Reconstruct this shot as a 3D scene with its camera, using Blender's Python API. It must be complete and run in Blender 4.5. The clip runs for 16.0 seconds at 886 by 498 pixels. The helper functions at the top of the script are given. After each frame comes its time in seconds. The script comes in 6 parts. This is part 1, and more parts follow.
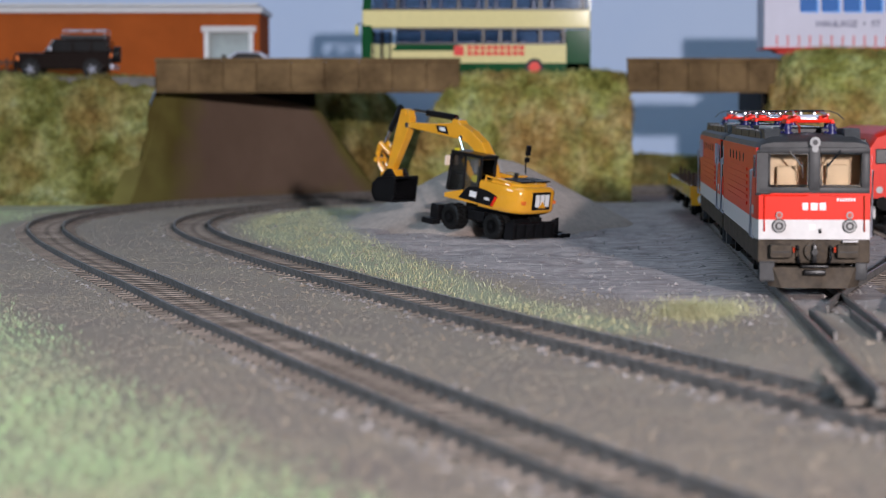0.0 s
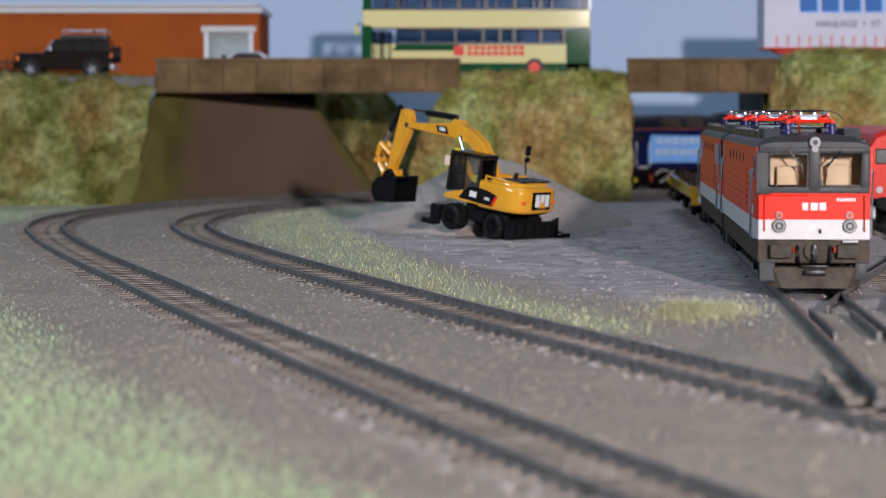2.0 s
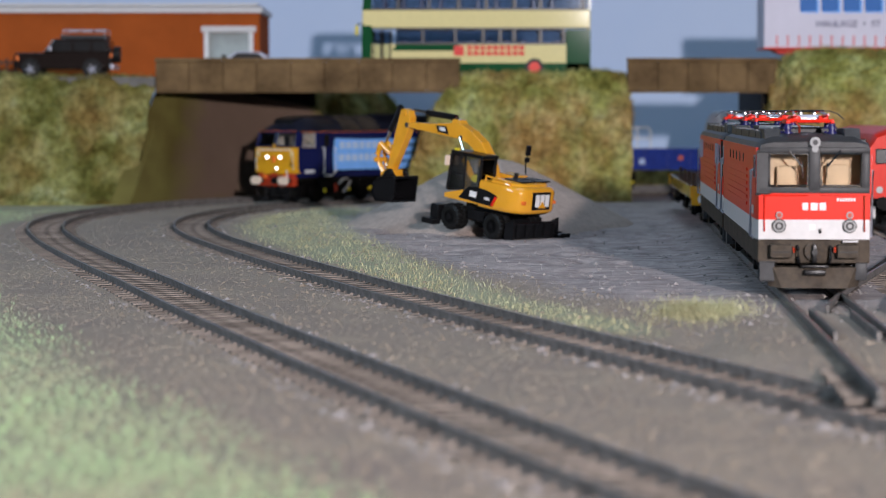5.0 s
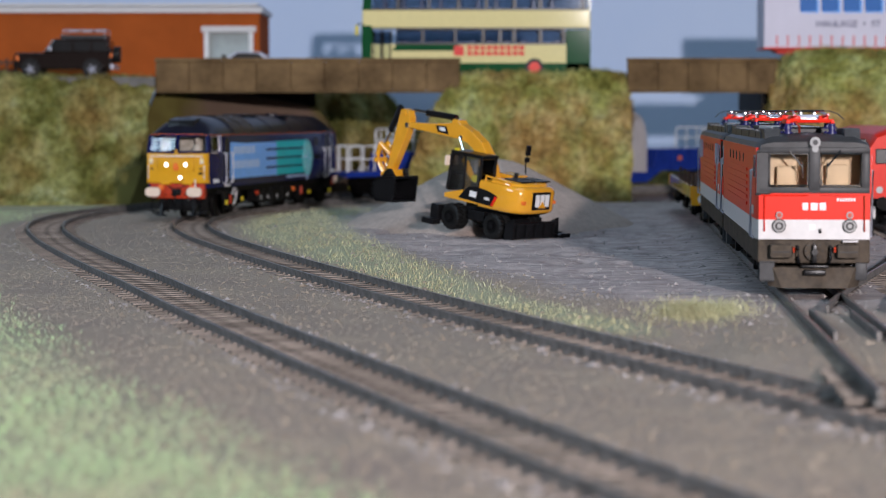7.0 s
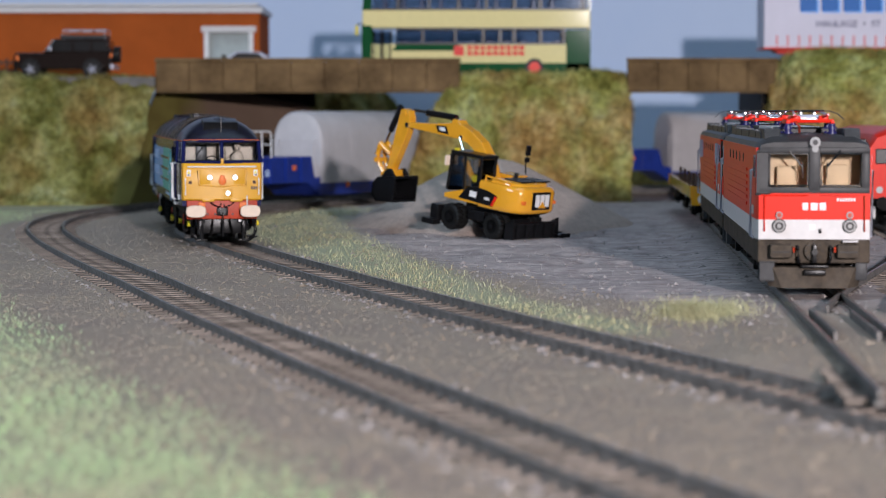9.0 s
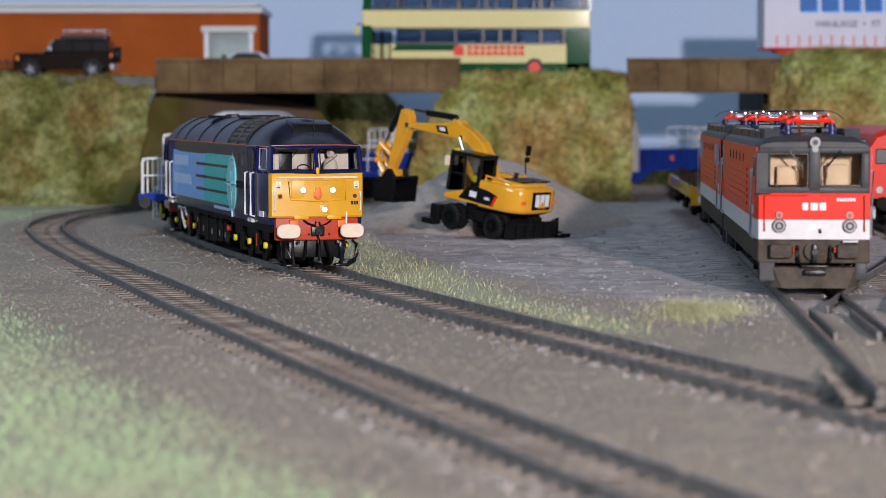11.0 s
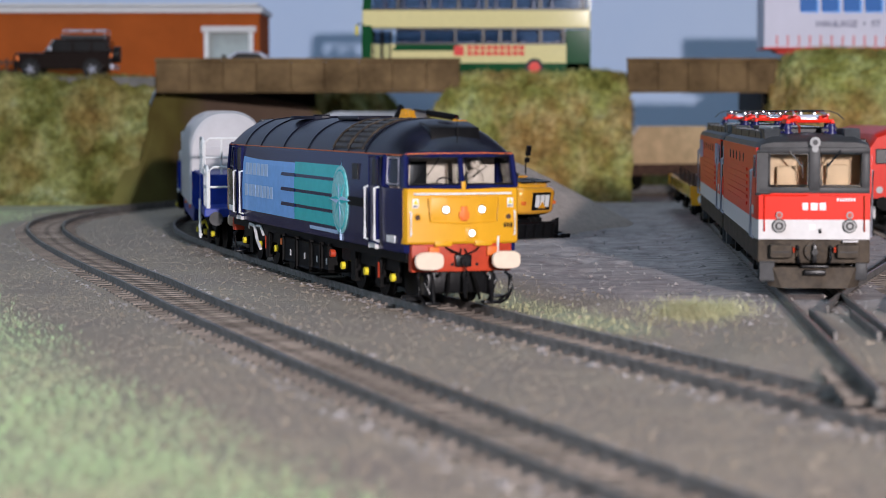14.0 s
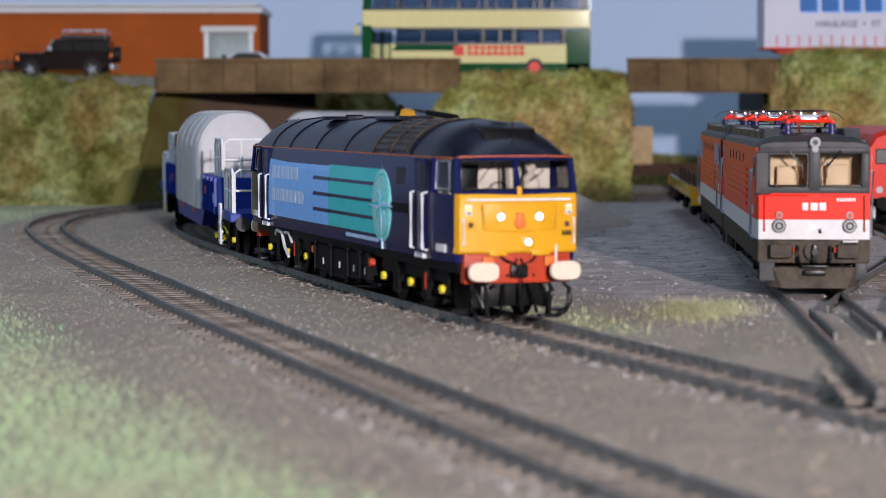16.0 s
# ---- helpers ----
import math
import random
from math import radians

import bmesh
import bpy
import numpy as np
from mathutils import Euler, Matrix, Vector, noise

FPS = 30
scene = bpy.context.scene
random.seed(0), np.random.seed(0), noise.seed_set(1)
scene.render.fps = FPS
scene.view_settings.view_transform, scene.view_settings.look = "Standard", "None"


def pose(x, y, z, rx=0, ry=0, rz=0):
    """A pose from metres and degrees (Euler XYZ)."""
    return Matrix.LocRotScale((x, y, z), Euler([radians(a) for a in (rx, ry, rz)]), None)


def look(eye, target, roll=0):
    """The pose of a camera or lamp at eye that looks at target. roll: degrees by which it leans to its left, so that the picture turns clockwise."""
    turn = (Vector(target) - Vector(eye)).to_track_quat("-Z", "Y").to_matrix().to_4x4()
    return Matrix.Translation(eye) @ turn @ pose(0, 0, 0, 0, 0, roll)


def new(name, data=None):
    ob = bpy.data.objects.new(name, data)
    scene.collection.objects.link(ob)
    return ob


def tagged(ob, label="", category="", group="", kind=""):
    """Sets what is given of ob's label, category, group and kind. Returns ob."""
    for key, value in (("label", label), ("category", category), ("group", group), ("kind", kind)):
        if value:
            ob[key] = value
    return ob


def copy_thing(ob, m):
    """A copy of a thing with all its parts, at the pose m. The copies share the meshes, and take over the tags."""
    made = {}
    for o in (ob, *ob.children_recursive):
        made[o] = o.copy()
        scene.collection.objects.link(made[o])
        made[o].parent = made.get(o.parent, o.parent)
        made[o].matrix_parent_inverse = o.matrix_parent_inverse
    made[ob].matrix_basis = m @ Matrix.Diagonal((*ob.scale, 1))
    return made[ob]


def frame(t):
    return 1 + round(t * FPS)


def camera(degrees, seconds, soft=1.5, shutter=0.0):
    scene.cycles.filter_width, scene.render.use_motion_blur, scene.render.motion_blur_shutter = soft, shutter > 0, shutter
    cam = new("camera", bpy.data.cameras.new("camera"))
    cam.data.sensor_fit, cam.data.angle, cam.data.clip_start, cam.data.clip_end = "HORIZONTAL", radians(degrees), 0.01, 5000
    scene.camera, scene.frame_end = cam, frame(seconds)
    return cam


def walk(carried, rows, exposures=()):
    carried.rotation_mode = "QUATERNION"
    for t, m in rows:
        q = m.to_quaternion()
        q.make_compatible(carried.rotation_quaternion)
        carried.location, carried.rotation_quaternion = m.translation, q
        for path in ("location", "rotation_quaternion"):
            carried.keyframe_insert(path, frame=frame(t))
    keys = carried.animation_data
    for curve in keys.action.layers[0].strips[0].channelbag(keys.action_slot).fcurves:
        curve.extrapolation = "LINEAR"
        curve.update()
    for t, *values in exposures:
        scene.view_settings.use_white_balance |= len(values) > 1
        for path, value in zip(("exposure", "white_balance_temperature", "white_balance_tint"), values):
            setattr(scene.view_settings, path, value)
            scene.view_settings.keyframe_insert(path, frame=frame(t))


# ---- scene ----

# Everything is a model at small scale: helpers below take millimetres.
MM = 0.001
RAIL = 4.5           # rail head of the main lines above the ground, mm
cam = camera(22.76, 16.0, soft=0.9)
cam.data.dof.use_dof = True
cam.data.dof.focus_distance = 0.785
cam.data.dof.aperture_fstop = 25.0
STAND = pose(0, 0, 0.0606, 90 - 3.562, 0, 0)
walk(cam, [(0.0, STAND), (16.0, STAND)])
scene.view_settings.exposure = 0.0

# ---- light: one lamp beside the camera, two unseen fill lamps added to the hall ----
world = bpy.data.worlds.new("hall_air")
scene.world = world
world.use_nodes = True
world.node_tree.nodes["Background"].inputs[0].default_value = (0.55, 0.68, 1.0, 1)
world.node_tree.nodes["Background"].inputs[1].default_value = 0.24


def lamp(name, m, energy, colour, w, h):
    d = bpy.data.lights.new(name, "AREA")
    d.shape, d.size, d.size_y, d.energy, d.color = "RECTANGLE", w, h, energy, colour
    ob = new(name, d)
    ob.matrix_world = m
    return ob


lamp("stand_lamp", look((0.29, -0.85, 0.26), (0.05, 1.1, 0.03)), 32.5, (1.0, 0.925, 0.955), 0.035, 0.035)
# added bluish fill: one from overhead, one low at the left for side faces
lamp("ceiling_panel_lamp", look((0.2, 0.7, 1.9), (0.1, 0.9, 0)), 10.0, (0.55, 0.77, 1.0), 1.2, 0.6)
lamp("ceiling_panel_lamp", look((-1.5, -0.2, 0.95), (0, 0.85, 0)), 14.6, (0.56, 0.78, 1.0), 0.9, 0.5)


# ---- materials ----
def mat(name, col, rough=0.5, metal=0.0, var=0.12, scale=300.0, bump=0.0, bscale=900.0, second=None, isl=0.0, rnd=0.0, coat=0.0, fine=None, spec=None):
    m = bpy.data.materials.new(name)
    m.use_nodes = True
    nt = m.node_tree
    b = nt.nodes["Principled BSDF"]
    b.inputs["Roughness"].default_value = rough
    b.inputs["Metallic"].default_value = metal
    b.inputs["Specular IOR Level"].default_value = (0.25 if rough > 0.3 else 0.4) if spec is None else spec
    b.inputs["Coat Weight"].default_value = coat
    tc = nt.nodes.new("ShaderNodeTexCoord")
    n = nt.nodes.new("ShaderNodeTexNoise")
    n.inputs["Scale"].default_value = scale
    n.inputs["Detail"].default_value = 6
    n.inputs["Roughness"].default_value = 0.65
    nt.links.new(tc.outputs["Object"], n.inputs["Vector"])
    ramp = nt.nodes.new("ShaderNodeValToRGB")
    e = ramp.color_ramp.elements
    e[0].position, e[1].position = 0.3, 0.7
    dk = second or tuple(c * (1 - var * 1.6) for c in col)
    e[0].color = (*dk, 1)
    e[1].color = (*(min(1, c * (1 + (0 if second else var))) for c in col), 1)
    nt.links.new(n.outputs["Fac"], ramp.inputs[0])
    out = ramp.outputs[0]
    if fine:
        n2 = nt.nodes.new("ShaderNodeTexNoise")
        n2.inputs["Scale"].default_value = fine[0]
        n2.inputs["Detail"].default_value = 9
        n2.inputs["Roughness"].default_value = 0.65
        nt.links.new(tc.outputs["Object"], n2.inputs["Vector"])
        r2 = nt.nodes.new("ShaderNodeValToRGB")
        r2.color_ramp.elements[0].position, r2.color_ramp.elements[1].position = 0.4, 0.65
        r2.color_ramp.elements[0].color, r2.color_ramp.elements[1].color = (0, 0, 0, 1), (1, 1, 1, 1)
        nt.links.new(n2.outputs["Fac"], r2.inputs[0])
        mx = nt.nodes.new("ShaderNodeMix")
        mx.data_type = "RGBA"
        mx.inputs[7].default_value = (*fine[1], 1)
        ml = nt.nodes.new("ShaderNodeMath")
        ml.operation = "MULTIPLY"
        ml.inputs[1].default_value = fine[2]
        nt.links.new(r2.outputs[0], ml.inputs[0])
        nt.links.new(ml.outputs[0], mx.inputs[0])
        nt.links.new(out, mx.inputs[6])
        out = mx.outputs[2]
    if isl or rnd:
        hs = nt.nodes.new("ShaderNodeHueSaturation")
        g = nt.nodes.new("ShaderNodeNewGeometry" if isl else "ShaderNodeObjectInfo")
        mr = nt.nodes.new("ShaderNodeMapRange")
        a = isl or rnd
        mr.inputs[3].default_value, mr.inputs[4].default_value = 1 - a, 1 + a
        nt.links.new(g.outputs["Random Per Island" if isl else "Random"], mr.inputs[0])
        nt.links.new(mr.outputs[0], hs.inputs["Value"])
        nt.links.new(out, hs.inputs["Color"])
        out = hs.outputs[0]
    nt.links.new(out, b.inputs["Base Color"])
    if bump:
        nb = nt.nodes.new("ShaderNodeTexNoise")
        nb.inputs["Scale"].default_value = bscale
        nb.inputs["Detail"].default_value = 5
        nt.links.new(tc.outputs["Object"], nb.inputs["Vector"])
        bp = nt.nodes.new("ShaderNodeBump")
        bp.inputs["Strength"].default_value = bump
        bp.inputs["Distance"].default_value = 0.001
        nt.links.new(nb.outputs["Fac"], bp.inputs["Height"])
        nt.links.new(bp.outputs[0], b.inputs["Normal"])
    return m


def glass(name, col=(0.9, 0.93, 0.95), rough=0.03):
    m = bpy.data.materials.new(name)
    m.use_nodes = True
    nt = m.node_tree
    b = nt.nodes["Principled BSDF"]
    t = nt.nodes.new("ShaderNodeBsdfTransparent")
    t.inputs[0].default_value = (*col, 1)
    g = nt.nodes.new("ShaderNodeBsdfGlossy")
    g.inputs["Roughness"].default_value = rough
    f = nt.nodes.new("ShaderNodeFresnel")
    f.inputs[0].default_value = 1.45
    mx = nt.nodes.new("ShaderNodeMixShader")
    nt.links.new(f.outputs[0], mx.inputs[0])
    nt.links.new(t.outputs[0], mx.inputs[1])
    nt.links.new(g.outputs[0], mx.inputs[2])
    nt.links.new(mx.outputs[0], nt.nodes["Material Output"].inputs[0])
    nt.nodes.remove(b)
    return m


def glow(name, col, strength):
    m = bpy.data.materials.new(name)
    m.use_nodes = True
    b = m.node_tree.nodes["Principled BSDF"]
    b.inputs["Base Color"].default_value = (*col, 1)
    b.inputs["Emission Color"].default_value = (*col, 1)
    b.inputs["Emission Strength"].default_value = strength
    return m


NAVY = mat("navy_paint", (0.009, 0.012, 0.066), 0.17, var=0.1, scale=200, spec=0.12)
ROOFDK = mat("roof_dark_paint", (0.010, 0.011, 0.022), 0.3, var=0.35, scale=120, bump=0.05, fine=(300, (0.022, 0.021, 0.022), 0.3), spec=0.14)
ROOFDUST = mat("dusty_grille_paint", (0.035, 0.030, 0.028), 0.4, var=0.4, scale=90, fine=(200, (0.10, 0.075, 0.052), 0.6), spec=0.15)
YELLOW = mat("warning_yellow_paint", (0.64, 0.32, 0.012), 0.36, var=0.05, scale=150, spec=0.3)
REDBEAM = mat("red_buffer_beam_paint", (0.44, 0.046, 0.016), 0.45, var=0.15)
BLACK = mat("black_plastic", (0.007, 0.007, 0.008), 0.32, var=0.3, bump=0.05, spec=0.22)
SATIN = mat("dark_underframe", (0.006, 0.0055, 0.0055), 0.5, var=0.4, scale=500, bump=0.1, spec=0.06)
BEIGE = mat("beige_bare_plastic", (0.72, 0.58, 0.46), 0.5, var=0.06)
CREAM = mat("cab_cream", (0.62, 0.52, 0.42), 0.6, var=0.08)
WHITE = mat("white_paint", (0.72, 0.72, 0.72), 0.45, var=0.06, spec=0.15)
LBLUE = mat("light_blue_panel", (0.20, 0.45, 0.92), 0.22, var=0.06, spec=0.12)
TEAL = mat("teal_panel", (0.03, 0.50, 0.53), 0.22, var=0.06, spec=0.12)
PALETEAL = mat("pale_teal_panel", (0.27, 0.66, 0.68), 0.22, var=0.2, scale=700)
PALE = mat("pale_lettering", (0.45, 0.58, 0.8), 0.5, var=0.05)
ORANGE = mat("orange_paint", (0.75, 0.17, 0.03), 0.45, var=0.1)
YDOT = mat("yellow_axlebox", (0.75, 0.6, 0.03), 0.5, var=0.1)
STEEL = mat("rail_steel", (0.30, 0.28, 0.26), 0.34, metal=0.85, var=0.3, scale=400)
RAILSIDE = mat("weathered_rail", (0.20, 0.185, 0.175), 0.55, metal=0.1, var=0.4, scale=300, bump=0.1)
SLEEPER = mat("sleeper_plastic", (0.14, 0.118, 0.102), 0.85, var=0.3, scale=300, bump=0.2, rnd=0.3, fine=(250, (0.24, 0.20, 0.172), 0.6), spec=0.1)
GLOWWHITE = glow("headlight_glow", (1.0, 0.96, 0.92), 6)
CLEAR = glass("clear_glazing")
TINT = glass("tinted_glazing", (0.62, 0.68, 0.74))
BLUE = mat("wagon_blue_paint", (0.012, 0.035, 0.26), 0.4, var=0.15, scale=200)
HOOD = mat("hood_grey_plastic", (0.50, 0.485, 0.50), 0.5, var=0.06, scale=80)
TAN = mat("tan_load", (0.62, 0.45, 0.26), 0.7, var=0.15, scale=120, bump=0.1)
RUST = mat("rust_brown_bed", (0.09, 0.05, 0.035), 0.8, var=0.35, scale=300, bump=0.2)
CATY = mat("digger_yellow", (0.74, 0.345, 0.024), 0.14, var=0.05, scale=150, spec=0.6, coat=0.6)
RUBBER = mat("tyre_rubber", (0.008, 0.008, 0.008), 0.45, var=0.3, bump=0.2)
CHROME = mat("chrome", (0.75, 0.75, 0.75), 0.15, metal=1.0, var=0.05)
REDP = mat("bright_red_paint", (0.70, 0.028, 0.014), 0.3, var=0.05, spec=0.08)
GREYP = mat("light_grey_paint", (0.60, 0.58, 0.575), 0.4, var=0.05, spec=0.12)
DGREY = mat("dark_grey_paint", (0.050, 0.050, 0.052), 0.4, var=0.2, scale=250, spec=0.12, bump=0.04)
SMUT = mat("brake_dust_grey", (0.066, 0.054, 0.044), 0.65, var=0.35, scale=160, spec=0.06, bump=0.1, fine=(420, (0.11, 0.085, 0.06), 0.5))
INSUL = mat("dark_blue_insulator", (0.02, 0.02, 0.10), 0.3, var=0.1)
LAMPGLASS = mat("clear_lens_grey", (0.6, 0.6, 0.6), 0.1, metal=0.6, var=0.05)
WARMIN = mat("warm_cab_lining", (0.72, 0.50, 0.30), 0.6, var=0.15, scale=120)
SILVER = mat("silver_paint", (0.5, 0.5, 0.58), 0.3, metal=0.3, var=0.05)
BRICKO = mat("orange_brick_paint", (0.36, 0.082, 0.017), 0.8, var=0.12, scale=40, fine=(900, (0.30, 0.072, 0.018), 0.5), spec=0.05)
BROWNP = mat("bronze_brown_paint", (0.022, 0.015, 0.013), 0.14, metal=0.2, var=0.1)
CREAMBUS = mat("cream_bus_paint", (0.72, 0.63, 0.31), 0.06, var=0.04, spec=0.12)
GREENBUS = mat("green_bus_paint", (0.012, 0.075, 0.028), 0.06, var=0.08, spec=0.12)
REDTXT = mat("red_lettering", (0.7, 0.05, 0.04), 0.5, var=0.05)
NAVYTXT = mat("navy_lettering", (0.02, 0.03, 0.12), 0.5, var=0.05)
BLUETXT = mat("blue_lettering", (0.02, 0.13, 0.42), 0.5, var=0.05)
CURTAIN = mat("trailer_curtain", (0.60, 0.58, 0.68), 0.5, var=0.05, scale=30)
PARAPET = mat("stained_parapet", (0.24, 0.155, 0.075), 0.8, var=0.3, scale=48, bump=0.2, second=(0.07, 0.043, 0.02), fine=(500, (0.15, 0.095, 0.052), 0.5), spec=0.05)
WALLM = mat("brown_retaining_wall", (0.19, 0.128, 0.096), 0.85, var=0.1, scale=14, bump=0.08, second=(0.135, 0.09, 0.066), fine=(160, (0.15, 0.105, 0.078), 0.35), spec=0.05)
DECKSHADE = mat("deck_shade_dark", (0.022, 0.019, 0.018), 0.9, var=0.3, scale=40, bump=0.1, spec=0.03)
ROADM = mat("grey_road", (0.16, 0.15, 0.14), 0.85, var=0.2, scale=60, bump=0.1)
BACKM = mat("sky_backdrop_paint", (0.54, 0.63, 0.80), 0.9, var=0.05, scale=3.0, second=(0.45, 0.56, 0.77), spec=0.0)
HALL = mat("hall_plaster", (0.24, 0.25, 0.27), 0.9, var=0.05, scale=2)
TABLE = mat("hall_floor", (0.22, 0.2, 0.18), 0.8, var=0.1, scale=5)
SAND = mat("pile_sand", (0.58, 0.475, 0.415), 0.95, var=0.15, scale=300, bump=0.7, bscale=1500, fine=(1500, (0.27, 0.225, 0.2), 0.5), spec=0.05)
BLADE = mat("static_grass_light", (0.50, 0.52, 0.31), 0.85, scale=30, second=(0.40, 0.33, 0.19), isl=0.3, spec=0.05)
BLADEG = mat("static_grass_green", (0.42, 0.54, 0.32), 0.85, scale=22, second=(0.44, 0.42, 0.29), isl=0.14, fine=(14, (0.36, 0.58, 0.28), 0.8), spec=0.05)
GRIT = mat("loose_grit", (0.33, 0.27, 0.21), 0.9, scale=60, second=(0.24, 0.195, 0.155), isl=0.16, spec=0.05)
GREYGRIT = mat("grey_grit", (0.36, 0.325, 0.315), 0.9, scale=60, second=(0.24, 0.215, 0.205), isl=0.25, spec=0.05)


def flock(name, isl=0.0, k=1.0, brown_share=0.64):
    """Clumped scatter turf: patches of mint, olive, ochre and red-brown."""
    m = mat(name, (0.5, 0.5, 0.5), 0.95, bump=0.0 if isl else 0.9, bscale=420, spec=0.05)
    nt = m.node_tree
    b = nt.nodes["Principled BSDF"]
    tc = nt.nodes.new("ShaderNodeTexCoord")

    def clouds(scale, offset, detail=5):
        mp = nt.nodes.new("ShaderNodeMapping")
        mp.inputs["Location"].default_value = (offset, offset * 0.7, offset * 1.3)
        n = nt.nodes.new("ShaderNodeTexNoise")
        n.inputs["Scale"].default_value, n.inputs["Detail"].default_value, n.inputs["Roughness"].default_value = scale, detail, 0.62
        nt.links.new(tc.outputs["Object"], mp.inputs[0])
        nt.links.new(mp.outputs[0], n.inputs["Vector"])
        return n.outputs["Fac"]

    def ramp(fac, stops):
        r = nt.nodes.new("ShaderNodeValToRGB")
        e = r.color_ramp.elements
        while len(e) < len(stops):
            e.new(0.5)
        for k, (p, c) in enumerate(stops):
            e[k].position, e[k].color = p, (*c, 1)
        nt.links.new(fac, r.inputs[0])
        return r.outputs[0]

    def mix(fac, a, c):
        x = nt.nodes.new("ShaderNodeMix")
        x.data_type = "RGBA"
        nt.links.new(fac, x.inputs[0])
        nt.links.new(a, x.inputs[6])
        nt.links.new(c, x.inputs[7])
        return x.outputs[2]
    green = ramp(clouds(38, 1.0), ((0.32, (0.13 * k * k, 0.13 * k * k, 0.03 * k * k)), (0.46, (0.28 * k * k, 0.28 * k * k, 0.08 * k * k)), (0.6, (0.40 * k, 0.42 * k, 0.17 * k)), (0.72, (0.52 * k, 0.56 * k, 0.33 * k))))
    brown = ramp(clouds(52, 4.0), ((0.30, (0.15 * k * k, 0.075 * k * k, 0.026 * k * k)), (0.47, (0.36 * k, 0.22 * k, 0.08 * k)), (0.68, (0.58 * k, 0.43 * k, 0.21 * k))))
    where = ramp(clouds(23, 9.0, 3), ((0.40, (0, 0, 0)), (brown_share, (0.9, 0.9, 0.9))))
    out = mix(where, green, brown)
    speck = ramp(clouds(260, 2.0, 6), ((0.36, (0.6, 0.58, 0.53)), (0.6, (1.1, 1.08, 1.02))))
    x = nt.nodes.new("ShaderNodeMix")
    x.data_type, x.blend_type = "RGBA", "MULTIPLY"
    x.inputs[0].default_value = 1.0
    nt.links.new(out, x.inputs[6])
    nt.links.new(speck, x.inputs[7])
    out = x.outputs[2]
    if isl:
        hs = nt.nodes.new("ShaderNodeHueSaturation")
        g = nt.nodes.new("ShaderNodeNewGeometry")
        mr = nt.nodes.new("ShaderNodeMapRange")
        mr.inputs[3].default_value, mr.inputs[4].default_value = 1 - isl, 1 + isl
        nt.links.new(g.outputs["Random Per Island"], mr.inputs[0])
        nt.links.new(mr.outputs[0], hs.inputs["Value"])
        nt.links.new(out, hs.inputs["Color"])
        out = hs.outputs[0]
    nt.links.new(out, b.inputs["Base Color"])
    return m


TURF = flock("flock_turf")
BLADEO = flock("static_grass_ochre", 0.45)
# greener mix of the same flock, darkened by k for banks in weaker light
TURFG = flock("shaded_mossy_turf", 0.0, 0.74, 0.74)
BLADEM = flock("shaded_moss_grass", 0.45, 0.74, 0.74)


# ---- mesh helpers (millimetres) ----
def part(name, bm, material, parent=None, label="", smooth=False):
    for v in bm.verts:
        v.co *= MM
    bmesh.ops.recalc_face_normals(bm, faces=bm.faces)
    me = bpy.data.meshes.new(name)
    bm.to_mesh(me)
    bm.free()
    me.materials.append(material)
    if smooth:
        for p in me.polygons:
            p.use_smooth = True
        me.set_sharp_from_angle(angle=radians(35))
    ob = new(name, me)
    ob.parent = parent
    if label:
        ob["label"] = label
    return ob


def empty(name, m, label, category, group="", kind=""):
    ob = new(name)
    ob.empty_display_size = 0.01
    ob.matrix_world = m
    return tagged(ob, label, category, group, kind)


def BM():
    return bmesh.new()


def box(bm, x0, x1, y0, y1, z0, z1, bevel=0.0, m=None):
    r = bmesh.ops.create_cube(bm, size=1.0)
    vs = r["verts"]
    for v in vs:
        v.co = Vector(((x0 + x1) / 2 + v.co.x * (x1 - x0), (y0 + y1) / 2 + v.co.y * (y1 - y0), (z0 + z1) / 2 + v.co.z * (z1 - z0)))
        if m:
            v.co = m @ v.co
    if bevel:
        es = list({e for v in vs for e in v.link_edges})
        bmesh.ops.bevel(bm, geom=es, offset=bevel, segments=2, affect="EDGES", profile=0.6)
    return bm


def cyl(bm, p, q, r, r2=None, n=14):
    p, q = Vector(p), Vector(q)
    d = q - p
    m = Matrix.Translation((p + q) / 2) @ d.to_track_quat("Z", "Y").to_matrix().to_4x4()
    bmesh.ops.create_cone(bm, cap_ends=True, segments=n, radius1=r, radius2=r if r2 is None else r2, depth=d.length, matrix=m)
    return bm


def ball(bm, c, r, sz=(1, 1, 1), n=12):
    bmesh.ops.create_uvsphere(bm, u_segments=n, v_segments=max(6, n // 2), radius=r, matrix=Matrix.Translation(c) @ Matrix.Diagonal((*sz, 1)))
    return bm


def tube(bm, pts, r, n=6):
    pts = [Vector(p) for p in pts]
    rings = []
    for i, p in enumerate(pts):
        d = (pts[min(i + 1, len(pts) - 1)] - pts[max(i - 1, 0)]).normalized()
        q = d.to_track_quat("Z", "Y")
        rings.append([bm.verts.new(p + q @ Vector((r * math.cos(a), r * math.sin(a), 0))) for a in [k * 2 * math.pi / n for k in range(n)]])
    for a, b in zip(rings, rings[1:]):
        for k in range(n):
            bm.faces.new((a[k], a[(k + 1) % n], b[(k + 1) % n], b[k]))
    bm.faces.new(rings[0][::-1])
    bm.faces.new(rings[-1])
    return bm


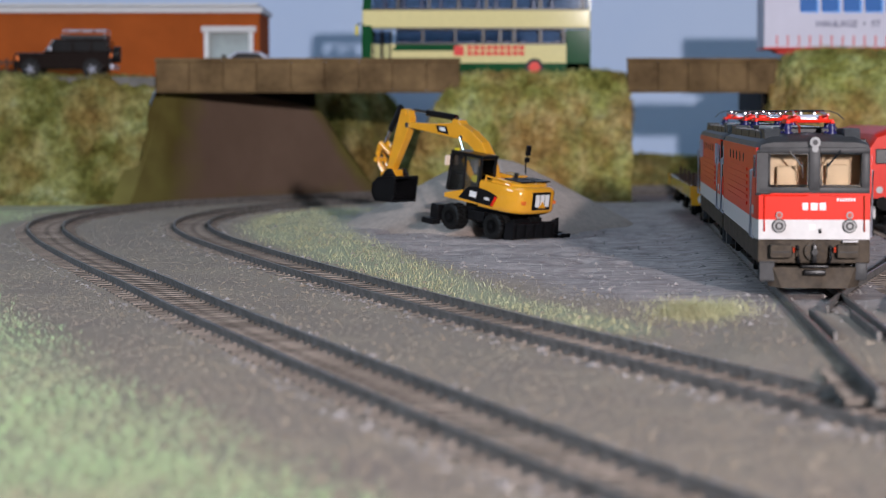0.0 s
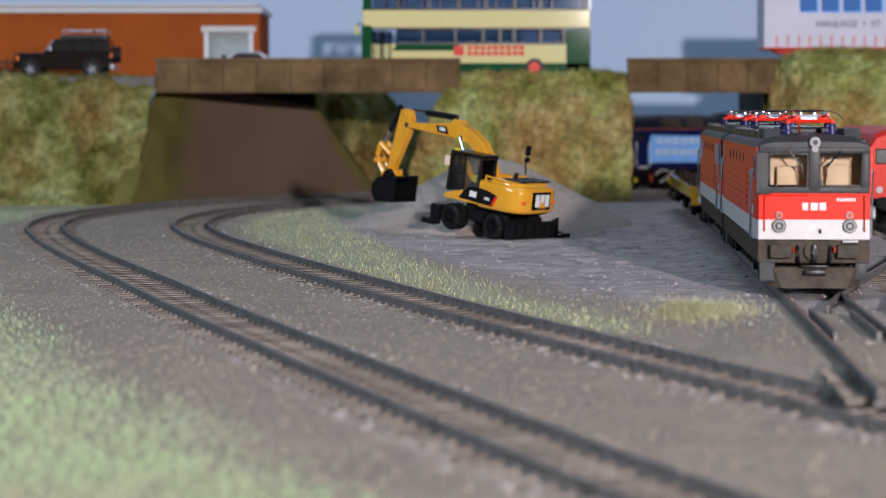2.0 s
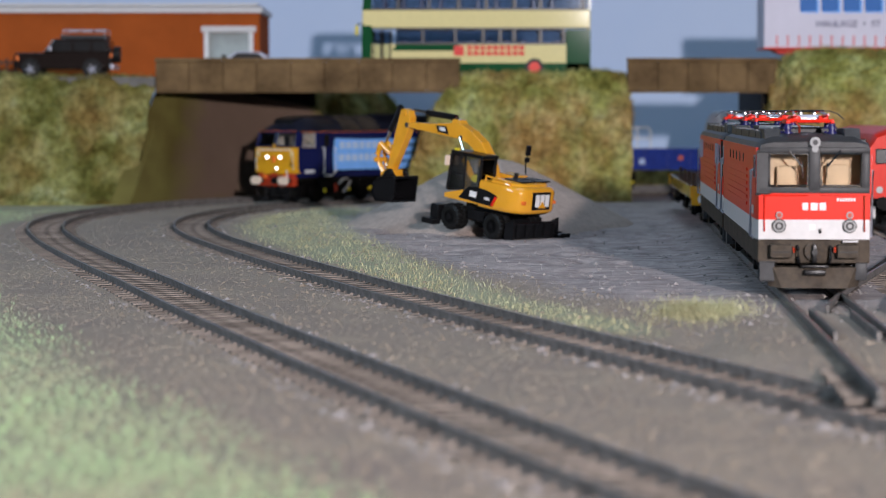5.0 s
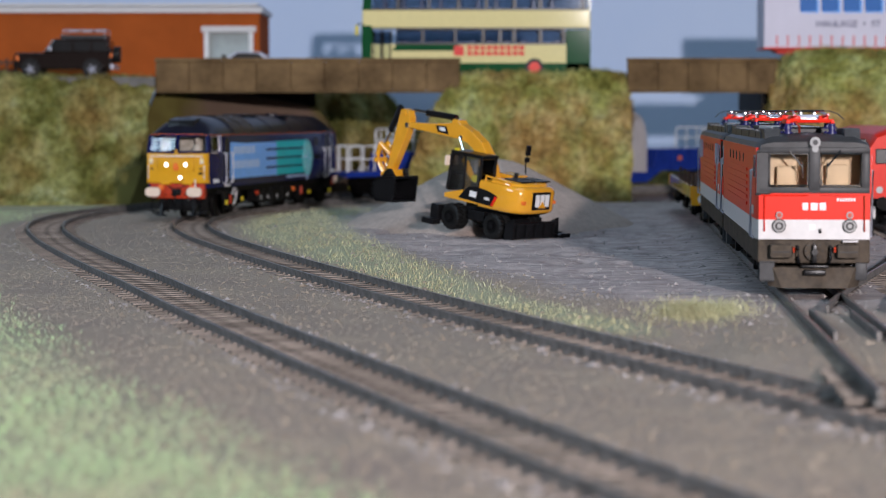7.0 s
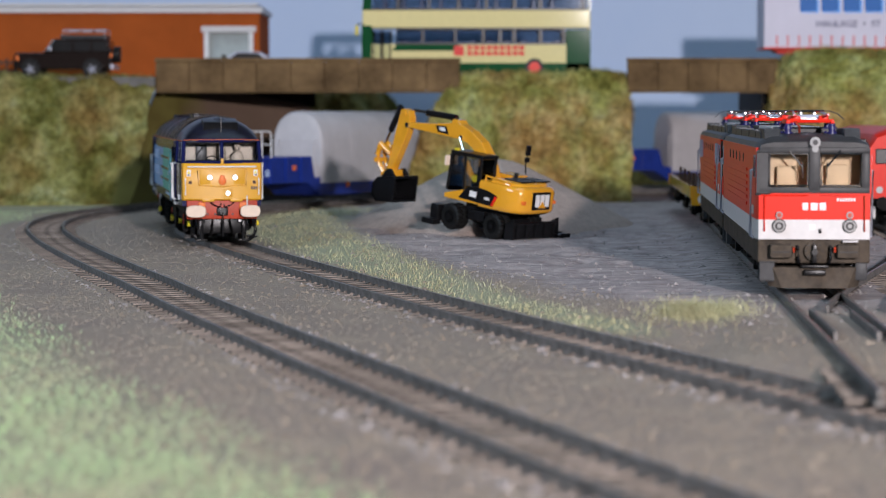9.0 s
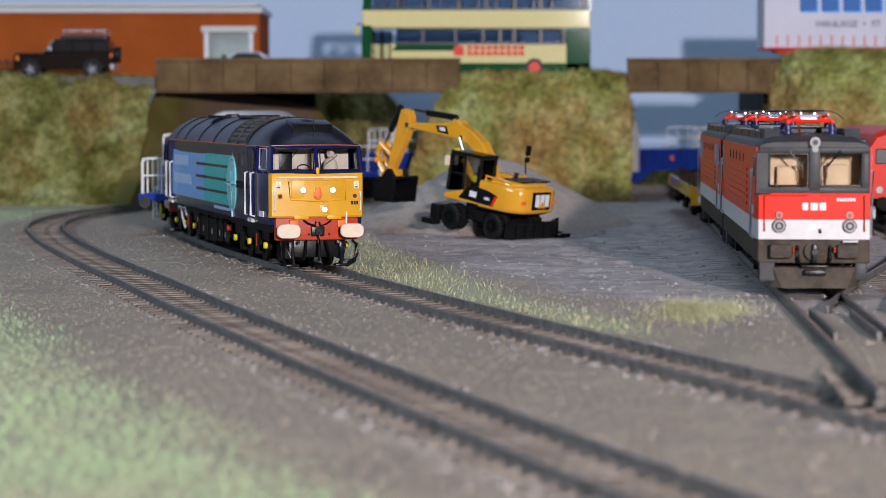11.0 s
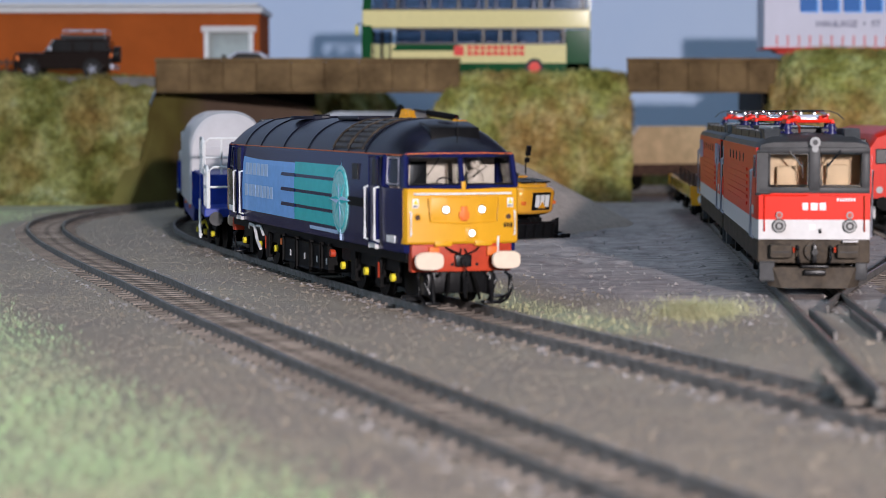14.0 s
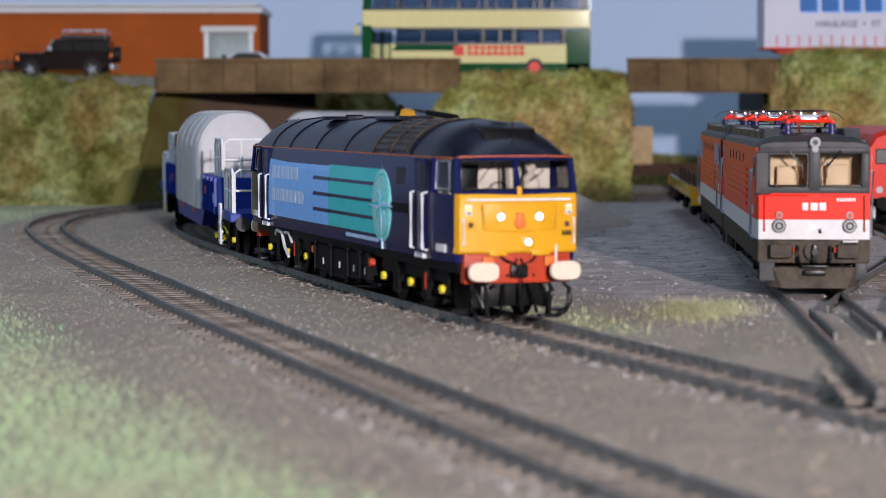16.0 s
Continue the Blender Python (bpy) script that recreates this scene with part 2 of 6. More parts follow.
def loft(bm, sections, closed=True, caps=True):
    """Skins equal-length rings of points."""
    rows = [[bm.verts.new(p) for p in s] for s in sections]
    n = len(rows[0])
    for a, b in zip(rows, rows[1:]):
        for k in range(n if closed else n - 1):
            bm.faces.new((a[k], a[(k + 1) % n], b[(k + 1) % n], b[k]))
    if caps and closed:
        bm.faces.new(rows[0][::-1])
        bm.faces.new(rows[-1])
    return bm


def prism(bm, poly, y0, y1, m=None, bevel=0.0):
    """A polygon in x, z pushed from y0 to y1."""
    a = [bm.verts.new((x, y0, z)) for x, z in poly]
    b = [bm.verts.new((x, y1, z)) for x, z in poly]
    n = len(poly)
    fs = [bm.faces.new(a), bm.faces.new(b[::-1])]
    for k in range(n):
        fs.append(bm.faces.new((a[k], b[k], b[(k + 1) % n], a[(k + 1) % n])))
    if bevel:
        bmesh.ops.recalc_face_normals(bm, faces=fs)
        bmesh.ops.bevel(bm, geom=list({e for f in fs for e in f.edges}), offset=bevel, segments=2, affect="EDGES", profile=0.6)
    if m:
        for v in bm.verts:
            v.co = m @ v.co
    return bm


def words(name, text, size, m, material, parent, label=""):
    c = bpy.data.curves.new(name, "FONT")
    c.body, c.size, c.extrude = text, size * MM, 0.00008
    tmp = new(name, c)
    me = bpy.data.meshes.new_from_object(tmp.evaluated_get(bpy.context.evaluated_depsgraph_get()))
    bpy.data.objects.remove(tmp)
    me.materials.clear()
    me.materials.append(material)
    ob = new(name, me)
    ob.parent = parent
    ob.matrix_basis = m
    if label:
        ob["label"] = label
    return ob


# ---- the main line: curvature (1/m) every 150 mm, from the near end away from the camera ----
CURVE = (-0.07, -0.12, -0.2, -0.1, -0.28, -1.54, -2.27, -2.31, -2.2, -1.8, -1.6, -0.9, 0, 0, 0, 0, 0, 0, 0, 0, 0, 0)
PATH = []
px_, py_, ph_ = 96.0, 380.0, math.radians(20.6)
for i in range(620):
    PATH.append((px_, py_, ph_))
    k_ = float(np.interp(i * 5.0, [150.0 * j for j in range(len(CURVE))], CURVE)) / 1000
    ph_ += k_ * 5
    px_ -= math.sin(ph_) * 5
    py_ += math.cos(ph_) * 5
PATHA = np.array(PATH)
PATHS = np.arange(len(PATH)) * 5.0


def on_path(s):
    """Centre of the main line s mm from its near end, and its heading (0: towards the camera); runs on straight at the near end."""
    if s < 0:
        x, y, a = PATH[0]
        return x + math.sin(a) * -s, y - math.cos(a) * -s, a
    return tuple(float(np.interp(s, PATHS, PATHA[:, k])) for k in range(3))


def outer_line(s):
    x, y, a = on_path(s)
    o = float(np.interp(s, [0, 100, 200, 300, 400, 560, 680, 745, 800, 900, 1000, 1300], [77, 74, 71, 69, 67, 68, 69, 71.5, 74, 76.5, 78, 74]))
    return x - math.cos(a) * o, y - math.sin(a) * o, a


def yard_line(s):
    """Straight yard track, s from the near end away."""
    y = 380 + s
    return 89.5 + 0.072 * (y - 380), y, math.atan(-0.072)


# ---- setting ----
def smooth01(a, b, x):
    t = min(1.0, max(0.0, (x - a) / (b - a)))
    return t * t * (3 - 2 * t)


def near_line(x, y):
    """Distance from the inner main line, mm (positive on the yard's side)."""
    d = np.hypot(PATHA[:, 0] - x, PATHA[:, 1] - y)
    i = int(np.argmin(d))
    a = PATHA[i, 2]
    return (x - PATHA[i, 0]) * math.cos(a) + (y - PATHA[i, 1]) * math.sin(a)


def ground_z(x, y):
    d = near_line(x, y)
    z = 3.0 * smooth01(18, 55, d) * (1 - smooth01(1300, 1500, y))
    z += 0.5 * noise.noise((x * 0.03, y * 0.03, 0)) * (1 if abs(d) > 22 else 0.2)
    yard = abs(x - 89.5 - 0.072 * (y - 380))
    z = max(z, 3.75 * smooth01(40, 24, yard) * smooth01(14, 24, d) * (1 - smooth01(1300, 1500, y)))
    # carved furrows in the ash of the yard
    cut = noise.noise((x * 0.012 + 0.3 * noise.noise((x * 0.03, y * 0.03, 8)), y * 0.045, 5))
    z -= 1.8 * smooth01(0.12, 0.0, abs(cut)) * smooth01(48, 70, d) * smooth01(22, 32, yard) * (1 - smooth01(1100, 1200, y))
    # ballast shoulders against the sleeper ends
    z += 0.55 * smooth01(10, 13, abs(d)) * smooth01(26, 18, abs(d))
    return z + 1.6


def axis(lo, a, b, hi, fine, coarse):
    out, v = [], lo
    while v < hi:
        out.append(v)
        v += fine if a <= v < b else coarse
    return out + [hi]


bm = BM()
xs, ys = axis(-1500, -330, 300, 1500, 4, 90), axis(60, 240, 1700, 2000, 4.5, 60)
rows = [[bm.verts.new((x, y, ground_z(x, y) if -330 <= x <= 400 and y > 200 else 1.6)) for x in xs] for y in ys]
for a, b in zip(rows, rows[1:]):
    for k in range(len(xs) - 1):
        bm.faces.new((a[k], a[k + 1], b[k + 1], b[k]))


def ground_material():
    m = mat("scenic_ground", (0.47, 0.375, 0.285), 0.95, scale=24, second=(0.33, 0.262, 0.225), bump=0.5, bscale=1600, fine=(1400, (0.22, 0.175, 0.145), 0.45))
    nt = m.node_tree
    b = nt.nodes["Principled BSDF"]
    old = b.inputs["Base Color"].links[0].from_socket
    tc = nt.nodes.new("ShaderNodeTexCoord")
    at = nt.nodes.new("ShaderNodeAttribute")
    at.attribute_name = "yard"
    n = nt.nodes.new("ShaderNodeTexNoise")
    n.inputs["Scale"].default_value = 130
    n.inputs["Detail"].default_value = 8
    n.inputs["Roughness"].default_value = 0.7
    mp = nt.nodes.new("ShaderNodeMapping")
    mp.inputs["Scale"].default_value = (0.9, 1.3, 1)
    nt.links.new(tc.outputs["Object"], mp.inputs[0])
    nt.links.new(mp.outputs[0], n.inputs["Vector"])
    r = nt.nodes.new("ShaderNodeValToRGB")
    r.color_ramp.elements[0].position, r.color_ramp.elements[1].position = 0.32, 0.68
    r.color_ramp.elements[0].color, r.color_ramp.elements[1].color = (0.25, 0.205, 0.20, 1), (0.58, 0.50, 0.48, 1)
    nt.links.new(n.outputs["Fac"], r.inputs[0])
    mx = nt.nodes.new("ShaderNodeMix")
    mx.data_type = "RGBA"
    nt.links.new(at.outputs["Fac"], mx.inputs[0])
    nt.links.new(old, mx.inputs[6])
    nt.links.new(r.outputs[0], mx.inputs[7])
    at2 = nt.nodes.new("ShaderNodeAttribute")
    at2.attribute_name = "turf"
    r3 = nt.nodes.new("ShaderNodeValToRGB")
    r3.color_ramp.elements[0].color, r3.color_ramp.elements[1].color = (0.43, 0.38, 0.27, 1), (0.45, 0.52, 0.31, 1)
    nt.links.new(n.outputs["Fac"], r3.inputs[0])
    m2 = nt.nodes.new("ShaderNodeMix")
    m2.data_type = "RGBA"
    nt.links.new(at2.outputs["Fac"], m2.inputs[0])
    nt.links.new(mx.outputs[2], m2.inputs[6])
    nt.links.new(r3.outputs[0], m2.inputs[7])
    nt.links.new(m2.outputs[2], b.inputs["Base Color"])
    return m


def turf_amount(x, y):
    """Where the scatter grass grows: foreground corner, strip beside the main line, clump, verge by the left bank."""
    n = noise.noise((x * 0.02, y * 0.012, 3)) * 0.5
    d = near_line(x, y)
    a = smooth01(-108, -142, d + 14 * n) * smooth01(820, 640, y + 60 * n)
    w = float(np.interp(y, [560, 600, 700, 800, 950, 1150], [7, 12, 15, 19, 28, 38]))
    c = float(np.interp(y, [600, 650, 720, 800, 950, 1150], [26, 26, 26, 31, 42, 54]))
    b = smooth01(w, w * 0.35, abs(d - c) + 6 * n) * smooth01(555, 600, y) * smooth01(1330, 1230, y)
    v = 0.8 * smooth01(-97, -112, d + 20 * n) * smooth01(1060, 1200, y + 80 * n) * (1 if x < -120 else 0)
    e = smooth01(10, 4, math.hypot((x - 72) / 1.2, (y - 610) / 2.4))
    return max(0.0, min(1.0, max(a, b, v, e)))


ground = part("ground", bm, ground_material(), smooth=True)
tagged(ground, "brown grit and grey ash baseboard scenery with grass patches", "ground", kind="structure")
att = ground.data.attributes.new("yard", "FLOAT", "POINT")
att2 = ground.data.attributes.new("turf", "FLOAT", "POINT")
for v in ground.data.vertices:
    x, y = v.co.x * 1000, v.co.y * 1000
    if -330 <= x <= 400 and y > 200:
        q = near_line(x, y) + 10 * noise.noise((x * 0.03, y * 0.02, 9))
        att.data[v.index].value = smooth01(38, 62, q) * smooth01(560, 680, y)
        att2.data[v.index].value = turf_amount(x, y) * 0.85

tagged(part("backdrop", box(BM(), -1500, 1500, 1800, 1806, -2, 520), BACKM), "pale blue painted sky board", "backdrop", kind="structure")
for nm, b in (("wall_north", (-3000, 3000, 3200, 3300, -900, 2300)), ("wall_south", (-3000, 3000, -2500, -2400, -900, 2300)), ("wall_west", (-3100, -3000, -2400, 3200, -900, 2300)), ("wall_east", (3000, 3100, -2400, 3200, -900, 2300))):
    tagged(part(nm, box(BM(), *b), HALL), "plain grey plaster hall wall", "wall", kind="structure")
tagged(part("floor", box(BM(), -3000, 3000, -2400, 3200, -1000, -900), TABLE), "plain brown hall floor", "floor", kind="structure")
tagged(part("ceiling", box(BM(), -3000, 3000, -2400, 3200, 2300, 2400), HALL), "plain grey hall ceiling", "ceiling", kind="structure")
tagged(part("baseboard", box(BM(), -1500, 1500, 60, 2000, -40, -6), TABLE), "wooden board that carries the scenery", "board", kind="structure")


def shaded_mossy_wall():
    """The wall's brown render, with olive flock over its ends and foot, and the bank's shade coloured into its left
    end.
    """
    nt = WALLM.node_tree
    b = nt.nodes["Principled BSDF"]
    old = b.inputs["Base Color"].links[0].from_socket
    at = nt.nodes.new("ShaderNodeAttribute")
    at.attribute_name = "moss"
    tc = nt.nodes.new("ShaderNodeTexCoord")
    n = nt.nodes.new("ShaderNodeTexNoise")
    n.inputs["Scale"].default_value, n.inputs["Detail"].default_value = 45, 6
    nt.links.new(tc.outputs["Object"], n.inputs["Vector"])
    ad = nt.nodes.new("ShaderNodeMath")
    ad.operation = "MULTIPLY_ADD"
    ad.inputs[1].default_value = 1.6
    nt.links.new(at.outputs["Fac"], ad.inputs[0])
    nt.links.new(n.outputs["Fac"], ad.inputs[2])
    mr = nt.nodes.new("ShaderNodeMapRange")
    mr.inputs[1].default_value, mr.inputs[2].default_value = 0.75, 1.7
    nt.links.new(ad.outputs[0], mr.inputs[0])
    r = nt.nodes.new("ShaderNodeValToRGB")
    r.color_ramp.elements[0].color, r.color_ramp.elements[1].color = (0.07, 0.045, 0.016, 1), (0.19, 0.17, 0.05, 1)
    nt.links.new(n.outputs["Fac"], r.inputs[0])
    mx = nt.nodes.new("ShaderNodeMix")
    mx.data_type = "RGBA"
    nt.links.new(mr.outputs[0], mx.inputs[0])
    nt.links.new(old, mx.inputs[6])
    nt.links.new(r.outputs[0], mx.inputs[7])
    nt.links.new(mx.outputs[2], b.inputs["Base Color"])
    return WALLM


def bank(name, front, back, top, label, seed, seg=90, toe=0.0, material=None):
    """A grassy bank: front and back are plan lines (x, y at the foot; x, y at the brow), top the brow heights along it."""
    bm = BM()
    nrow = 34
    F0, F1 = front
    rows = []
    for i in range(seg + 1):
        t = i / seg
        fx = np.interp(t, [p[0] for p in F0], [p[1] for p in F0])
        fy = np.interp(t, [p[0] for p in F0], [p[2] for p in F0])
        bx = np.interp(t, [p[0] for p in F1], [p[1] for p in F1])
        by = np.interp(t, [p[0] for p in F1], [p[2] for p in F1])
        cx = np.interp(t, [p[0] for p in back], [p[1] for p in back])
        cy = np.interp(t, [p[0] for p in back], [p[2] for p in back])
        h = np.interp(t, [p[0] for p in top], [p[1] for p in top])
        row = []
        for j in range(nrow + 1):
            u = j / nrow
            if u < 0.8:
                q = u / 0.8
                x, y, z = fx + (bx - fx) * q, fy + (by - fy) * q, h * math.sin(q * math.pi / 2) ** 0.85
                if toe:
                    z = toe * q / 0.4 if q < 0.4 else toe + (h - toe) * math.sin((q - 0.4) / 0.6 * math.pi / 2) ** 0.9
            else:
                q = (u - 0.8) / 0.2
                x, y, z = bx + (cx - bx) * q, by + (cy - by) * q, h
            nn = noise.noise_vector((x * 0.045 + seed, y * 0.045, z * 0.045)) * 5 + noise.noise_vector((x * 0.13 + seed, y * 0.13, z * 0.13)) * 4.6 + noise.noise_vector((x * 0.3 + seed, y * 0.3, z * 0.3)) * 1.6
            k = min(1, u * 6)
            row.append((x + nn.x * k * 0.4, y + nn.y * k, max(-1, z + nn.z * k * (0.7 if u < 0.8 else 0.25))))
        row.append((cx, cy, -3))
        row.append((fx, fy, -3))
        rows.append(row)
    loft(bm, rows)
    ob = part(name, bm, material or TURF, smooth=True)
    return tagged(ob, label, "bank", kind="structure"), rows


banks = []
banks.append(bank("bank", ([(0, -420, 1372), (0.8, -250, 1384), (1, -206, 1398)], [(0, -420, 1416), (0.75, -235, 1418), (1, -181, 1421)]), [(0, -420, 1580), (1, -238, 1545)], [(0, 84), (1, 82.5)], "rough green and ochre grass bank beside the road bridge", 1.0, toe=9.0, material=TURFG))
banks.append(bank("bank", ([(0, -26, 1398), (0.3, 10, 1392), (1, 121, 1408)], [(0, 10, 1416), (0.25, 22, 1414), (1, 119, 1418)]), [(0, 8, 1440), (1, 119, 1515)], [(0, 82), (0.2, 85), (0.8, 86), (1, 83)], "steep ochre and green grass bank between two bridge spans", 5.0))
banks.append(bank("bank", ([(0, 204, 1385), (0.3, 230, 1335), (1, 420, 1300)], [(0, 212, 1425), (0.25, 228, 1400), (1, 420, 1380)]), [(0, 213, 1530), (1, 420, 1530)], [(0, 84), (0.12, 96), (0.35, 100), (1, 94)], "tall grassy mound beside the yard tracks", 9.0))
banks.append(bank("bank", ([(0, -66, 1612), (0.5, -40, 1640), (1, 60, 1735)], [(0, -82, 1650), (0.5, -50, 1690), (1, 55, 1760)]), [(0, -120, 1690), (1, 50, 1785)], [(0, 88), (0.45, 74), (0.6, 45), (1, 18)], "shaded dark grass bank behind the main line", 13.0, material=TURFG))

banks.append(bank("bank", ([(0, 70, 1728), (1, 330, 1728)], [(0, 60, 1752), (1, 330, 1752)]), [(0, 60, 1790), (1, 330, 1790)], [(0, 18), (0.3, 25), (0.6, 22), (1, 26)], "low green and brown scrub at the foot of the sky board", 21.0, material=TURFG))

# retaining wall following the outer line, leaning back; the abutment on it up to the deck is coloured as shade
bm, bm2 = BM(), BM()
secs, secs2 = [], []
for s in range(1003, 1212, 8):
    o = float(np.interp(s, [986, 1026, 1100, 1212], [112, 106, 101, 96]))
    h = float(np.interp(s, [986, 1005, 1060, 1212], [82, 80, 78, 64]))
    st = float(np.interp(s, [1003, 1026, 1212], [1052, 1060, 1164]))
    x, y, a = on_path(s)
    x2, y2, a2 = on_path(st)
    nx, ny, mx, my = -math.cos(a), -math.sin(a), -math.cos(a2), -math.sin(a2)
    # a concave face: it leans in at the foot and stands up towards the top
    face = []
    for q in (0.0, 0.12, 0.3, 0.55, 0.8, 1.0):
        w = q ** 0.85
        face.append(((x + nx * o) * (1 - w) + (x2 + mx * (o + 8)) * w, (y + ny * o) * (1 - w) + (y2 + my * (o + 8)) * w, -2 + (h + 2) * q))
    secs.append(face + [(x2 + mx * (o + 14), y2 + my * (o + 14), h), (x + nx * (o + 14), y + ny * (o + 14), -2)])
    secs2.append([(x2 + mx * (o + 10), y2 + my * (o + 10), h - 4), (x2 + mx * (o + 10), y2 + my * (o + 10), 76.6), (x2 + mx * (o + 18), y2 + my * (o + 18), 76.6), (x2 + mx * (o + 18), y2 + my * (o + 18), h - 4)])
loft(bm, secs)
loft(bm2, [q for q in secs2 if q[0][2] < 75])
rwall = tagged(part("retaining_wall", bm, shaded_mossy_wall(), smooth=True), "plain brown curved retaining wall under the bridge", "wall", kind="structure")
att = rwall.data.attributes.new("moss", "FLOAT", "POINT")
for k, v in enumerate(rwall.data.vertices):
    u = (k // 8) / (len(secs) - 1)
    # strongest at the left end, where the bank's shade is part of the tint
    att.data[v.index].value = max(1.15 * smooth01(0.38, 0.0, u), 0.75 * smooth01(0.9, 1.0, u), 0.5 * smooth01(0.012, 0.0, v.co.z))
# near-black strip that stands for the shade under the deck
tagged(part("bridge_abutment", bm2, DECKSHADE), "abutment between wall and bridge deck, coloured dark for the shade there", "abutment", kind="structure")

# road deck and its parapets
tagged(part("road", box(BM(), -430, 430, 1419, 1560, 77, 83.0), ROADM), "grey road carried over the tracks", "road", kind="structure")


def parapet(x0, x1, joints):
    p = empty("bridge_parapet", pose(0, 0, 0), "stained brown cast bridge parapet with panel joints", "parapet", "bridge parapets")
    w = (x1 - x0) / joints
    for k in range(joints):
        bm = box(BM(), x0 + k * w + 0.25, x0 + (k + 1) * w - 0.25, 1410.8, 1418.8, 74.2, 92.6, 0.5)
        part("panel", bm, PARAPET, p)
    part("core", box(BM(), x0 + 0.5, x1 - 0.5, 1412.5, 1418.0, 74.6, 92.0), PARAPET, p)
    part("coping", box(BM(), x0 - 0.3, x1 + 0.3, 1410.2, 1418.9, 92.7, 95.0, 0.4), PARAPET, p)
    part("drip_edge", box(BM(), x0, x1, 1410.4, 1418.6, 72.9, 74.1, 0.3), PARAPET, p)
    return p


parapet(-184, 11, 9)
parapet(118, 214, 5)
tagged(part("bridge_abutment", box(BM(), 205, 213, 1421, 1530, -2, 76.8), SATIN), "dark bridge abutment wall", "abutment", kind="structure")


# ---- tracks ----
def sleeper_mesh():
    bm = BM()
    box(bm, -1.6, 1.6, -14.5, 14.5, -0.4, 1.3, 0.15)
    for s in (-1, 1):
        for o in (-1.7, 1.7):
            box(bm, -1.1, 1.1, s * 8.6 + o * 0.7 - 0.5, s * 8.6 + o * 0.7 + 0.5, 1.3, 1.65, 0.0)
    ob = part("sleeper", bm, SLEEPER)
    me = ob.data
    bpy.data.objects.remove(ob)
    return me


SLEEPER_ME = sleeper_mesh()


def rail_strip(bm, line, s0, s1, off, z0, z1, w, step=6.0):
    secs = []
    n = max(2, int((s1 - s0) / step))
    for i in range(n + 1):
        x, y, a = line(s0 + (s1 - s0) * i / n)
        lx, ly = math.cos(a), math.sin(a)
        secs.append([(x + lx * (off + d), y + ly * (off + d), z) for d, z in ((-w, z0), (w, z0), (w, z1), (-w, z1))])
    return loft(bm, secs)


def track(line, s0, s1, dz, label, sleepers=True, pitch=7.8):
    p = empty("railway_track", pose(0, 0, 0), label, "track", "model tracks")
    for o in (-8.6, 8.6):
        bm = BM()
        rail_strip(bm, line, s0, s1, o, 1.3 + dz, 2.3 + dz, 0.9)
        rail_strip(bm, line, s0, s1, o, 1.8 + dz, 3.7 + dz, 0.3)
        rail = part("rail", bm, RAILSIDE, p)
        rail_strip(bm := BM(), line, s0, s1, o, 3.7 + dz, RAIL + dz, 0.5)
        part("rail_head", bm, RAILSIDE, rail)
        rail_strip(bm := BM(), line, s0, s1, o, RAIL - 0.03 + dz, RAIL + 0.03 + dz, 0.28)
        part("running_surface", bm, STEEL, rail, "worn bright steel running surface")
    return p


def lay_sleepers(p, line, s0, s1, dz, pitch=7.8):
    n = int((s1 - s0) / pitch)
    for i in range(n):
        x, y, a = line(s0 + i * pitch)
        ob = new("sleeper", SLEEPER_ME)
        ob.parent = p
        ob.matrix_basis = pose(x * MM, y * MM, (dz + 0.9) * MM, 0, 0, math.degrees(a) - 90 + random.uniform(-0.8, 0.8))


T_IN = track(on_path, -330, 3000, 0, "weathered curved main line with dark sleepers")
T_OUT = track(outer_line, -200, 3000, 0, "weathered outer main line with dark sleepers")
T_YARD = track(yard_line, 38, 1330, 3.0, "weathered yard track with dark sleepers")


def branch_line(s):
    y = 500 + s
    t = min(1.0, max(0.0, s / 480.0))
    x = 98 + 0.072 * s + 78 * t * t * (3 - 2 * t)
    g = 0.072 + 78 * 6 * t * (1 - t) / 480.0 if t < 1 else 0.072
    return x, y, -math.atan(g)


T_BR = track(branch_line, 100, 900, 3.05, "curved branch of the yard turnout")


# ---- things on the rails ----
def bogie(parent, x, wheels, r, half, z_frame, boxmat, name="bogie"):
    b = part(name, BM_bogie(wheels, r, half, z_frame), SATIN, parent)
    b.matrix_basis = pose(x * MM, 0, 0)
    for wx in wheels:
        for s in (-1, 1):
            part("wheel", cyl(cyl(BM(), (wx, s * 7.4, r), (wx, s * 9.2, r), r, n=20), (wx, s * 7.2, r), (wx, s * 7.6, r), r + 0.6, n=20), SATIN, b)
            part("axlebox", box(BM(), wx - 1.5, wx + 1.5, s * half - 0.8, s * half + 0.9, r - 1.6, r + 1.4, 0.3), SATIN, b)
            part("axle_cap", cyl(BM(), (wx, s * (half - 0.5), r), (wx, s * (half + 2.0), r), 1.15, n=12), boxmat, b)
    return b


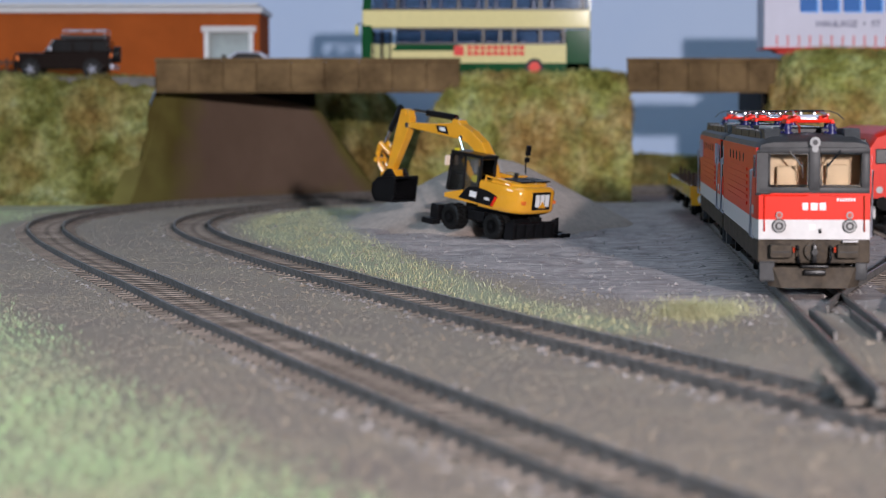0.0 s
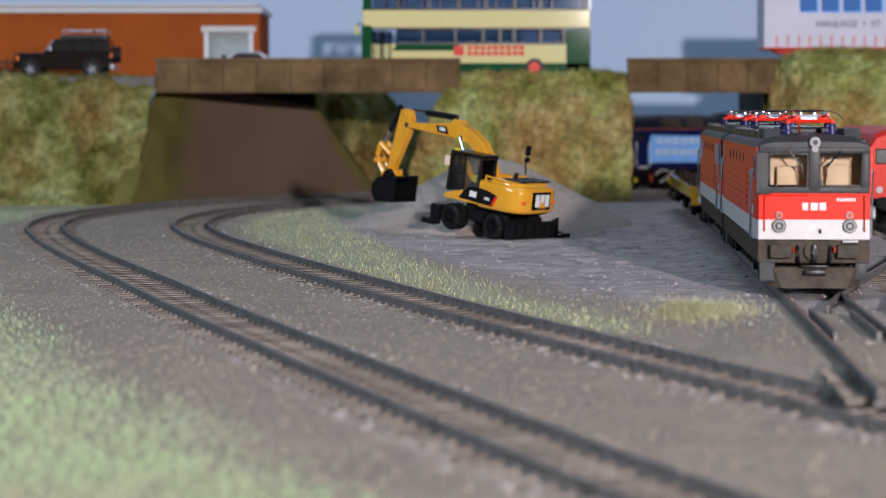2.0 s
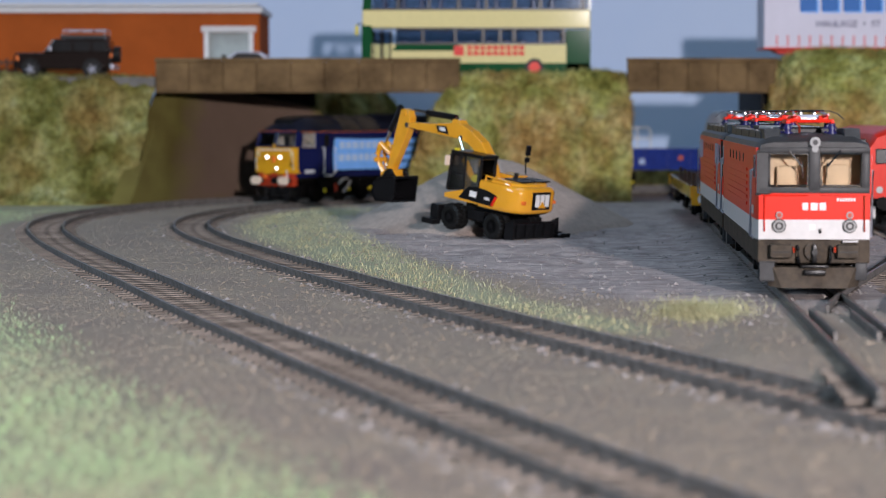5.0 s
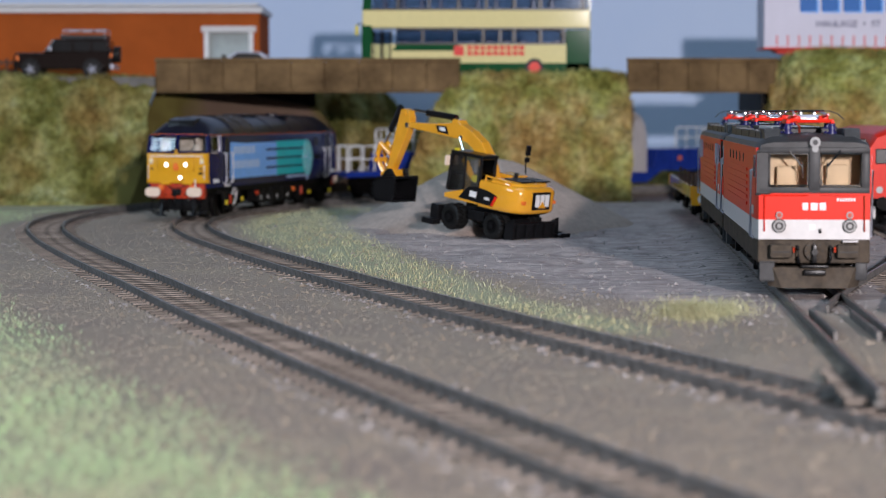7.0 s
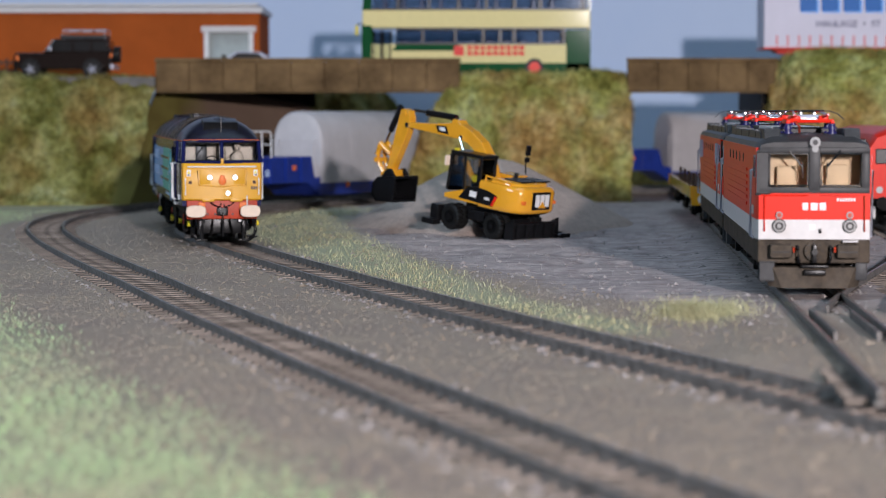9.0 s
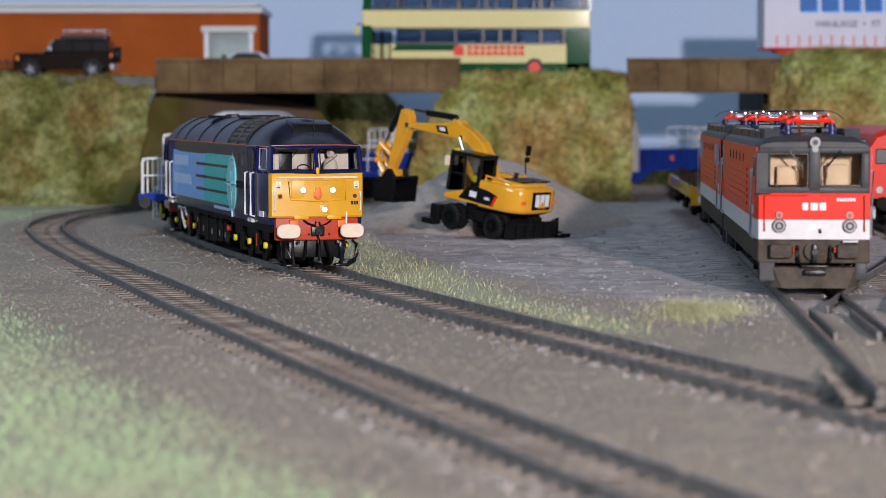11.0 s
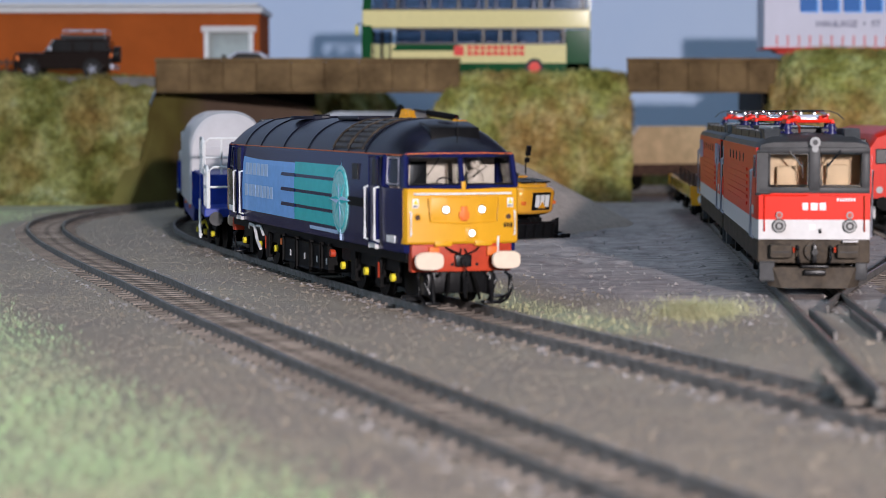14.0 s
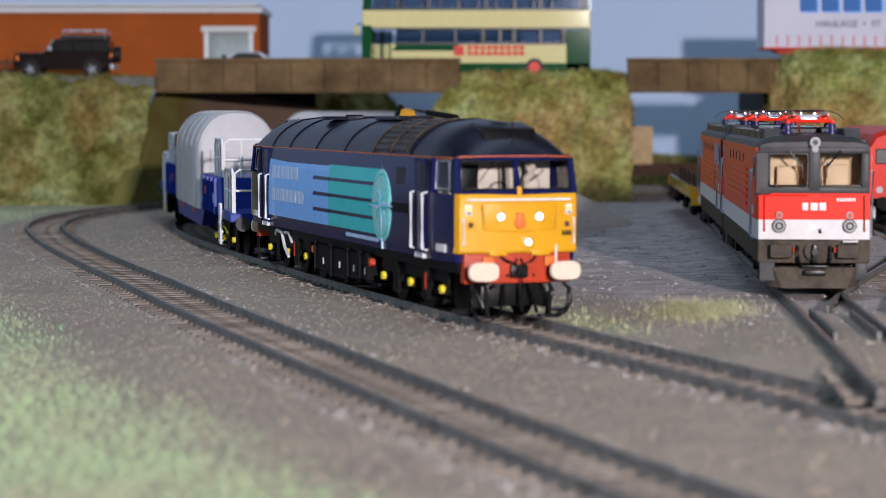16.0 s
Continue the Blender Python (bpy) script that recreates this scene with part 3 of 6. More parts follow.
def BM_bogie(wheels, r, half, zf):
    bm = BM()
    a, c = min(wheels) - 4, max(wheels) + 4
    for s in (-1, 1):
        box(bm, a, c, s * half - 0.7, s * half + 0.7, r + 1.6, zf, 0.4)
        for wx in wheels:
            box(bm, wx - 2.2, wx + 2.2, s * half - 0.6, s * half + 0.9, r - 1.0, r + 2.0, 0.3)
        for k in range(len(wheels) - 1):
            m = (wheels[k] + wheels[k + 1]) / 2
            cyl(bm, (m, s * (half + 0.6), r - 2.2), (m, s * (half + 0.6), zf - 0.5), 1.1, n=10)
            box(bm, m - 4, m + 4, s * half - 0.4, s * half + 0.6, r - 3.0, r - 2.0, 0.2)
    box(bm, a, c, -half, half, zf - 1.2, zf + 0.8, 0.3)
    box(bm, (a + c) / 2 - 5, (a + c) / 2 + 5, -half + 1, half - 1, r - 1.5, zf, 0.3)
    box(bm, a + 2, c - 2, -6.2, 6.2, 3.0, zf, 0.3)
    for k in range(len(wheels) - 1):
        m = (wheels[k] + wheels[k + 1]) / 2
        for s in (-1, 1):
            box(bm, m - 2.6, m + 2.6, s * half - 1.8, s * half + 0.2, 3.6, zf, 0.3)
            tube(bm, [(m - 5, s * (half + 0.9), zf - 1), (m - 3, s * (half + 1.3), r + 1), (m + 3, s * (half + 1.3), r + 0.4), (m + 5, s * (half + 0.9), zf - 1)], 0.35, 5)
    for wx in wheels:
        cyl(bm, (wx, -7.4, r), (wx, 7.4, r), 0.9, n=8)
    return bm


def side_pt(x, s, z):
    """Half width of the diesel's body at height z, with the cabs drawn in towards the nose."""
    prof = [(14.5, 17.6), (20, 18.1), (30, 18.2), (38, 18.0), (41, 17.5), (43.5, 16.2), (46, 13.8), (48, 10.8), (49.6, 6.5), (50.4, 0)]
    w = float(np.interp(z, [p[0] for p in prof], [p[1] for p in prof]))
    a = abs(x)
    return s * w * float(np.interp(a, [98, 108, 116, 121], [1, 0.985, 0.96, 0.93]))


def front_x(z):
    return float(np.interp(z, [14, 33, 34, 41.5, 42.5, 44.5, 47, 49, 50.4], [121.6, 121.8, 121.5, 119.0, 118.2, 114.5, 109, 103, 96]))


def diesel():
    """Six-axle diesel; origin under its middle at rail level, x forward, mm."""
    L = empty("diesel_locomotive", pose(0, 0, 0), "dark blue model diesel locomotive with yellow nose and lit headlights", "locomotive")
    zs = [15.5, 18, 22, 26, 30, 33.2]
    zu = [33.2, 36, 39, 41.2]
    # body sides between the cabs
    bm = BM()
    secs = []
    for x in (-101, -60, 0, 60, 101):
        z_ = zs + zu[1:]
        secs.append([(x, side_pt(x, 1, z), z) for z in z_] + [(x, side_pt(x, -1, z), z) for z in z_[::-1]])
    loft(bm, secs)
    body = part("body", bm, NAVY, L, smooth=True)
    # roof: one shell with domed ends
    bm = BM()
    secs = []
    zr = [41.2, 42.6, 44, 45.6, 47.2, 48.6, 49.6, 50.2, 50.4]
    for x in [-1, -0.985, -0.96, -0.93, -0.9, -0.86, -0.8, -0.5, 0, 0.5, 0.8, 0.86, 0.9, 0.93, 0.96, 0.985, 1]:
        ring = []
        top = float(np.interp(abs(x), [0, 0.84, 0.88, 0.91, 0.94, 0.965, 0.985, 1], [50.4, 50.4, 50.1, 49.3, 47.9, 45.9, 43.6, 41.4]))
        X = x * 119.0
        f = (top - 41.2) / 9.2
        for s in (1, -1):
            pr = [(X, side_pt(X, s, z) * (1 if f > 0.98 else 0.985), 41.2 + (z - 41.2) * f) for z in zr]
            ring += pr if s == 1 else pr[::-1][1:]
        secs.append(ring)
    loft(bm, secs)
    roof = part("roof", bm, ROOFDK, L, "dusty black roof", smooth=True)
    # roof grille strips, ribs and hatches
    for s in (1, -1):
        for x0 in (42.6, 60.6, 77.2):
            arc = []
            for k in range(9):
                z = 50.9 - 8.5 * (0.14 + k * 0.11) ** 1.7
                arc.append((x0, s * (abs(side_pt(0, 1, min(50.35, z - 0.4))) + 0.4), z))
            part("grille_edge", tube(BM(), arc, 0.3, 5), ROOFDUST, roof, "brown dusty grille edge")
        for x0 in (62, 44):
            for k in range(7):
                a0, a1 = 0.18 + k * 0.12, 0.25 + k * 0.12
                pts = []
                for a in (a0, a1):
                    z = 50.9 - 8.5 * a ** 1.7
                    pts.append((abs(side_pt(0, 1, min(50.35, z - 0.4))) + 0.35, z))
                bm = BM()
                y0, y1 = s * pts[0][0], s * pts[1][0]
                loft(bm, [[(x, y0, pts[0][1]), (x, y1, pts[1][1]), (x, y1, pts[1][1] - 0.6), (x, y0, pts[0][1] - 0.6)] for x in (x0, x0 + 14)])
                part("grille_slat", bm, ROOFDUST, roof)
    for x in (80, 60, 42, 10, -25, -60, -85):
        bm = BM()
        tube(bm, [(x, side_pt(x, 1, z) * 1.005, z + 0.15) for z in zr] + [(x, side_pt(x, -1, z) * 1.005, z + 0.15) for z in zr[::-1][1:]], 0.2, 5)
        part("roof_rib", bm, ROOFDK, roof)
    part("roof_fan", cyl(cyl(BM(), (-40, 0, 50), (-40, 0, 51), 11, n=28), (-40, 0, 51), (-40, 0, 51.5), 3), ROOFDK, roof)
    part("exhaust_hatch", box(BM(), 5, 30, -6, 6, 50, 51.2, 0.4), ROOFDK, roof)
    for s in (1, -1):
        bm = BM()
        tube(bm, [(x, side_pt(x, s, 41.2) + s * 0.1, 41.3) for x in range(-116, 117, 8)], 0.15, 5)
        part("orange_line", bm, ORANGE, L, "thin orange line along the cantrail")
        # livery on the side; y outwards

        def panel(nm, quad, material, s=s):
            (xa, zt), (xb, _), (xc, zb), (xd, _) = quad
            secs = []
            for k in range(9):
                u = k / 8
                z, x1, x2 = zt + (zb - zt) * u, xa + (xd - xa) * u, xb + (xc - xb) * u
                secs.append([(x1, side_pt(x1, s, z) + s * 0.16, z), (x2, side_pt(x2, s, z) + s * 0.16, z), (x2, side_pt(x2, s, z) - s * 0.2, z), (x1, side_pt(x1, s, z) - s * 0.2, z)])
            return part(nm, loft(BM(), secs), material, body)
        f = -s   # on the left side the panel begins towards the nose
        X = lambda v, f=f: v * f
        panel("light_blue_panel", [(X(-86), 39.8), (X(-6), 39.8), (X(-6), 20), (X(-91 if f < 0 else -89), 20)], LBLUE)
        for k in range(4):
            z0 = 35.4 - k * 5.1
            z0, z1 = z0 + 0.0, z0 + 4.0
            bm = BM()
            q = [(X(-6), z1), (X(52), z1), (X(52), z0), (X(-6), z0)]
            loft(bm, [[(x, side_pt(x, s, z) + s * 0.2, z) for x, z in q], [(x, side_pt(x, s, z) - s * 0.2, z) for x, z in q]])
            part("teal_stripe", bm, TEAL, body)
            if k < 3:
                q = [(X(-26), z0 - 1.15), (X(-5.9), z0 - 1.15), (X(-5.9), z0 + 0.05), (X(-24.5), z0 + 0.05)]
                bm = loft(BM(), [[(x, side_pt(x, s, z) + s * 0.22, z) for x, z in q], [(x, side_pt(x, s, z) - s * 0.2, z) for x, z in q]])
                part("stripe_barb", bm, NAVY, body)
        def disc(nm, outline, lift, material, parent):
            bm = loft(BM(), [[(x, side_pt(x, s, z) + s * lift, z) for x, z in outline], [(x, side_pt(x, s, z) - s * 0.2, z) for x, z in outline]])
            return part(nm, bm, material, parent)
        circle = [(math.cos(k * math.pi / 16), math.sin(k * math.pi / 16)) for k in range(32)]
        emb = disc("compass_emblem", [(X(54) + 9.6 * c, 28.8 + 10.6 * d) for c, d in circle], 0.3, PALETEAL, body)
        disc("compass_ring", [(X(54) + 8.6 * c, 28.8 + 9.5 * d) for c, d in circle], 0.36, TEAL, emb)
        disc("compass_face", [(X(54) + 8.1 * c, 28.8 + 8.9 * d) for c, d in circle], 0.42, PALETEAL, emb)
        for k in range(8):
            a = k * math.pi / 4
            r = 12.4 if k % 2 == 0 else 7.0
            tip = (X(54) + r * math.sin(a), 28.8 + r * math.cos(a) * 1.03)
            for side_, material in ((1, TEAL), (-1, PALETEAL if k % 2 else PALE)):
                q = a + side_ * math.pi / 8
                root = (X(54) + 3.0 * math.sin(q), 28.8 + 3.0 * math.cos(q))
                disc("compass_point", [(X(54), 28.8), tip, root], 0.5 if k % 2 else 0.58, material, emb)
        random.seed(4)
        for z0, n_ in ((33.2, 6), (25.4, 8)):
            x = -82 if z0 > 30 else -83
            for k in range(n_):
                w = random.uniform(4.5, 6.5) * (1 if z0 > 30 else 0.82)
                panel_q = [(X(x), z0 + 4.3), (X(x + w), z0 + 4.3), (X(x + w), z0), (X(x), z0)]
                bm = BM()
                loft(bm, [[(px, side_pt(px, s, z) + s * 0.2, z) for px, z in panel_q], [(px, side_pt(px, s, z), z) for px, z in panel_q]])
                part("lettering_bar", bm, PALE, body)
                x += w + 1.3
        bm = BM()
        q = [(X(14), 18.4), (X(50), 18.4), (X(50), 17.3), (X(14), 17.3)]
        loft(bm, [[(x, side_pt(x, s, z) + s * 0.15, z) for x, z in q], [(x, side_pt(x, s, z), z) for x, z in q]])
        part("small_lettering_bar", bm, PALE, body)
        # name plate, small window, doors and rails
        for e in (1, -1):
            if e == f:
                part("side_grille", box(BM(), e * 72 - 3, e * 72 + 3, s * 18.0, s * 18.4, 34.5, 38.5, 0.1), BLACK, body)
            part("cab_door", box(BM(), e * 92 - 4.2, e * 92 + 4.2, s * 17.7, s * 18.35, 17, 40.6, 0.3), NAVY, L)
            part("door_window", box(BM(), e * 94 - 2.4, e * 94 + 2.4, s * 18.2, s * 18.45, 33.6, 40, 0.1), BLACK, L)
            part("door_gap", box(box(BM(), e * 88.4 - 0.2, e * 88.4 + 0.2, s * 18.2, s * 18.42, 16.5, 40.8), e * 99.5 - 0.2, e * 99.5 + 0.2, s * 17.6, s * 18.2, 16.5, 40.8), BLACK, L)
            part("door_step", box(BM(), e * 92 - 3.6, e * 92 + 3.6, s * 17.6, s * 18.6, 15.6, 16.8, 0.2), GREYP, L, "pale worn door step")
            for hx in (87, 97.5):
                bm = tube(BM(), [(e * hx, s * 18.0, 34.2), (e * hx, s * 19.5, 33.8), (e * hx, s * 19.5, 18.6), (e * hx, s * 18.0, 18.2)], 0.42, 6)
                part("door_handrail", bm, WHITE, L, "white door handrail")
            for k in range(5):
                part("number_bar", box(BM(), e * (105 + k * 1.7), e * (105 + k * 1.7) + e * 1.1, s * 17.6, s * 17.95, 18.0, 20.0), WHITE, L)
        part("name_plate", box(BM(), min(f * 62, f * 82), max(f * 62, f * 82), s * 18.05, s * 18.4, 26.8, 29.4), SATIN, body)
    for e in (1, -1):
        cab(L, e)
    # underframe
    part("solebar", box(BM(), -116, 116, -15.5, 15.5, 12.5, 15.6, 0.4), SATIN, L)
    for x0, x1, z0 in ((-30, -12, 4.5), (-10, 8, 3.5), (10, 22, 4.5), (24, 33, 5)):
        for s in (1, -1):
            t = part("underframe_tank", box(BM(), x0, x1, s * 9, s * 16, z0, 12.6, 0.8), SATIN, L)
            part("tank_label", box(BM(), (x0 + x1) / 2 - 0.6, (x0 + x1) / 2 + 0.6, s * 15.95, s * 16.2, 6.5, 8.5), GREYP, t)
    for s in (1, -1):
        for x, m_ in ((-33, ORANGE), (35, REDBEAM)):
            part("filler_cap", cyl(BM(), (x, s * 15, 10.5), (x, s * 16.6, 10.5), 1.2, n=10), m_, L)
    bogs = []
    for x in (74, -74):
        b = bogie(L, x, (-28, -2, 26) if x > 0 else (-26, 2, 28), 7.4, 13.6, 13.0, YDOT)
        for s in (1, -1):
            bm = tube(BM(), [(-16, s * 15.2, 12.5), (-12, s * 15.8, 14), (-4, s * 15.8, 13.5), (0, s * 15.8, 9), (6, s * 15.8, 6)], 0.6, 6)
            tube(bm, [(0, s * 15.8, 13.8), (6, s * 15.8, 14), (10, s * 15.6, 11)], 0.5, 6)
            if s * x > 0:
                part("brake_pipe", bm, GREYP, b, "pale grey brake pipe")
            else:
                bm.free()
            part("brake_spring", cyl(BM(), (13, s * 14.8, 6.5), (13, s * 14.8, 11), 0.9, n=10), REDBEAM, b)
        bogs.append((b, x))
    # the windows and roof stand a little taller than drawn above
    flat = ("light_blue_panel", "teal_stripe", "stripe_barb", "compass_emblem", "compass_ring", "compass_face", "compass_point", "lettering_bar", "door_handrail")
    for o in L.children_recursive:
        if o.name.split(".")[0] not in flat:
            for v in o.data.vertices:
                v.co.z = float(np.interp(v.co.z * 1000, [0, 33, 41.3, 50.4, 60], [0, 34.0, 43.8, 54.0, 64.6])) * MM
    return L, bogs


def cab(L, e):
    """Cab at one end: e is +1 for the nose, -1 for the tail."""
    R = pose(0, 0, 0, 0, 0, 0 if e > 0 else 180)
    c = part("cab", loft(BM(), [[(R @ Vector(p)) for p in sec] for sec in
             [[(x, side_pt(x, 1, z), z) for z in (15.5, 20, 26, 33.2)] + [(x, side_pt(x, -1, z), z) for z in (33.2, 26, 20, 15.5)] for x in (101, 108, 114, 118.5)]]), NAVY, L, smooth=True)

    def P(nm, bm, m_, label="", smooth=True, parent=None):
        for v in bm.verts:
            v.co = R @ v.co
        return part(nm, bm, m_, parent or c, label, smooth)
    # yellow nose plate, gently bowed
    secs = []
    for z in (18.0, 18.6, 25, 32.4, 33.3):
        row = []
        inset = 0.5 if z in (18.0, 33.3) else 0
        for y in (-17, -16.4, -14, -8, 0, 8, 14, 16.4, 17):
            row.append((122.2 - 1.1 * (y / 17) ** 2 - (0.9 if abs(y) > 16.9 else 0) - inset, y, z))
        row += [(117.5, 17, z), (117.5, -17, z)]
        secs.append(row)
    P("nose_panel", loft(BM(), secs), YELLOW, "bright yellow warning panel")
    for s in (1, -1):
        P("nose_corner", box(BM(), 116, 118.6, s * 16.6, s * 17.1, 18, 33), YELLOW)
    P("nose_recess", box(BM(), 121.2, 122.05, -9.6, 9.6, 24.6, 31.2, 0.25), YELLOW)
    P("recess_line", tube(BM(), [(122.0, -10, 24.2), (122.0, -10.6, 30.4), (122.0, -10, 31.0), (122.35, 0, 31.0), (122.0, 10, 31.0), (122.0, 10.6, 30.4), (122.0, 10, 24.2), (122.35, 0, 23.6), (122.0, -10, 24.2)], 0.2, 5), YELLOW)
    P("hand_bar", tube(BM(), [(121.4, -14.5, 31.9), (122.5, -14.3, 31.9), (122.9, 0, 31.9), (122.5, 14.3, 31.9), (121.4, 14.5, 31.9)], 0.32), WHITE, "white handrail")
    lampm = GLOWWHITE if e > 0 else LAMPGLASS
    for y, z in ((-5.4, 27.5), (5.4, 27.5), (2.4, 20.9)):
        r = 0.84 if z > 22 else 0.78
        P("headlight_rim", cyl(BM(), (121.2, y, z), (122.5, y, z), r + 0.4, n=18), LAMPGLASS)
        P("headlight", cyl(BM(), (121.5, y, z), (122.75, y, z), r, n=18), lampm, "glowing white headlight" if e > 0 else "")
    P("headlight_box", box(BM(), 121.0, 122.35, 0.6, 4.2, 19.2, 22.6, 0.3), YELLOW)
    P("lamp_bracket", box(box(BM(), 121.8, 123.4, -1.0, 1.0, 24.4, 28.4, 0.4), 121.8, 123.1, -1.5, 1.5, 25, 27, 0.3), ORANGE, "orange lamp bracket")
    for s in (1, -1):
        P("tail_light_ring", cyl(BM(), (120.4, s * 13.6, 25.4), (121.75, s * 13.6, 25.4), 1.2, n=14), YELLOW)
        P("tail_light", cyl(BM(), (121, s * 13.6, 25.4), (121.9, s * 13.6, 25.4), 0.75, n=12), RUST)
        P("nose_handrail", tube(BM(), [(121, s * 15.6, 27), (121.9, s * 15.6, 26.6), (121.9, s * 15.6, 20.6), (121, s * 15.6, 20.2)], 0.33), WHITE)
        P("warning_sign", box(BM(), 120.9, 121.62, s * 14.2 - 0.9, s * 14.2 + 0.9, 28.0, 30.6), WHITE)
        P("warning_triangle", loft(BM(), [[(xx, s * 14.2 - 0.6, 29.1), (xx, s * 14.2 + 0.75, 29.0), (xx, s * 14.2, 30.4)] for xx in (121.5, 121.7)]), YDOT)
        P("warning_bar", box(BM(), 121.5, 121.7, s * 14.2 - 0.6, s * 14.2 + 0.6, 28.3, 28.7), BLACK)
        P("foot_flap", box(BM(), 121.3, 122.3, s * 6 - 2.6, s * 6 + 2.6, 17.4, 18.8, 0.2), YELLOW)
    for k in range(5):
        P("number_bar", box(BM(), 121.0, 121.62, 10.4 + k * 0.95, 10.4 + k * 0.95 + 0.7, 22.4, 23.7), BLACK)
    # window frames and pillars
    def strut(p, q, w, m_=NAVY, nm="pillar"):
        bm = BM()
        tube(bm, [p, q], w, 8)
        return P(nm, bm, m_)
    strut((121.0, 0, 33.4), (118.4, 0, 41.3), 0.8)
    for s in (1, -1):
        strut((119.6, s * 16.5, 33.4), (117.6, s * 15.9, 41.3), 0.85)
        P("corner_post", loft(BM(), [[(114.8, s * 16.9, 33.2), (119.2, s * 16.5, 33.2), (117.4, s * 15.9, 41.4), (113.6, s * 16.4, 41.4)], [(114.8, s * 16.0, 33.2), (118.6, s * 15.6, 33.2), (116.8, s * 15.0, 41.4), (113.6, s * 15.6, 41.4)]]), NAVY)
        P("side_window_frame", tube(BM(), [(103.4, s * 17.55, 34.2), (113.8, s * 17.0, 34.2), (112.8, s * 16.6, 40.6), (103.4, s * 17.1, 40.6), (103.4, s * 17.55, 34.2)], 0.16, 5), SILVER, "silver window frame")
        P("gasket", tube(BM(), [(121.3, s * 1.3, 34.2), (120.0, s * 15.4, 34.2), (118.1, s * 14.9, 40.8), (119.1, s * 1.3, 40.8), (121.3, s * 1.3, 34.2)], 0.3, 5), BLACK)
        strut((101.8, s * 17.8, 33.4), (101.8, s * 17.2, 41.3), 0.9)
        P("windscreen", loft(BM(), [[(120.8, s * 0.8, 33.8), (119.6, s * 16, 33.8), (117.5, s * 15.6, 41), (118.6, s * 0.8, 41)], [(120.6, s * 0.8, 33.8), (119.4, s * 16, 33.8), (117.3, s * 15.6, 41), (118.4, s * 0.8, 41)]]), CLEAR, "clear windscreen", False).visible_shadow = False
        P("side_window", loft(BM(), [[(102, s * 17.6, 33.6), (119, s * 16.4, 33.6), (117, s * 15.8, 41), (102, s * 17.0, 41)], [(102, s * 17.4, 33.6), (119, s * 16.2, 33.6), (117, s * 15.6, 41), (102, s * 16.8, 41)]]), CLEAR, "", False).visible_shadow = False
        P("side_panel", box(BM(), 101, 103, s * 16.6, s * 17.5, 33.3, 41.2), NAVY)
        P("wiper", tube(BM(), [(119.3, s * (6 if s < 0 else 5), 41.2), (120.2, s * (6 if s < 0 else 5) - 2.5 * (1 if s > 0 else -1) * -1, 38.5), (120.9, -11 * (1 if s < 0 else 0) + (3.2 if s > 0 else 0) + 0, 36)], 0.16, 5), BLACK)
    P("header", tube(BM(), [(117.2, -16, 41.2), (118.5, -8, 41.4), (119.0, 0, 41.4), (118.5, 8, 41.4), (117.2, 16, 41.2)], 0.8, 8), NAVY)
    P("orange_line", tube(BM(), [(118.1, -16.1, 41.6), (119.35, -8, 41.8), (119.85, 0, 41.8), (119.35, 8, 41.8), (118.1, 16.1, 41.6)], 0.13, 5), ORANGE)
    P("sill", tube(BM(), [(119.4, -16.5, 33.4), (120.9, -8, 33.5), (121.3, 0, 33.5), (120.9, 8, 33.5), (119.4, 16.5, 33.4)], 0.7, 8), NAVY)
    P("lamp_iron", box(BM(), 121.2, 122.4, -0.6, 0.6, 32.6, 35.0, 0.25), YELLOW)
    # roof marker box and aerial
    P("headcode_box", prism(BM(), [(103, 46.4), (115.0, 44.8), (113.6, 48.3), (103, 49.9)], -7.4, 7.4, bevel=0.3), BLACK)
    P("aerial", tube(BM(), [(116.2, 0, 44.5), (116.2, 0, 50.2)], 0.15, 5), BLACK)
    for s in (1, -1):
        P("dome_bar", tube(BM(), [(114.8, 0, 45.2), (117.4, s * 4.5, 42.9)], 0.2, 5), BLACK)
    # cab inside
    P("bulkhead", box(BM(), 101.3, 102.2, -16, 16, 30, 41), CREAM)
    P("bulkhead_door", box(BM(), 102.2, 102.6, -10, -5, 31, 39.5, 0.2), BLACK)
    P("bulkhead_cabinet", box(BM(), 102.2, 104, 1, 9, 32, 39, 0.3), CREAM)
    P("desk", box(BM(), 112, 119, -15, 15, 33.2, 34.3, 0.3), CREAM)
    P("control_wheel", tube(BM(), [(116, -4 + 2.2 * math.cos(a), 34.6 + 1.2 * math.sin(a)) for a in [k * math.pi / 8 for k in range(9)]], 0.22, 5), BLACK)
    if e > 0:
        bm = BM()
        ball(bm, (110, 7.5, 39), 1.5)
        ball(bm, (110, 7.5, 34.8), 2.6, (0.8, 1.1, 1.2))
        P("driver_figure_block", bm, CREAM, "plain pale figure block in the cab")
    # buffer beam and buffers
    P("buffer_beam", box(BM(), 117, 120.6, -15, 15, 10.2, 17.9, 0.4), REDBEAM, "red buffer beam")
    for s in (1, -1):
        P("buffer_shank", cyl(BM(), (120, s * 11.5, 13.6), (126, s * 11.5, 13.6), 1.7, n=16), BLACK)
        secs = []
        for x, k in ((125.6, 0.96), (126.3, 1.0), (126.9, 0.94)):
            secs.append([(x, s * 11.5 + k * 4.3 * math.copysign(abs(math.cos(a)) ** 0.55, math.cos(a)), 13.6 + k * 2.5 * math.copysign(abs(math.sin(a)) ** 0.7, math.sin(a))) for a in [j * math.pi / 12 for j in range(24)]])
        P("buffer_head", loft(BM(), secs), BEIGE, "beige oval buffer head")
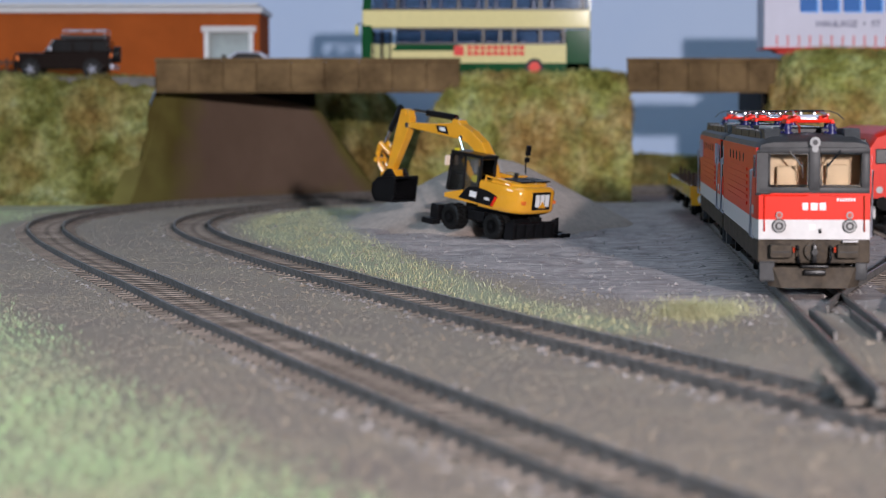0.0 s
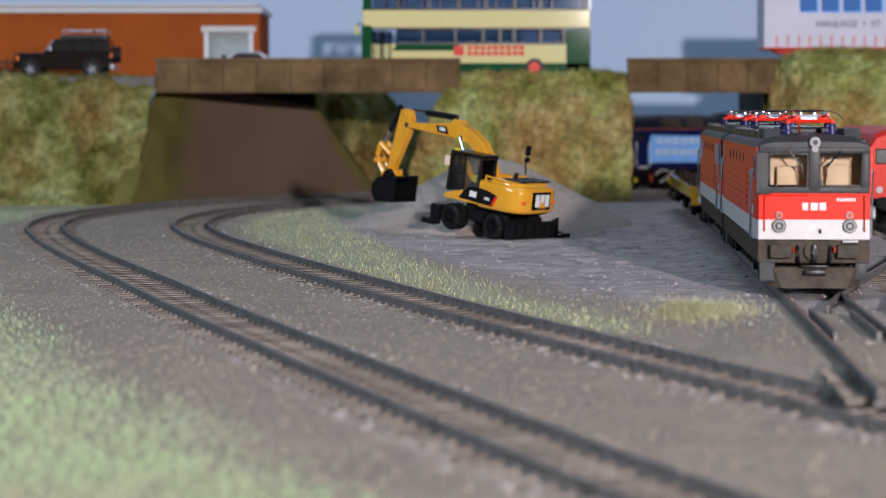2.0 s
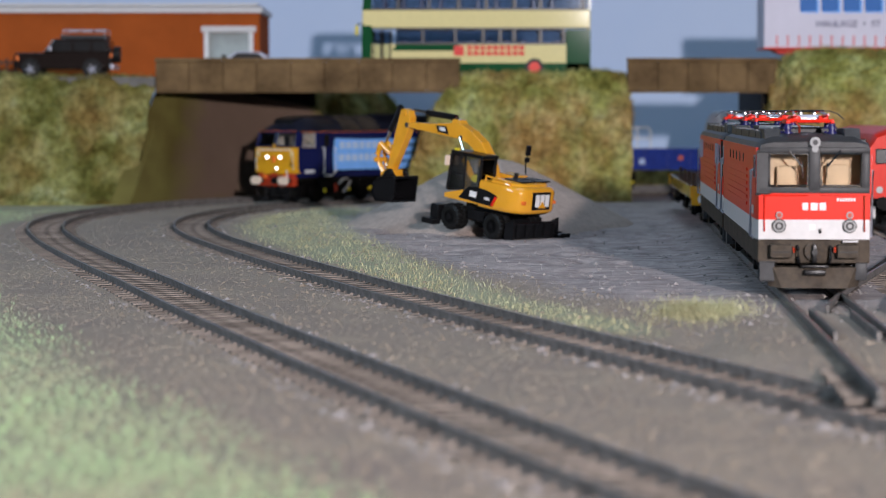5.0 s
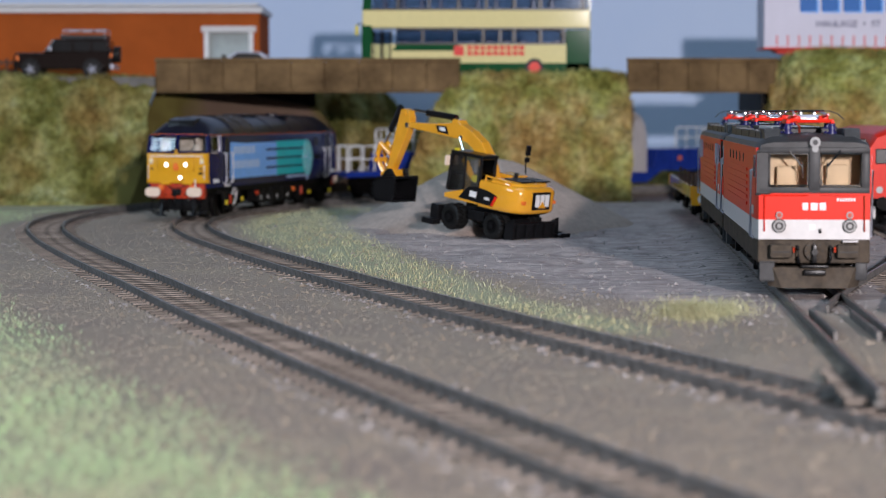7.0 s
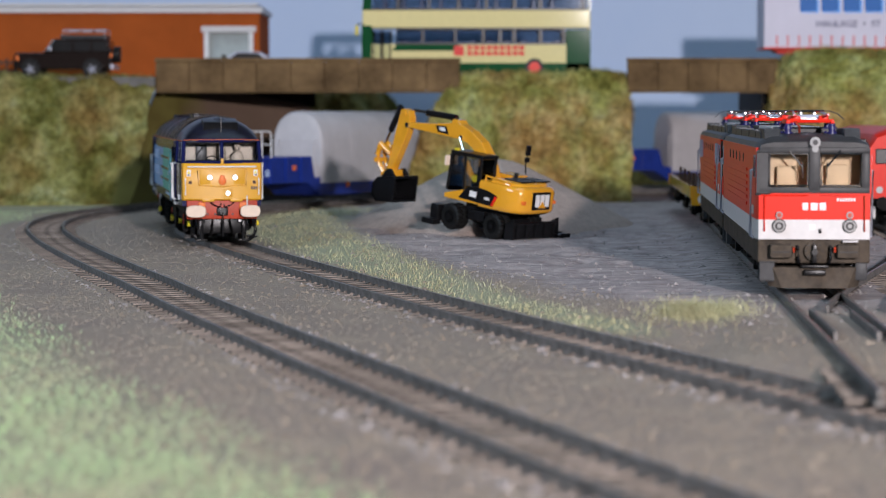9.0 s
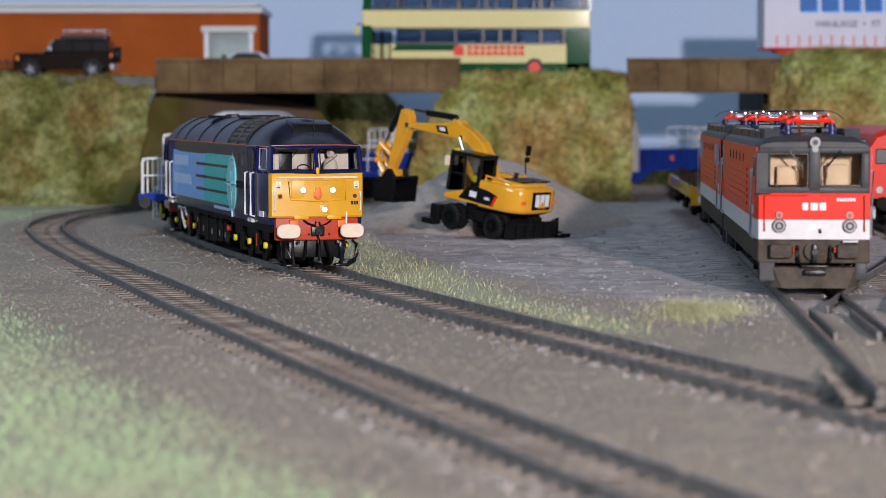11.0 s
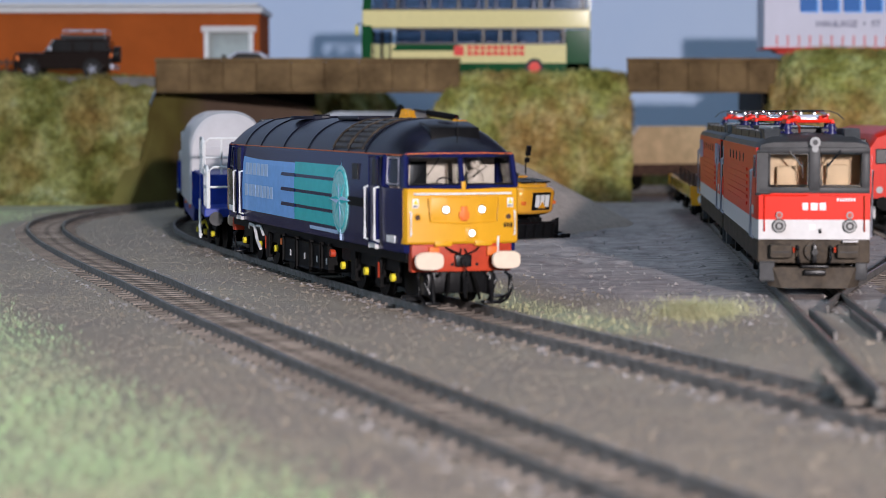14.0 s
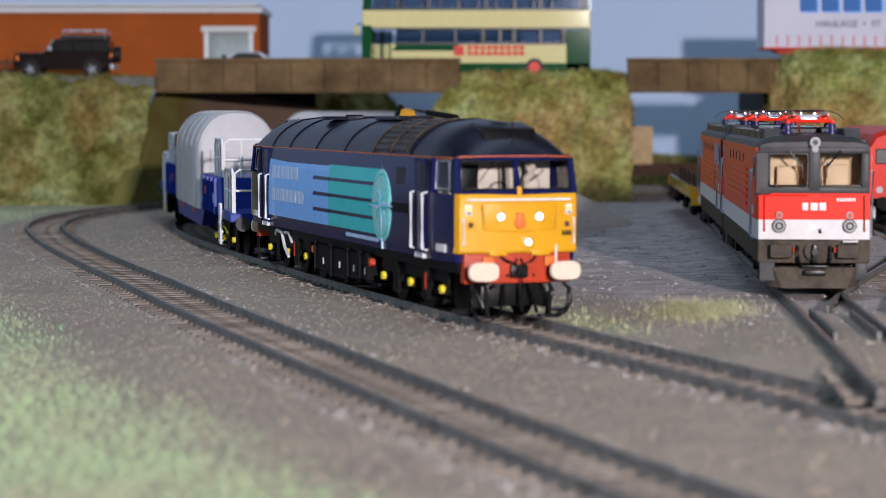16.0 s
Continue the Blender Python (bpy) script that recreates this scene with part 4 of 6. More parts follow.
        P("beam_bracket", box(BM(), 120, 122.2, s * 8.7 - 1.5, s * 8.7 + 1.5, 14.6, 17.2, 0.3), ORANGE)
        P("air_pipe", tube(BM(), [(121, s * 5, 17), (122.6, s * 3.4, 16), (122.4, s * 1, 15.2), (121.5, s * 0.6, 16.5)], 0.3, 6), BLACK)
        P("lower_hose", tube(BM(), [(121, s * 13, 10), (123, s * 13.6, 8.5), (122.4, s * 13.4, 4), (120.5, s * 11, 1.6)], 0.45, 6), BLACK)
        P("step", box(BM(), 112, 117, s * 11, s * 15.4, 2.2, 3.0, 0.2), BLACK)
        P("life_guard", tube(BM(), [(118.5, s * 8.6, 10), (120.5, s * 8.8, 5), (121.5, s * 8.8, 1.4)], 0.6, 6), BLACK)
    P("white_lever", tube(BM(), [(121.4, 10.5, 15), (122, 10.5, 20)], 0.35, 5), WHITE)
    P("coupling_hook", box(cyl(BM(), (120, 0, 13.2), (124, 0, 13.2), 1.3), 120.5, 122.5, -2.4, 2.4, 11.6, 15, 0.4), BLACK)
    P("coupling_link", tube(BM(), [(123.8, 0, 13), (124.4, 0, 9), (123.6, 0, 3.2)], 0.5, 6), BLACK)
    P("drag_box", box(BM(), 108, 118, -9, 9, 4, 10.4, 0.6), BLACK)
    for s in (1, -1):
        P("guard_bracket", box(BM(), 113, 120, s * 9.2 - 0.9, s * 9.2 + 0.9, 3.4, 9.6, 0.4), BLACK)
        P("sand_pipe", tube(BM(), [(116, s * 10.6, 10), (119.5, s * 10.6, 7.5), (119.8, s * 9.4, 4.2), (118.6, s * 8.4, 1.2)], 0.5, 6), BLACK)
        P("foot_plate", box(BM(), 117.6, 121.6, s * 9 - 2.4, s * 9 + 2.4, 1.0, 1.9, 0.3), BLACK)
        P("pipe_tap", cyl(BM(), (121.6, s * 7.2, 9.6), (122.8, s * 7.2, 9.6), 0.55, n=8), CHROME if s > 0 else BLACK)
    for y in (-6.2, -3.0, 4.4):
        P("beam_bolt", cyl(BM(), (120.5, y, 12.2), (120.9, y, 12.2), 0.45, n=8), BLACK)
    P("hose_loop", tube(BM(), [(121, 12.8, 9.8), (123.4, 14.0, 8.8), (123.6, 14.2, 5.6), (122.4, 13.2, 2.6), (120.8, 11.4, 1.2), (119.6, 10.0, 1.4)], 0.4, 6), BLACK)
    P("brake_hose", tube(tube(BM(), [(121, 3, 10), (122.5, 4, 6), (121.5, 5, 2.5)], 0.5, 6), [(121, -4, 10), (122, -4.5, 6), (121, -5, 3.5)], 0.5, 6), SATIN)


diesel_loco, diesel_bogies = diesel()


# ---- wagons of the train ----
def railing(p, x0, x1, y, z0, z1, posts, r=0.55):
    """A white railing along x at one y."""
    bm = tube(BM(), [(x0, y, z0), (x0, y, z1 - 2), (x0 + 2 * (1 if x1 > x0 else -1), y, z1), (x1 - 2 * (1 if x1 > x0 else -1), y, z1), (x1, y, z1 - 2), (x1, y, z0)], r, 6)
    top = part("railing", bm, WHITE, p, "white end railing")
    part("middle_rail", tube(BM(), [(x0, y, (z0 + z1) / 2), (x1, y, (z0 + z1) / 2)], r * 0.85, 6), WHITE, top)
    for k in range(1, posts):
        x = x0 + (x1 - x0) * k / posts
        part("railing_post", tube(BM(), [(x, y, z0), (x, y, z1)], r * 0.85, 6), WHITE, top)


def flask_wagon():
    """Blue bogie wagon with a pale arched hood; 372 long, x forward."""
    W = empty("hooded_wagon", pose(0, 0, 0), "blue flat wagon with pale grey arched hood and white end railings", "wagon", "hooded wagons")
    H = 186
    body = part("frame", prism(BM(), [(-H, 14), (-H, 17.5), (-H + 36, 17.5), (-H + 39, 30), (-72, 30), (-68, 17.5), (68, 17.5), (72, 30), (H - 39, 30), (H - 36, 17.5), (H, 17.5), (H, 14), (H - 60, 15), (76, 14.5), (62, 6.5), (-62, 6.5), (-76, 14.5), (-H + 60, 15)], -16, 16, bevel=0.5), BLUE, W)
    for e in (1, -1):
        for s in (1, -1):
            for k in range(4):
                x = e * (84 + k * 17)
                part("side_rib", box(BM(), x - 0.8, x + 0.8, s * 15.9, s * 17.1, 15, 29.5, 0.2), BLUE, body)
            part("marker", box(BM(), e * 92 - 1.6, e * 92 + 1.6, s * 16, s * 16.8, 22, 25, 0.2), ORANGE, body)
            part("marker", box(BM(), e * 30 - 1.6, e * 30 + 1.6, s * 16, s * 16.5, 11, 14, 0.2), ORANGE, body)
            part("side_lettering", box(BM(), e * 120 - 3, e * 120 + 3, s * 16, s * 16.3, 19, 23), PALE, body)
            railing(W, e * (H - 2), e * (H - 32), s * 14.5, 17.4, 34, 3)
            railing(W, e * (H - 42), e * (H - 72), s * 14.5, 29.9, 45, 3)
            part("ladder", tube(tube(BM(), [(e * (H - 30), s * 16.4, 4), (e * (H - 30), s * 16.4, 20)], 0.5), [(e * (H - 36), s * 16.4, 4), (e * (H - 36), s * 16.4, 20)], 0.5), WHITE, W, "white step ladder")
            for z in (5, 8.5, 12):
                part("ladder_step", box(BM(), e * (H - 36), e * (H - 30), s * 15.6, s * 17, z, z + 0.8), WHITE, W)
            part("buffer", cyl(cyl(BM(), (e * H, s * 11.4, 13.5), (e * (H + 4), s * 11.4, 13.5), 1.4), (e * (H + 4), s * 11.4, 13.5), (e * (H + 5), s * 11.4, 13.5), 2.8, n=16), DGREY, W)
        bm = tube(BM(), [(e * (H - 1.5), -14, 17.4), (e * (H - 1.5), -14, 32.5), (e * (H - 1.5), -12, 34), (e * (H - 1.5), 12, 34), (e * (H - 1.5), 14, 32.5), (e * (H - 1.5), 14, 17.4)], 0.55, 6)
        tube(bm, [(e * (H - 1.5), -14, 26), (e * (H - 1.5), 14, 26)], 0.5, 6)
        tube(bm, [(e * (H - 1.5), -5, 17.4), (e * (H - 1.5), -5, 34)], 0.5, 6)
        tube(bm, [(e * (H - 1.5), 5, 17.4), (e * (H - 1.5), 5, 34)], 0.5, 6)
        part("end_railing", bm, WHITE, W, "white end railing")
        bm = tube(BM(), [(e * 145, -14, 29.9), (e * 145, -14, 43.5), (e * 145, -12, 45), (e * 145, 12, 45), (e * 145, 14, 43.5), (e * 145, 14, 29.9)], 0.55, 6)
        tube(bm, [(e * 145, -14, 37), (e * 145, 14, 37)], 0.5, 6)
        for y in (-7, 0, 7):
            tube(bm, [(e * 145, y, 29.9), (e * 145, y, 45)], 0.5, 6)
        part("inner_railing", bm, WHITE, W, "white inner railing")
    # hood: arched section with a rounded rim
    arc = [(17.5, 14), (17.6, 32)] + [(17.6 * math.cos(a) ** 0.8, 36 + 20.5 * math.sin(a) ** 0.9) for a in [k * math.pi / 18 for k in range(1, 9)]] + [(0, 56.5)]
    ring = arc + [(-y, z) for y, z in arc[::-1][1:]]
    secs = []
    for x, k in ((-62, 0.93), (-61, 0.98), (-59, 1), (59, 1), (61, 0.98), (62, 0.93)):
        secs.append([(x, y * k, 14 + (z - 14) * k) for y, z in ring])
    hood = part("hood", loft(BM(), secs), HOOD, W, "pale grey arched plastic hood", smooth=True)
    for x in (-56, -28, 0, 28, 56):
        part("hood_rib", tube(BM(), [(x, y * 1.005, z * 1.002) for y, z in ring], 0.12, 5), HOOD, hood)
    for e in (1, -1):
        part("end_plate", box(BM(), e * 61.5, e * 62.8, -12, 12, 17, 40, 0.4), HOOD, hood)
        for y in (-13, 13):
            part("hinge", box(BM(), e * 61.5, e * 63, y - 0.8, y + 0.8, 36, 40), HOOD, hood)
    bogs = []
    for x in (147, -147):
        b = bogie(W, x, (-18, 0, 18), 6.2, 12.8, 12.5, YDOT)
        for s in (1, -1):
            part("brake_lever", tube(BM(), [(-8, s * 14.5, 9), (2, s * 14.8, 11), (10, s * 14.5, 8)], 0.6), YDOT, b)
            part("wheel_disc", cyl(BM(), (9, s * 13.6, 7), (9, s * 14.4, 7), 2.2, n=14), GREYP, b)
        bogs.append((b, x))
    return W, bogs


wag, wag_bogies = flask_wagon()
wag2 = copy_thing(wag, pose(0, 0, 0))
wag2_bogies = [(o, x) for o, x in zip([c for c in wag2.children if c.name.split(".")[0] == "bogie"], (147, -147))]


def load_wagon():
    W = empty("loaded_flat_wagon", pose(0, 0, 0), "brown flat wagon with a pale tan block load", "wagon")
    bed = part("bed", box(BM(), -85, 85, -15, 15, 12, 16, 0.6), RUST, W)
    for s in (1, -1):
        part("side_sill", box(BM(), -84, 84, s * 15.1, s * 16, 11, 19, 0.3), RUST, W)
    part("load", prism(BM(), [(-8, 16), (-8, 46), (44, 46), (60, 28), (60, 16)], -14, 14, bevel=1.0), TAN, W, "tan wooden block load")
    part("load_front", prism(BM(), [(44.5, 46.4), (46, 46.4), (61.5, 28), (61.5, 18), (60.4, 18), (60.4, 28)], -13.6, 13.6), GREYP, W)
    return W, [(bogie(W, x, (-11, 11), 6.0, 12.6, 10.6, SATIN), x) for x in (58, -58)]


wag3, wag3_bogies = load_wagon()
TRAIN = [(diesel_loco, diesel_bogies, 74, 74), (wag, wag_bogies, 409, 147), (wag2, wag2_bogies, 790, 147), (wag3, wag3_bogies, 1079, 58)]


# ---- parked electric locomotives ----
def electric():
    """Red electric; origin at its front end on the rail, x forward, 185 long."""
    E = empty("electric_locomotive", pose(0, 0, 0), "red and pale grey model electric locomotive with dark roof", "locomotive", "parked electric locomotives")
    L, hw = 183.0, 17.0

    def sec(x, z0, z1, k=1.0):
        return [(x, hw * k, z0), (x, hw * k, z1), (x, -hw * k, z1), (x, -hw * k, z0)]

    def shell(nm, z0, z1, material, x0=-L, x1=0.0, bev=0.0):
        secs = []
        for x in (x0, x0 + 3, x0 + 10, x1 - 10, x1 - 3, x1):
            d = min(x - x0, x1 - x)
            k = 0.955 if d < 1 else (0.985 if d < 5 else 1.0)
            secs.append(sec(x, z0, z1, k))
        return part(nm, loft(BM(), secs), material, E, smooth=True)
    shell("skirt_band", 15.6, 21.4, GREYP)
    red = shell("red_band", 21.4, 29.2, REDP)
    part("body", loft(BM(), [sec(x, 29.2, 42.6, 1.0) for x in (-L + 12, -12)]), REDP, E)
    part("frame_beam", box(BM(), -L + 0.5, -0.5, -16.4, 16.4, 8.5, 15.6, 0.6), SMUT, E, "dusty dark grey frame")
    # roof with chamfered shoulders and sloping ends
    secs = []
    for x, t in ((-L + 1.2, 0.35), (-L + 6, 0.8), (-L + 14, 1), (-14, 1), (-6, 0.8), (-1.2, 0.35)):
        k = 0.955 if t < 0.5 else 1
        secs.append([(x, 16.8 * k, 42.6), (x, 16.2 * k, 43 + 1.2 * t), (x, 12.4, 43 + 3.2 * t), (x, 0, 43 + 3.9 * t), (x, -12.4, 43 + 3.2 * t), (x, -16.2 * k, 43 + 1.2 * t), (x, -16.8 * k, 42.6)])
    roof = part("roof", loft(BM(), secs), DGREY, E, "dark grey roof", smooth=True)
    for s in (1, -1):
        for x in (-20, -160):
            part("roof_cover", prism(BM(), [(x - 14, 44.5), (x - 10, 48.2), (x + 10, 48.2), (x + 13, 44.5)], s * 9.5, s * 14.2, bevel=0.3), DGREY, roof)
    for s in (1, -1):
        part("roof_flank", prism(BM(), [(-L + 16, 44.0), (-L + 22, 47.4), (-22, 47.4), (-16, 44.0)], s * 10.6, s * 14.6, bevel=0.4), DGREY, roof)
        for x in (-40, -70, -110, -140):
            part("flank_joint", box(BM(), x - 0.25, x + 0.25, s * 10.5, s * 14.75, 44.4, 47.55), BLACK, roof)
    for x0, x1 in ((-56, -30), (-120, -64), (-150, -126)):
        part("roof_box", box(BM(), x0, x1, -8, 8, 46.2, 48.4, 0.5), GREYP if x0 == -120 else DGREY, roof)
    # windows, pillars, cab inside at both ends
    for e in (0, 1):
        R = pose(0, 0, 0) if e == 0 else pose(-L, 0, 0, 0, 0, 180)

        def P(nm, bm, m_, label="", smooth=True, parent=None):
            for v in bm.verts:
                v.co = R @ v.co
            return part(nm, bm, m_, parent or cabp, label, smooth)
        cabp = None
        bm = BM()
        box(bm, -12, -0.2, -16.2, 16.2, 41.0, 42.7, 0.4)
        for v in bm.verts:
            v.co = R @ v.co
        cabp = part("cab_surround", bm, DGREY, E, "dark grey window surround", True)
        P("sill", box(BM(), -1.6, 0.0, -16.2, 16.2, 29.2, 31.0, 0.3), DGREY)
        P("pillar", box(BM(), -1.4, 0.35, -1.7, 1.7, 30, 43.6, 0.5), DGREY)
        for s in (1, -1):
            P("corner_pillar", box(BM(), -3.0, 0.0, s * 13.6, s * 16.3, 29.2, 41.2, 0.7), DGREY)
            P("cab_side", box(BM(), -12.2, -2.8, s * 16.2, s * 16.98, 29.2, 42.5), REDP, "red cab side")
            P("window_shade", box(BM(), -12.1, -2.9, s * 15.9, s * 16.15, 29.3, 42.4), DGREY)
            P("windscreen", box(BM(), -0.9, -0.7, s * 1.5, s * 13.8, 30.8, 41.2), CLEAR, "clear windscreen", False).visible_shadow = False
            P("window_gasket", tube(BM(), [(0.05, s * 2.0, 31.4), (0.05, s * 13.4, 31.4), (0.05, s * 13.4, 40.8), (0.05, s * 2.0, 40.8), (0.05, s * 2.0, 31.4)], 0.28, 5), BLACK)
            P("wiper", tube(tube(BM(), [(0.5, s * 7.5, 41.8), (0.4, s * 3.6, 37)], 0.3, 5), [(0.4, s * 3.6, 38.4), (0.4, s * 3.4, 33.6)], 0.16, 5), BLACK)
            P("lamp_ring", cyl(cyl(BM(), (-0.5, s * 10.3, 19.6), (1.2, s * 10.3, 19.6), 1.75, n=20), (0, s * 10.3, 22.8), (0.9, s * 10.3, 22.8), 1.05, n=16), LAMPGLASS, "silver lamp ring")
            P("lamp", cyl(BM(), (0.6, s * 10.3, 19.6), (1.35, s * 10.3, 19.6), 1.25, n=16), BLACK)
            P("lamp_bezel", cyl(BM(), (-0.4, s * 10.3, 19.6), (0.7, s * 10.3, 19.6), 2.1, n=20), BLACK)
            P("lamp_lens", cyl(BM(), (0.6, s * 10.3, 19.6), (1.5, s * 10.3, 19.6), 0.65, n=14), LAMPGLASS)
            P("tail_lens", cyl(BM(), (0.6, s * 10.3, 22.8), (1.05, s * 10.3, 22.8), 0.7, n=12), REDBEAM)
            P("buffer", box(BM(), -0.5, 3.4, s * 9.8 - 3.2, s * 9.8 + 3.2, 10.2, 14.2, 0.6), SMUT)
            P("buffer_seam", box(BM(), 3.35, 3.5, s * 9.8 - 2.6, s * 9.8 + 2.6, 11.9, 12.2), BLACK)
            P("brake_pipe", tube(BM(), [(0.4, s * 4.8, 13.6), (1.8, s * 4.8, 13), (2.0, s * 4.7, 10.2), (1.2, s * 4.4, 8.6)], 0.42, 6), BLACK)
            P("cock_handle", tube(BM(), [(0.4, s * 6.0, 13.2), (1.4, s * 6.0, 13.2), (1.6, s * 6.0, 11.8)], 0.3, 5), REDBEAM)
            P("handrail_bar", tube(BM(), [(0.2, s * 14.6, 18), (0.9, s * 14.6, 18.4), (0.9, s * 14.6, 28), (0.2, s * 14.6, 28.4)], 0.25, 5), REDP if s < 0 else REDBEAM)
            P("door_handrail", tube(BM(), [(-10, s * 17.0, 15.5), (-10, s * 18.0, 16.2), (-10, s * 18.0, 35.5), (-10, s * 17.0, 36.2)], 0.5, 6), SILVER, "silver door handrail")
            P("cab_side_window", box(BM(), -8.6, -4.4, s * 16.9, s * 17.2, 34, 40, 0.2), TINT)
            P("window_surround", tube(BM(), [(-8.8, s * 17.0, 33.8), (-4.2, s * 17.0, 33.8), (-4.2, s * 17.0, 40.2), (-8.8, s * 17.0, 40.2), (-8.8, s * 17.0, 33.8)], 0.3, 5), SILVER)
            P("step", box(BM(), -6, 1.2, s * 12, s * 15.5, 3.6, 8.8, 0.4), DGREY)
            P("rain_strip", tube(BM(), [(0.0, s * 1.8, 28.6), (0.35, s * 1.8, 28.6), (0.1, s * 15.8, 28.6)], 0.25, 5), REDP)
        P("top_lamp", cyl(cyl(BM(), (-1, 0, 44.2), (1.2, 0, 44.2), 1.55, n=20), (0.5, 0, 42.2), (1.0, 0, 42.2), 1.0), LAMPGLASS, "silver top lamp")
        P("top_lens", cyl(BM(), (0.8, 0, 44.2), (1.4, 0, 44.2), 0.8, n=14), DGREY)
        P("bulkhead", box(BM(), -11.5, -10.8, -15.5, 15.5, 29.5, 41), WARMIN, "warm tan cab lining")
        P("seat", box(box(BM(), -9.5, -7.5, -10.5, -4.5, 29, 37, 0.6), -9.5, -7.5, 4, 10.5, 29, 37.5, 0.6), WARMIN)
        P("desk", box(BM(), -6, -1.6, -14, 14, 29.3, 31.6, 0.4), WARMIN)
        for k, (y0, y1) in enumerate(((-5.0 + 1.6, -1.6), (-1.0, 1.2), (1.6, 3.6))):
            P("emblem_bar", box(BM(), 0.0, 0.22, y0 - 0.1, y1 - 0.2, 24.2, 26.4, 0.05), WHITE)
        for k in range(7):
            P("number_bar", box(BM(), 0.0, 0.15, 6.6 + k * 0.8, 6.6 + k * 0.8 + 0.55, 26.9, 27.8), WHITE)
        P("coupling_plate", cyl(BM(), (0, 0, 12.2), (1.0, 0, 12.2), 2.9, n=22), SMUT)
        for k in range(8):
            P("plate_bolt", cyl(BM(), (0.8, 2.4 * math.cos(k * math.pi / 4), 12.2 + 2.4 * math.sin(k * math.pi / 4)), (1.25, 2.4 * math.cos(k * math.pi / 4), 12.2 + 2.4 * math.sin(k * math.pi / 4)), 0.28, n=6), BLACK)
        P("pale_step", box(BM(), 0.4, 2.6, 8.2, 12.6, 14.9, 15.4, 0.15), GREYP)
        P("white_patch", box(BM(), 0.0, 0.2, -1.4, 0.4, 18.4, 20.0), WHITE)
        P("socket", box(BM(), 0.0, 0.7, 1.3, 2.1, 17.4, 18.8, 0.1), BLACK)
        P("coupling_hook", box(cyl(BM(), (0.5, 0, 12), (3, 0, 12), 0.9), 0.8, 2.6, -0.7, 0.7, 8.8, 14.2, 0.3), BLACK)
        P("coupler", box(box(BM(), -1, 4, -4, 4, 7.4, 8.2, 0.3), 0, 4.5, -3.2, 3.2, 5.2, 6.8, 0.4), BLACK)
        # plough blade
        P("snow_plough", loft(BM(), [[(-2, 15.5, 7.6), (1.4, 12, 7.4), (1.4, -12, 7.4), (-2, -15.5, 7.6)], [(-1, 13, 1.6), (3.0, 9.5, 1.4), (3.0, -9.5, 1.4), (-1, -13, 1.6)], [(-2.0, 13, 1.6), (2.0, 9.5, 1.4), (2.0, -9.5, 1.4), (-2.0, -13, 1.6)], [(-3, 15.5, 7.6), (0.4, 12, 7.4), (0.4, -12, 7.4), (-3, -15.5, 7.6)]]), SMUT)
        # pantograph, folded, with its insulators
        x0 = -16
        pan = P("pantograph_base", box(box(BM(), x0 - 16, x0 + 1, -7.2, -6, 49.6, 50.6, 0.2), x0 - 16, x0 + 1, 6, 7.2, 49.6, 50.6, 0.2), REDP, "red folded pantograph", True)
        for x in (x0, x0 - 15):
            for y in (-6.6, 6.6):
                P("insulator", cyl(cyl(cyl(BM(), (x, y, 45.8), (x, y, 49.6), 1.0), (x, y, 46.6), (x, y, 47.2), 1.5), (x, y, 48), (x, y, 48.6), 1.5), INSUL)
            P("cross_bar", tube(BM(), [(x, -7, 50.4), (x, 7, 50.4)], 0.6, 6), REDP)
        for s in (1, -1):
            P("pantograph_arm", tube(BM(), [(x0 - 15, s * 2, 50.8), (x0 + 4, s * 5, 52.2)], 0.45, 6), REDP)
            P("pantograph_arm", tube(BM(), [(x0 + 4, s * 5, 52.2), (x0 - 14, s * 4, 53.2)], 0.35, 6), SILVER)
            P("contact_horn", tube(BM(), [(x0 - 12, s * 4.4, 53.5), (x0 - 12, s * 7, 53.4), (x0 - 12, s * 9.4, 52.6), (x0 - 12, s * 11.4, 50.8)], 0.2, 6), DGREY)
        P("contact_strip", tube(tube(BM(), [(x0 - 12, -5, 53.4), (x0 - 12, 5, 53.4)], 0.42, 6), [(x0 - 9.5, -5, 53.4), (x0 - 9.5, 5, 53.4)], 0.42, 6), CHROME)
        P("strip_carrier", box(box(BM(), x0 - 13, x0 - 8.5, -2.6, -1.4, 51.8, 53.2, 0.3), x0 - 13, x0 - 8.5, 1.4, 2.6, 51.8, 53.2, 0.3), CHROME)
        for y in (-4.2, 4.2):
            P("frame_box", box(BM(), x0 - 13, x0 - 1, y - 1.5, y + 1.5, 50.2, 52.0, 0.5), REDP)
        P("spring_drum", cyl(BM(), (x0 - 5, -3.5, 51), (x0 - 5, 3.5, 51), 1.3), SILVER)
        P("roof_cable", tube(BM(), [(x0 - 2, -3, 46.5), (x0 + 3, -3.5, 48.8), (x0 + 1, -4.5, 50.2)], 0.35, 6), REDBEAM)
    # side grilles, windows and lines
    for s in (1, -1):
        for k in range(6):
            part("side_grille_slat", box(BM(), -L + 40, -40, s * 16.9, s * 17.35, 24.2 + k * 2.1, 25.2 + k * 2.1), REDP, E)
        for k in range(5):
            part("side_window", cyl(BM(), (-60 - k * 18, s * 16.9, 38.6), (-60 - k * 18, s * 17.2, 38.6), 1.5, n=14), DGREY, E)
        for k in range(3):
            part("side_emblem_bar", box(BM(), -17 + k * 2.2, -15.4 + k * 2.2, s * 16.95, s * 17.2, 22.6, 25.2), WHITE, E)
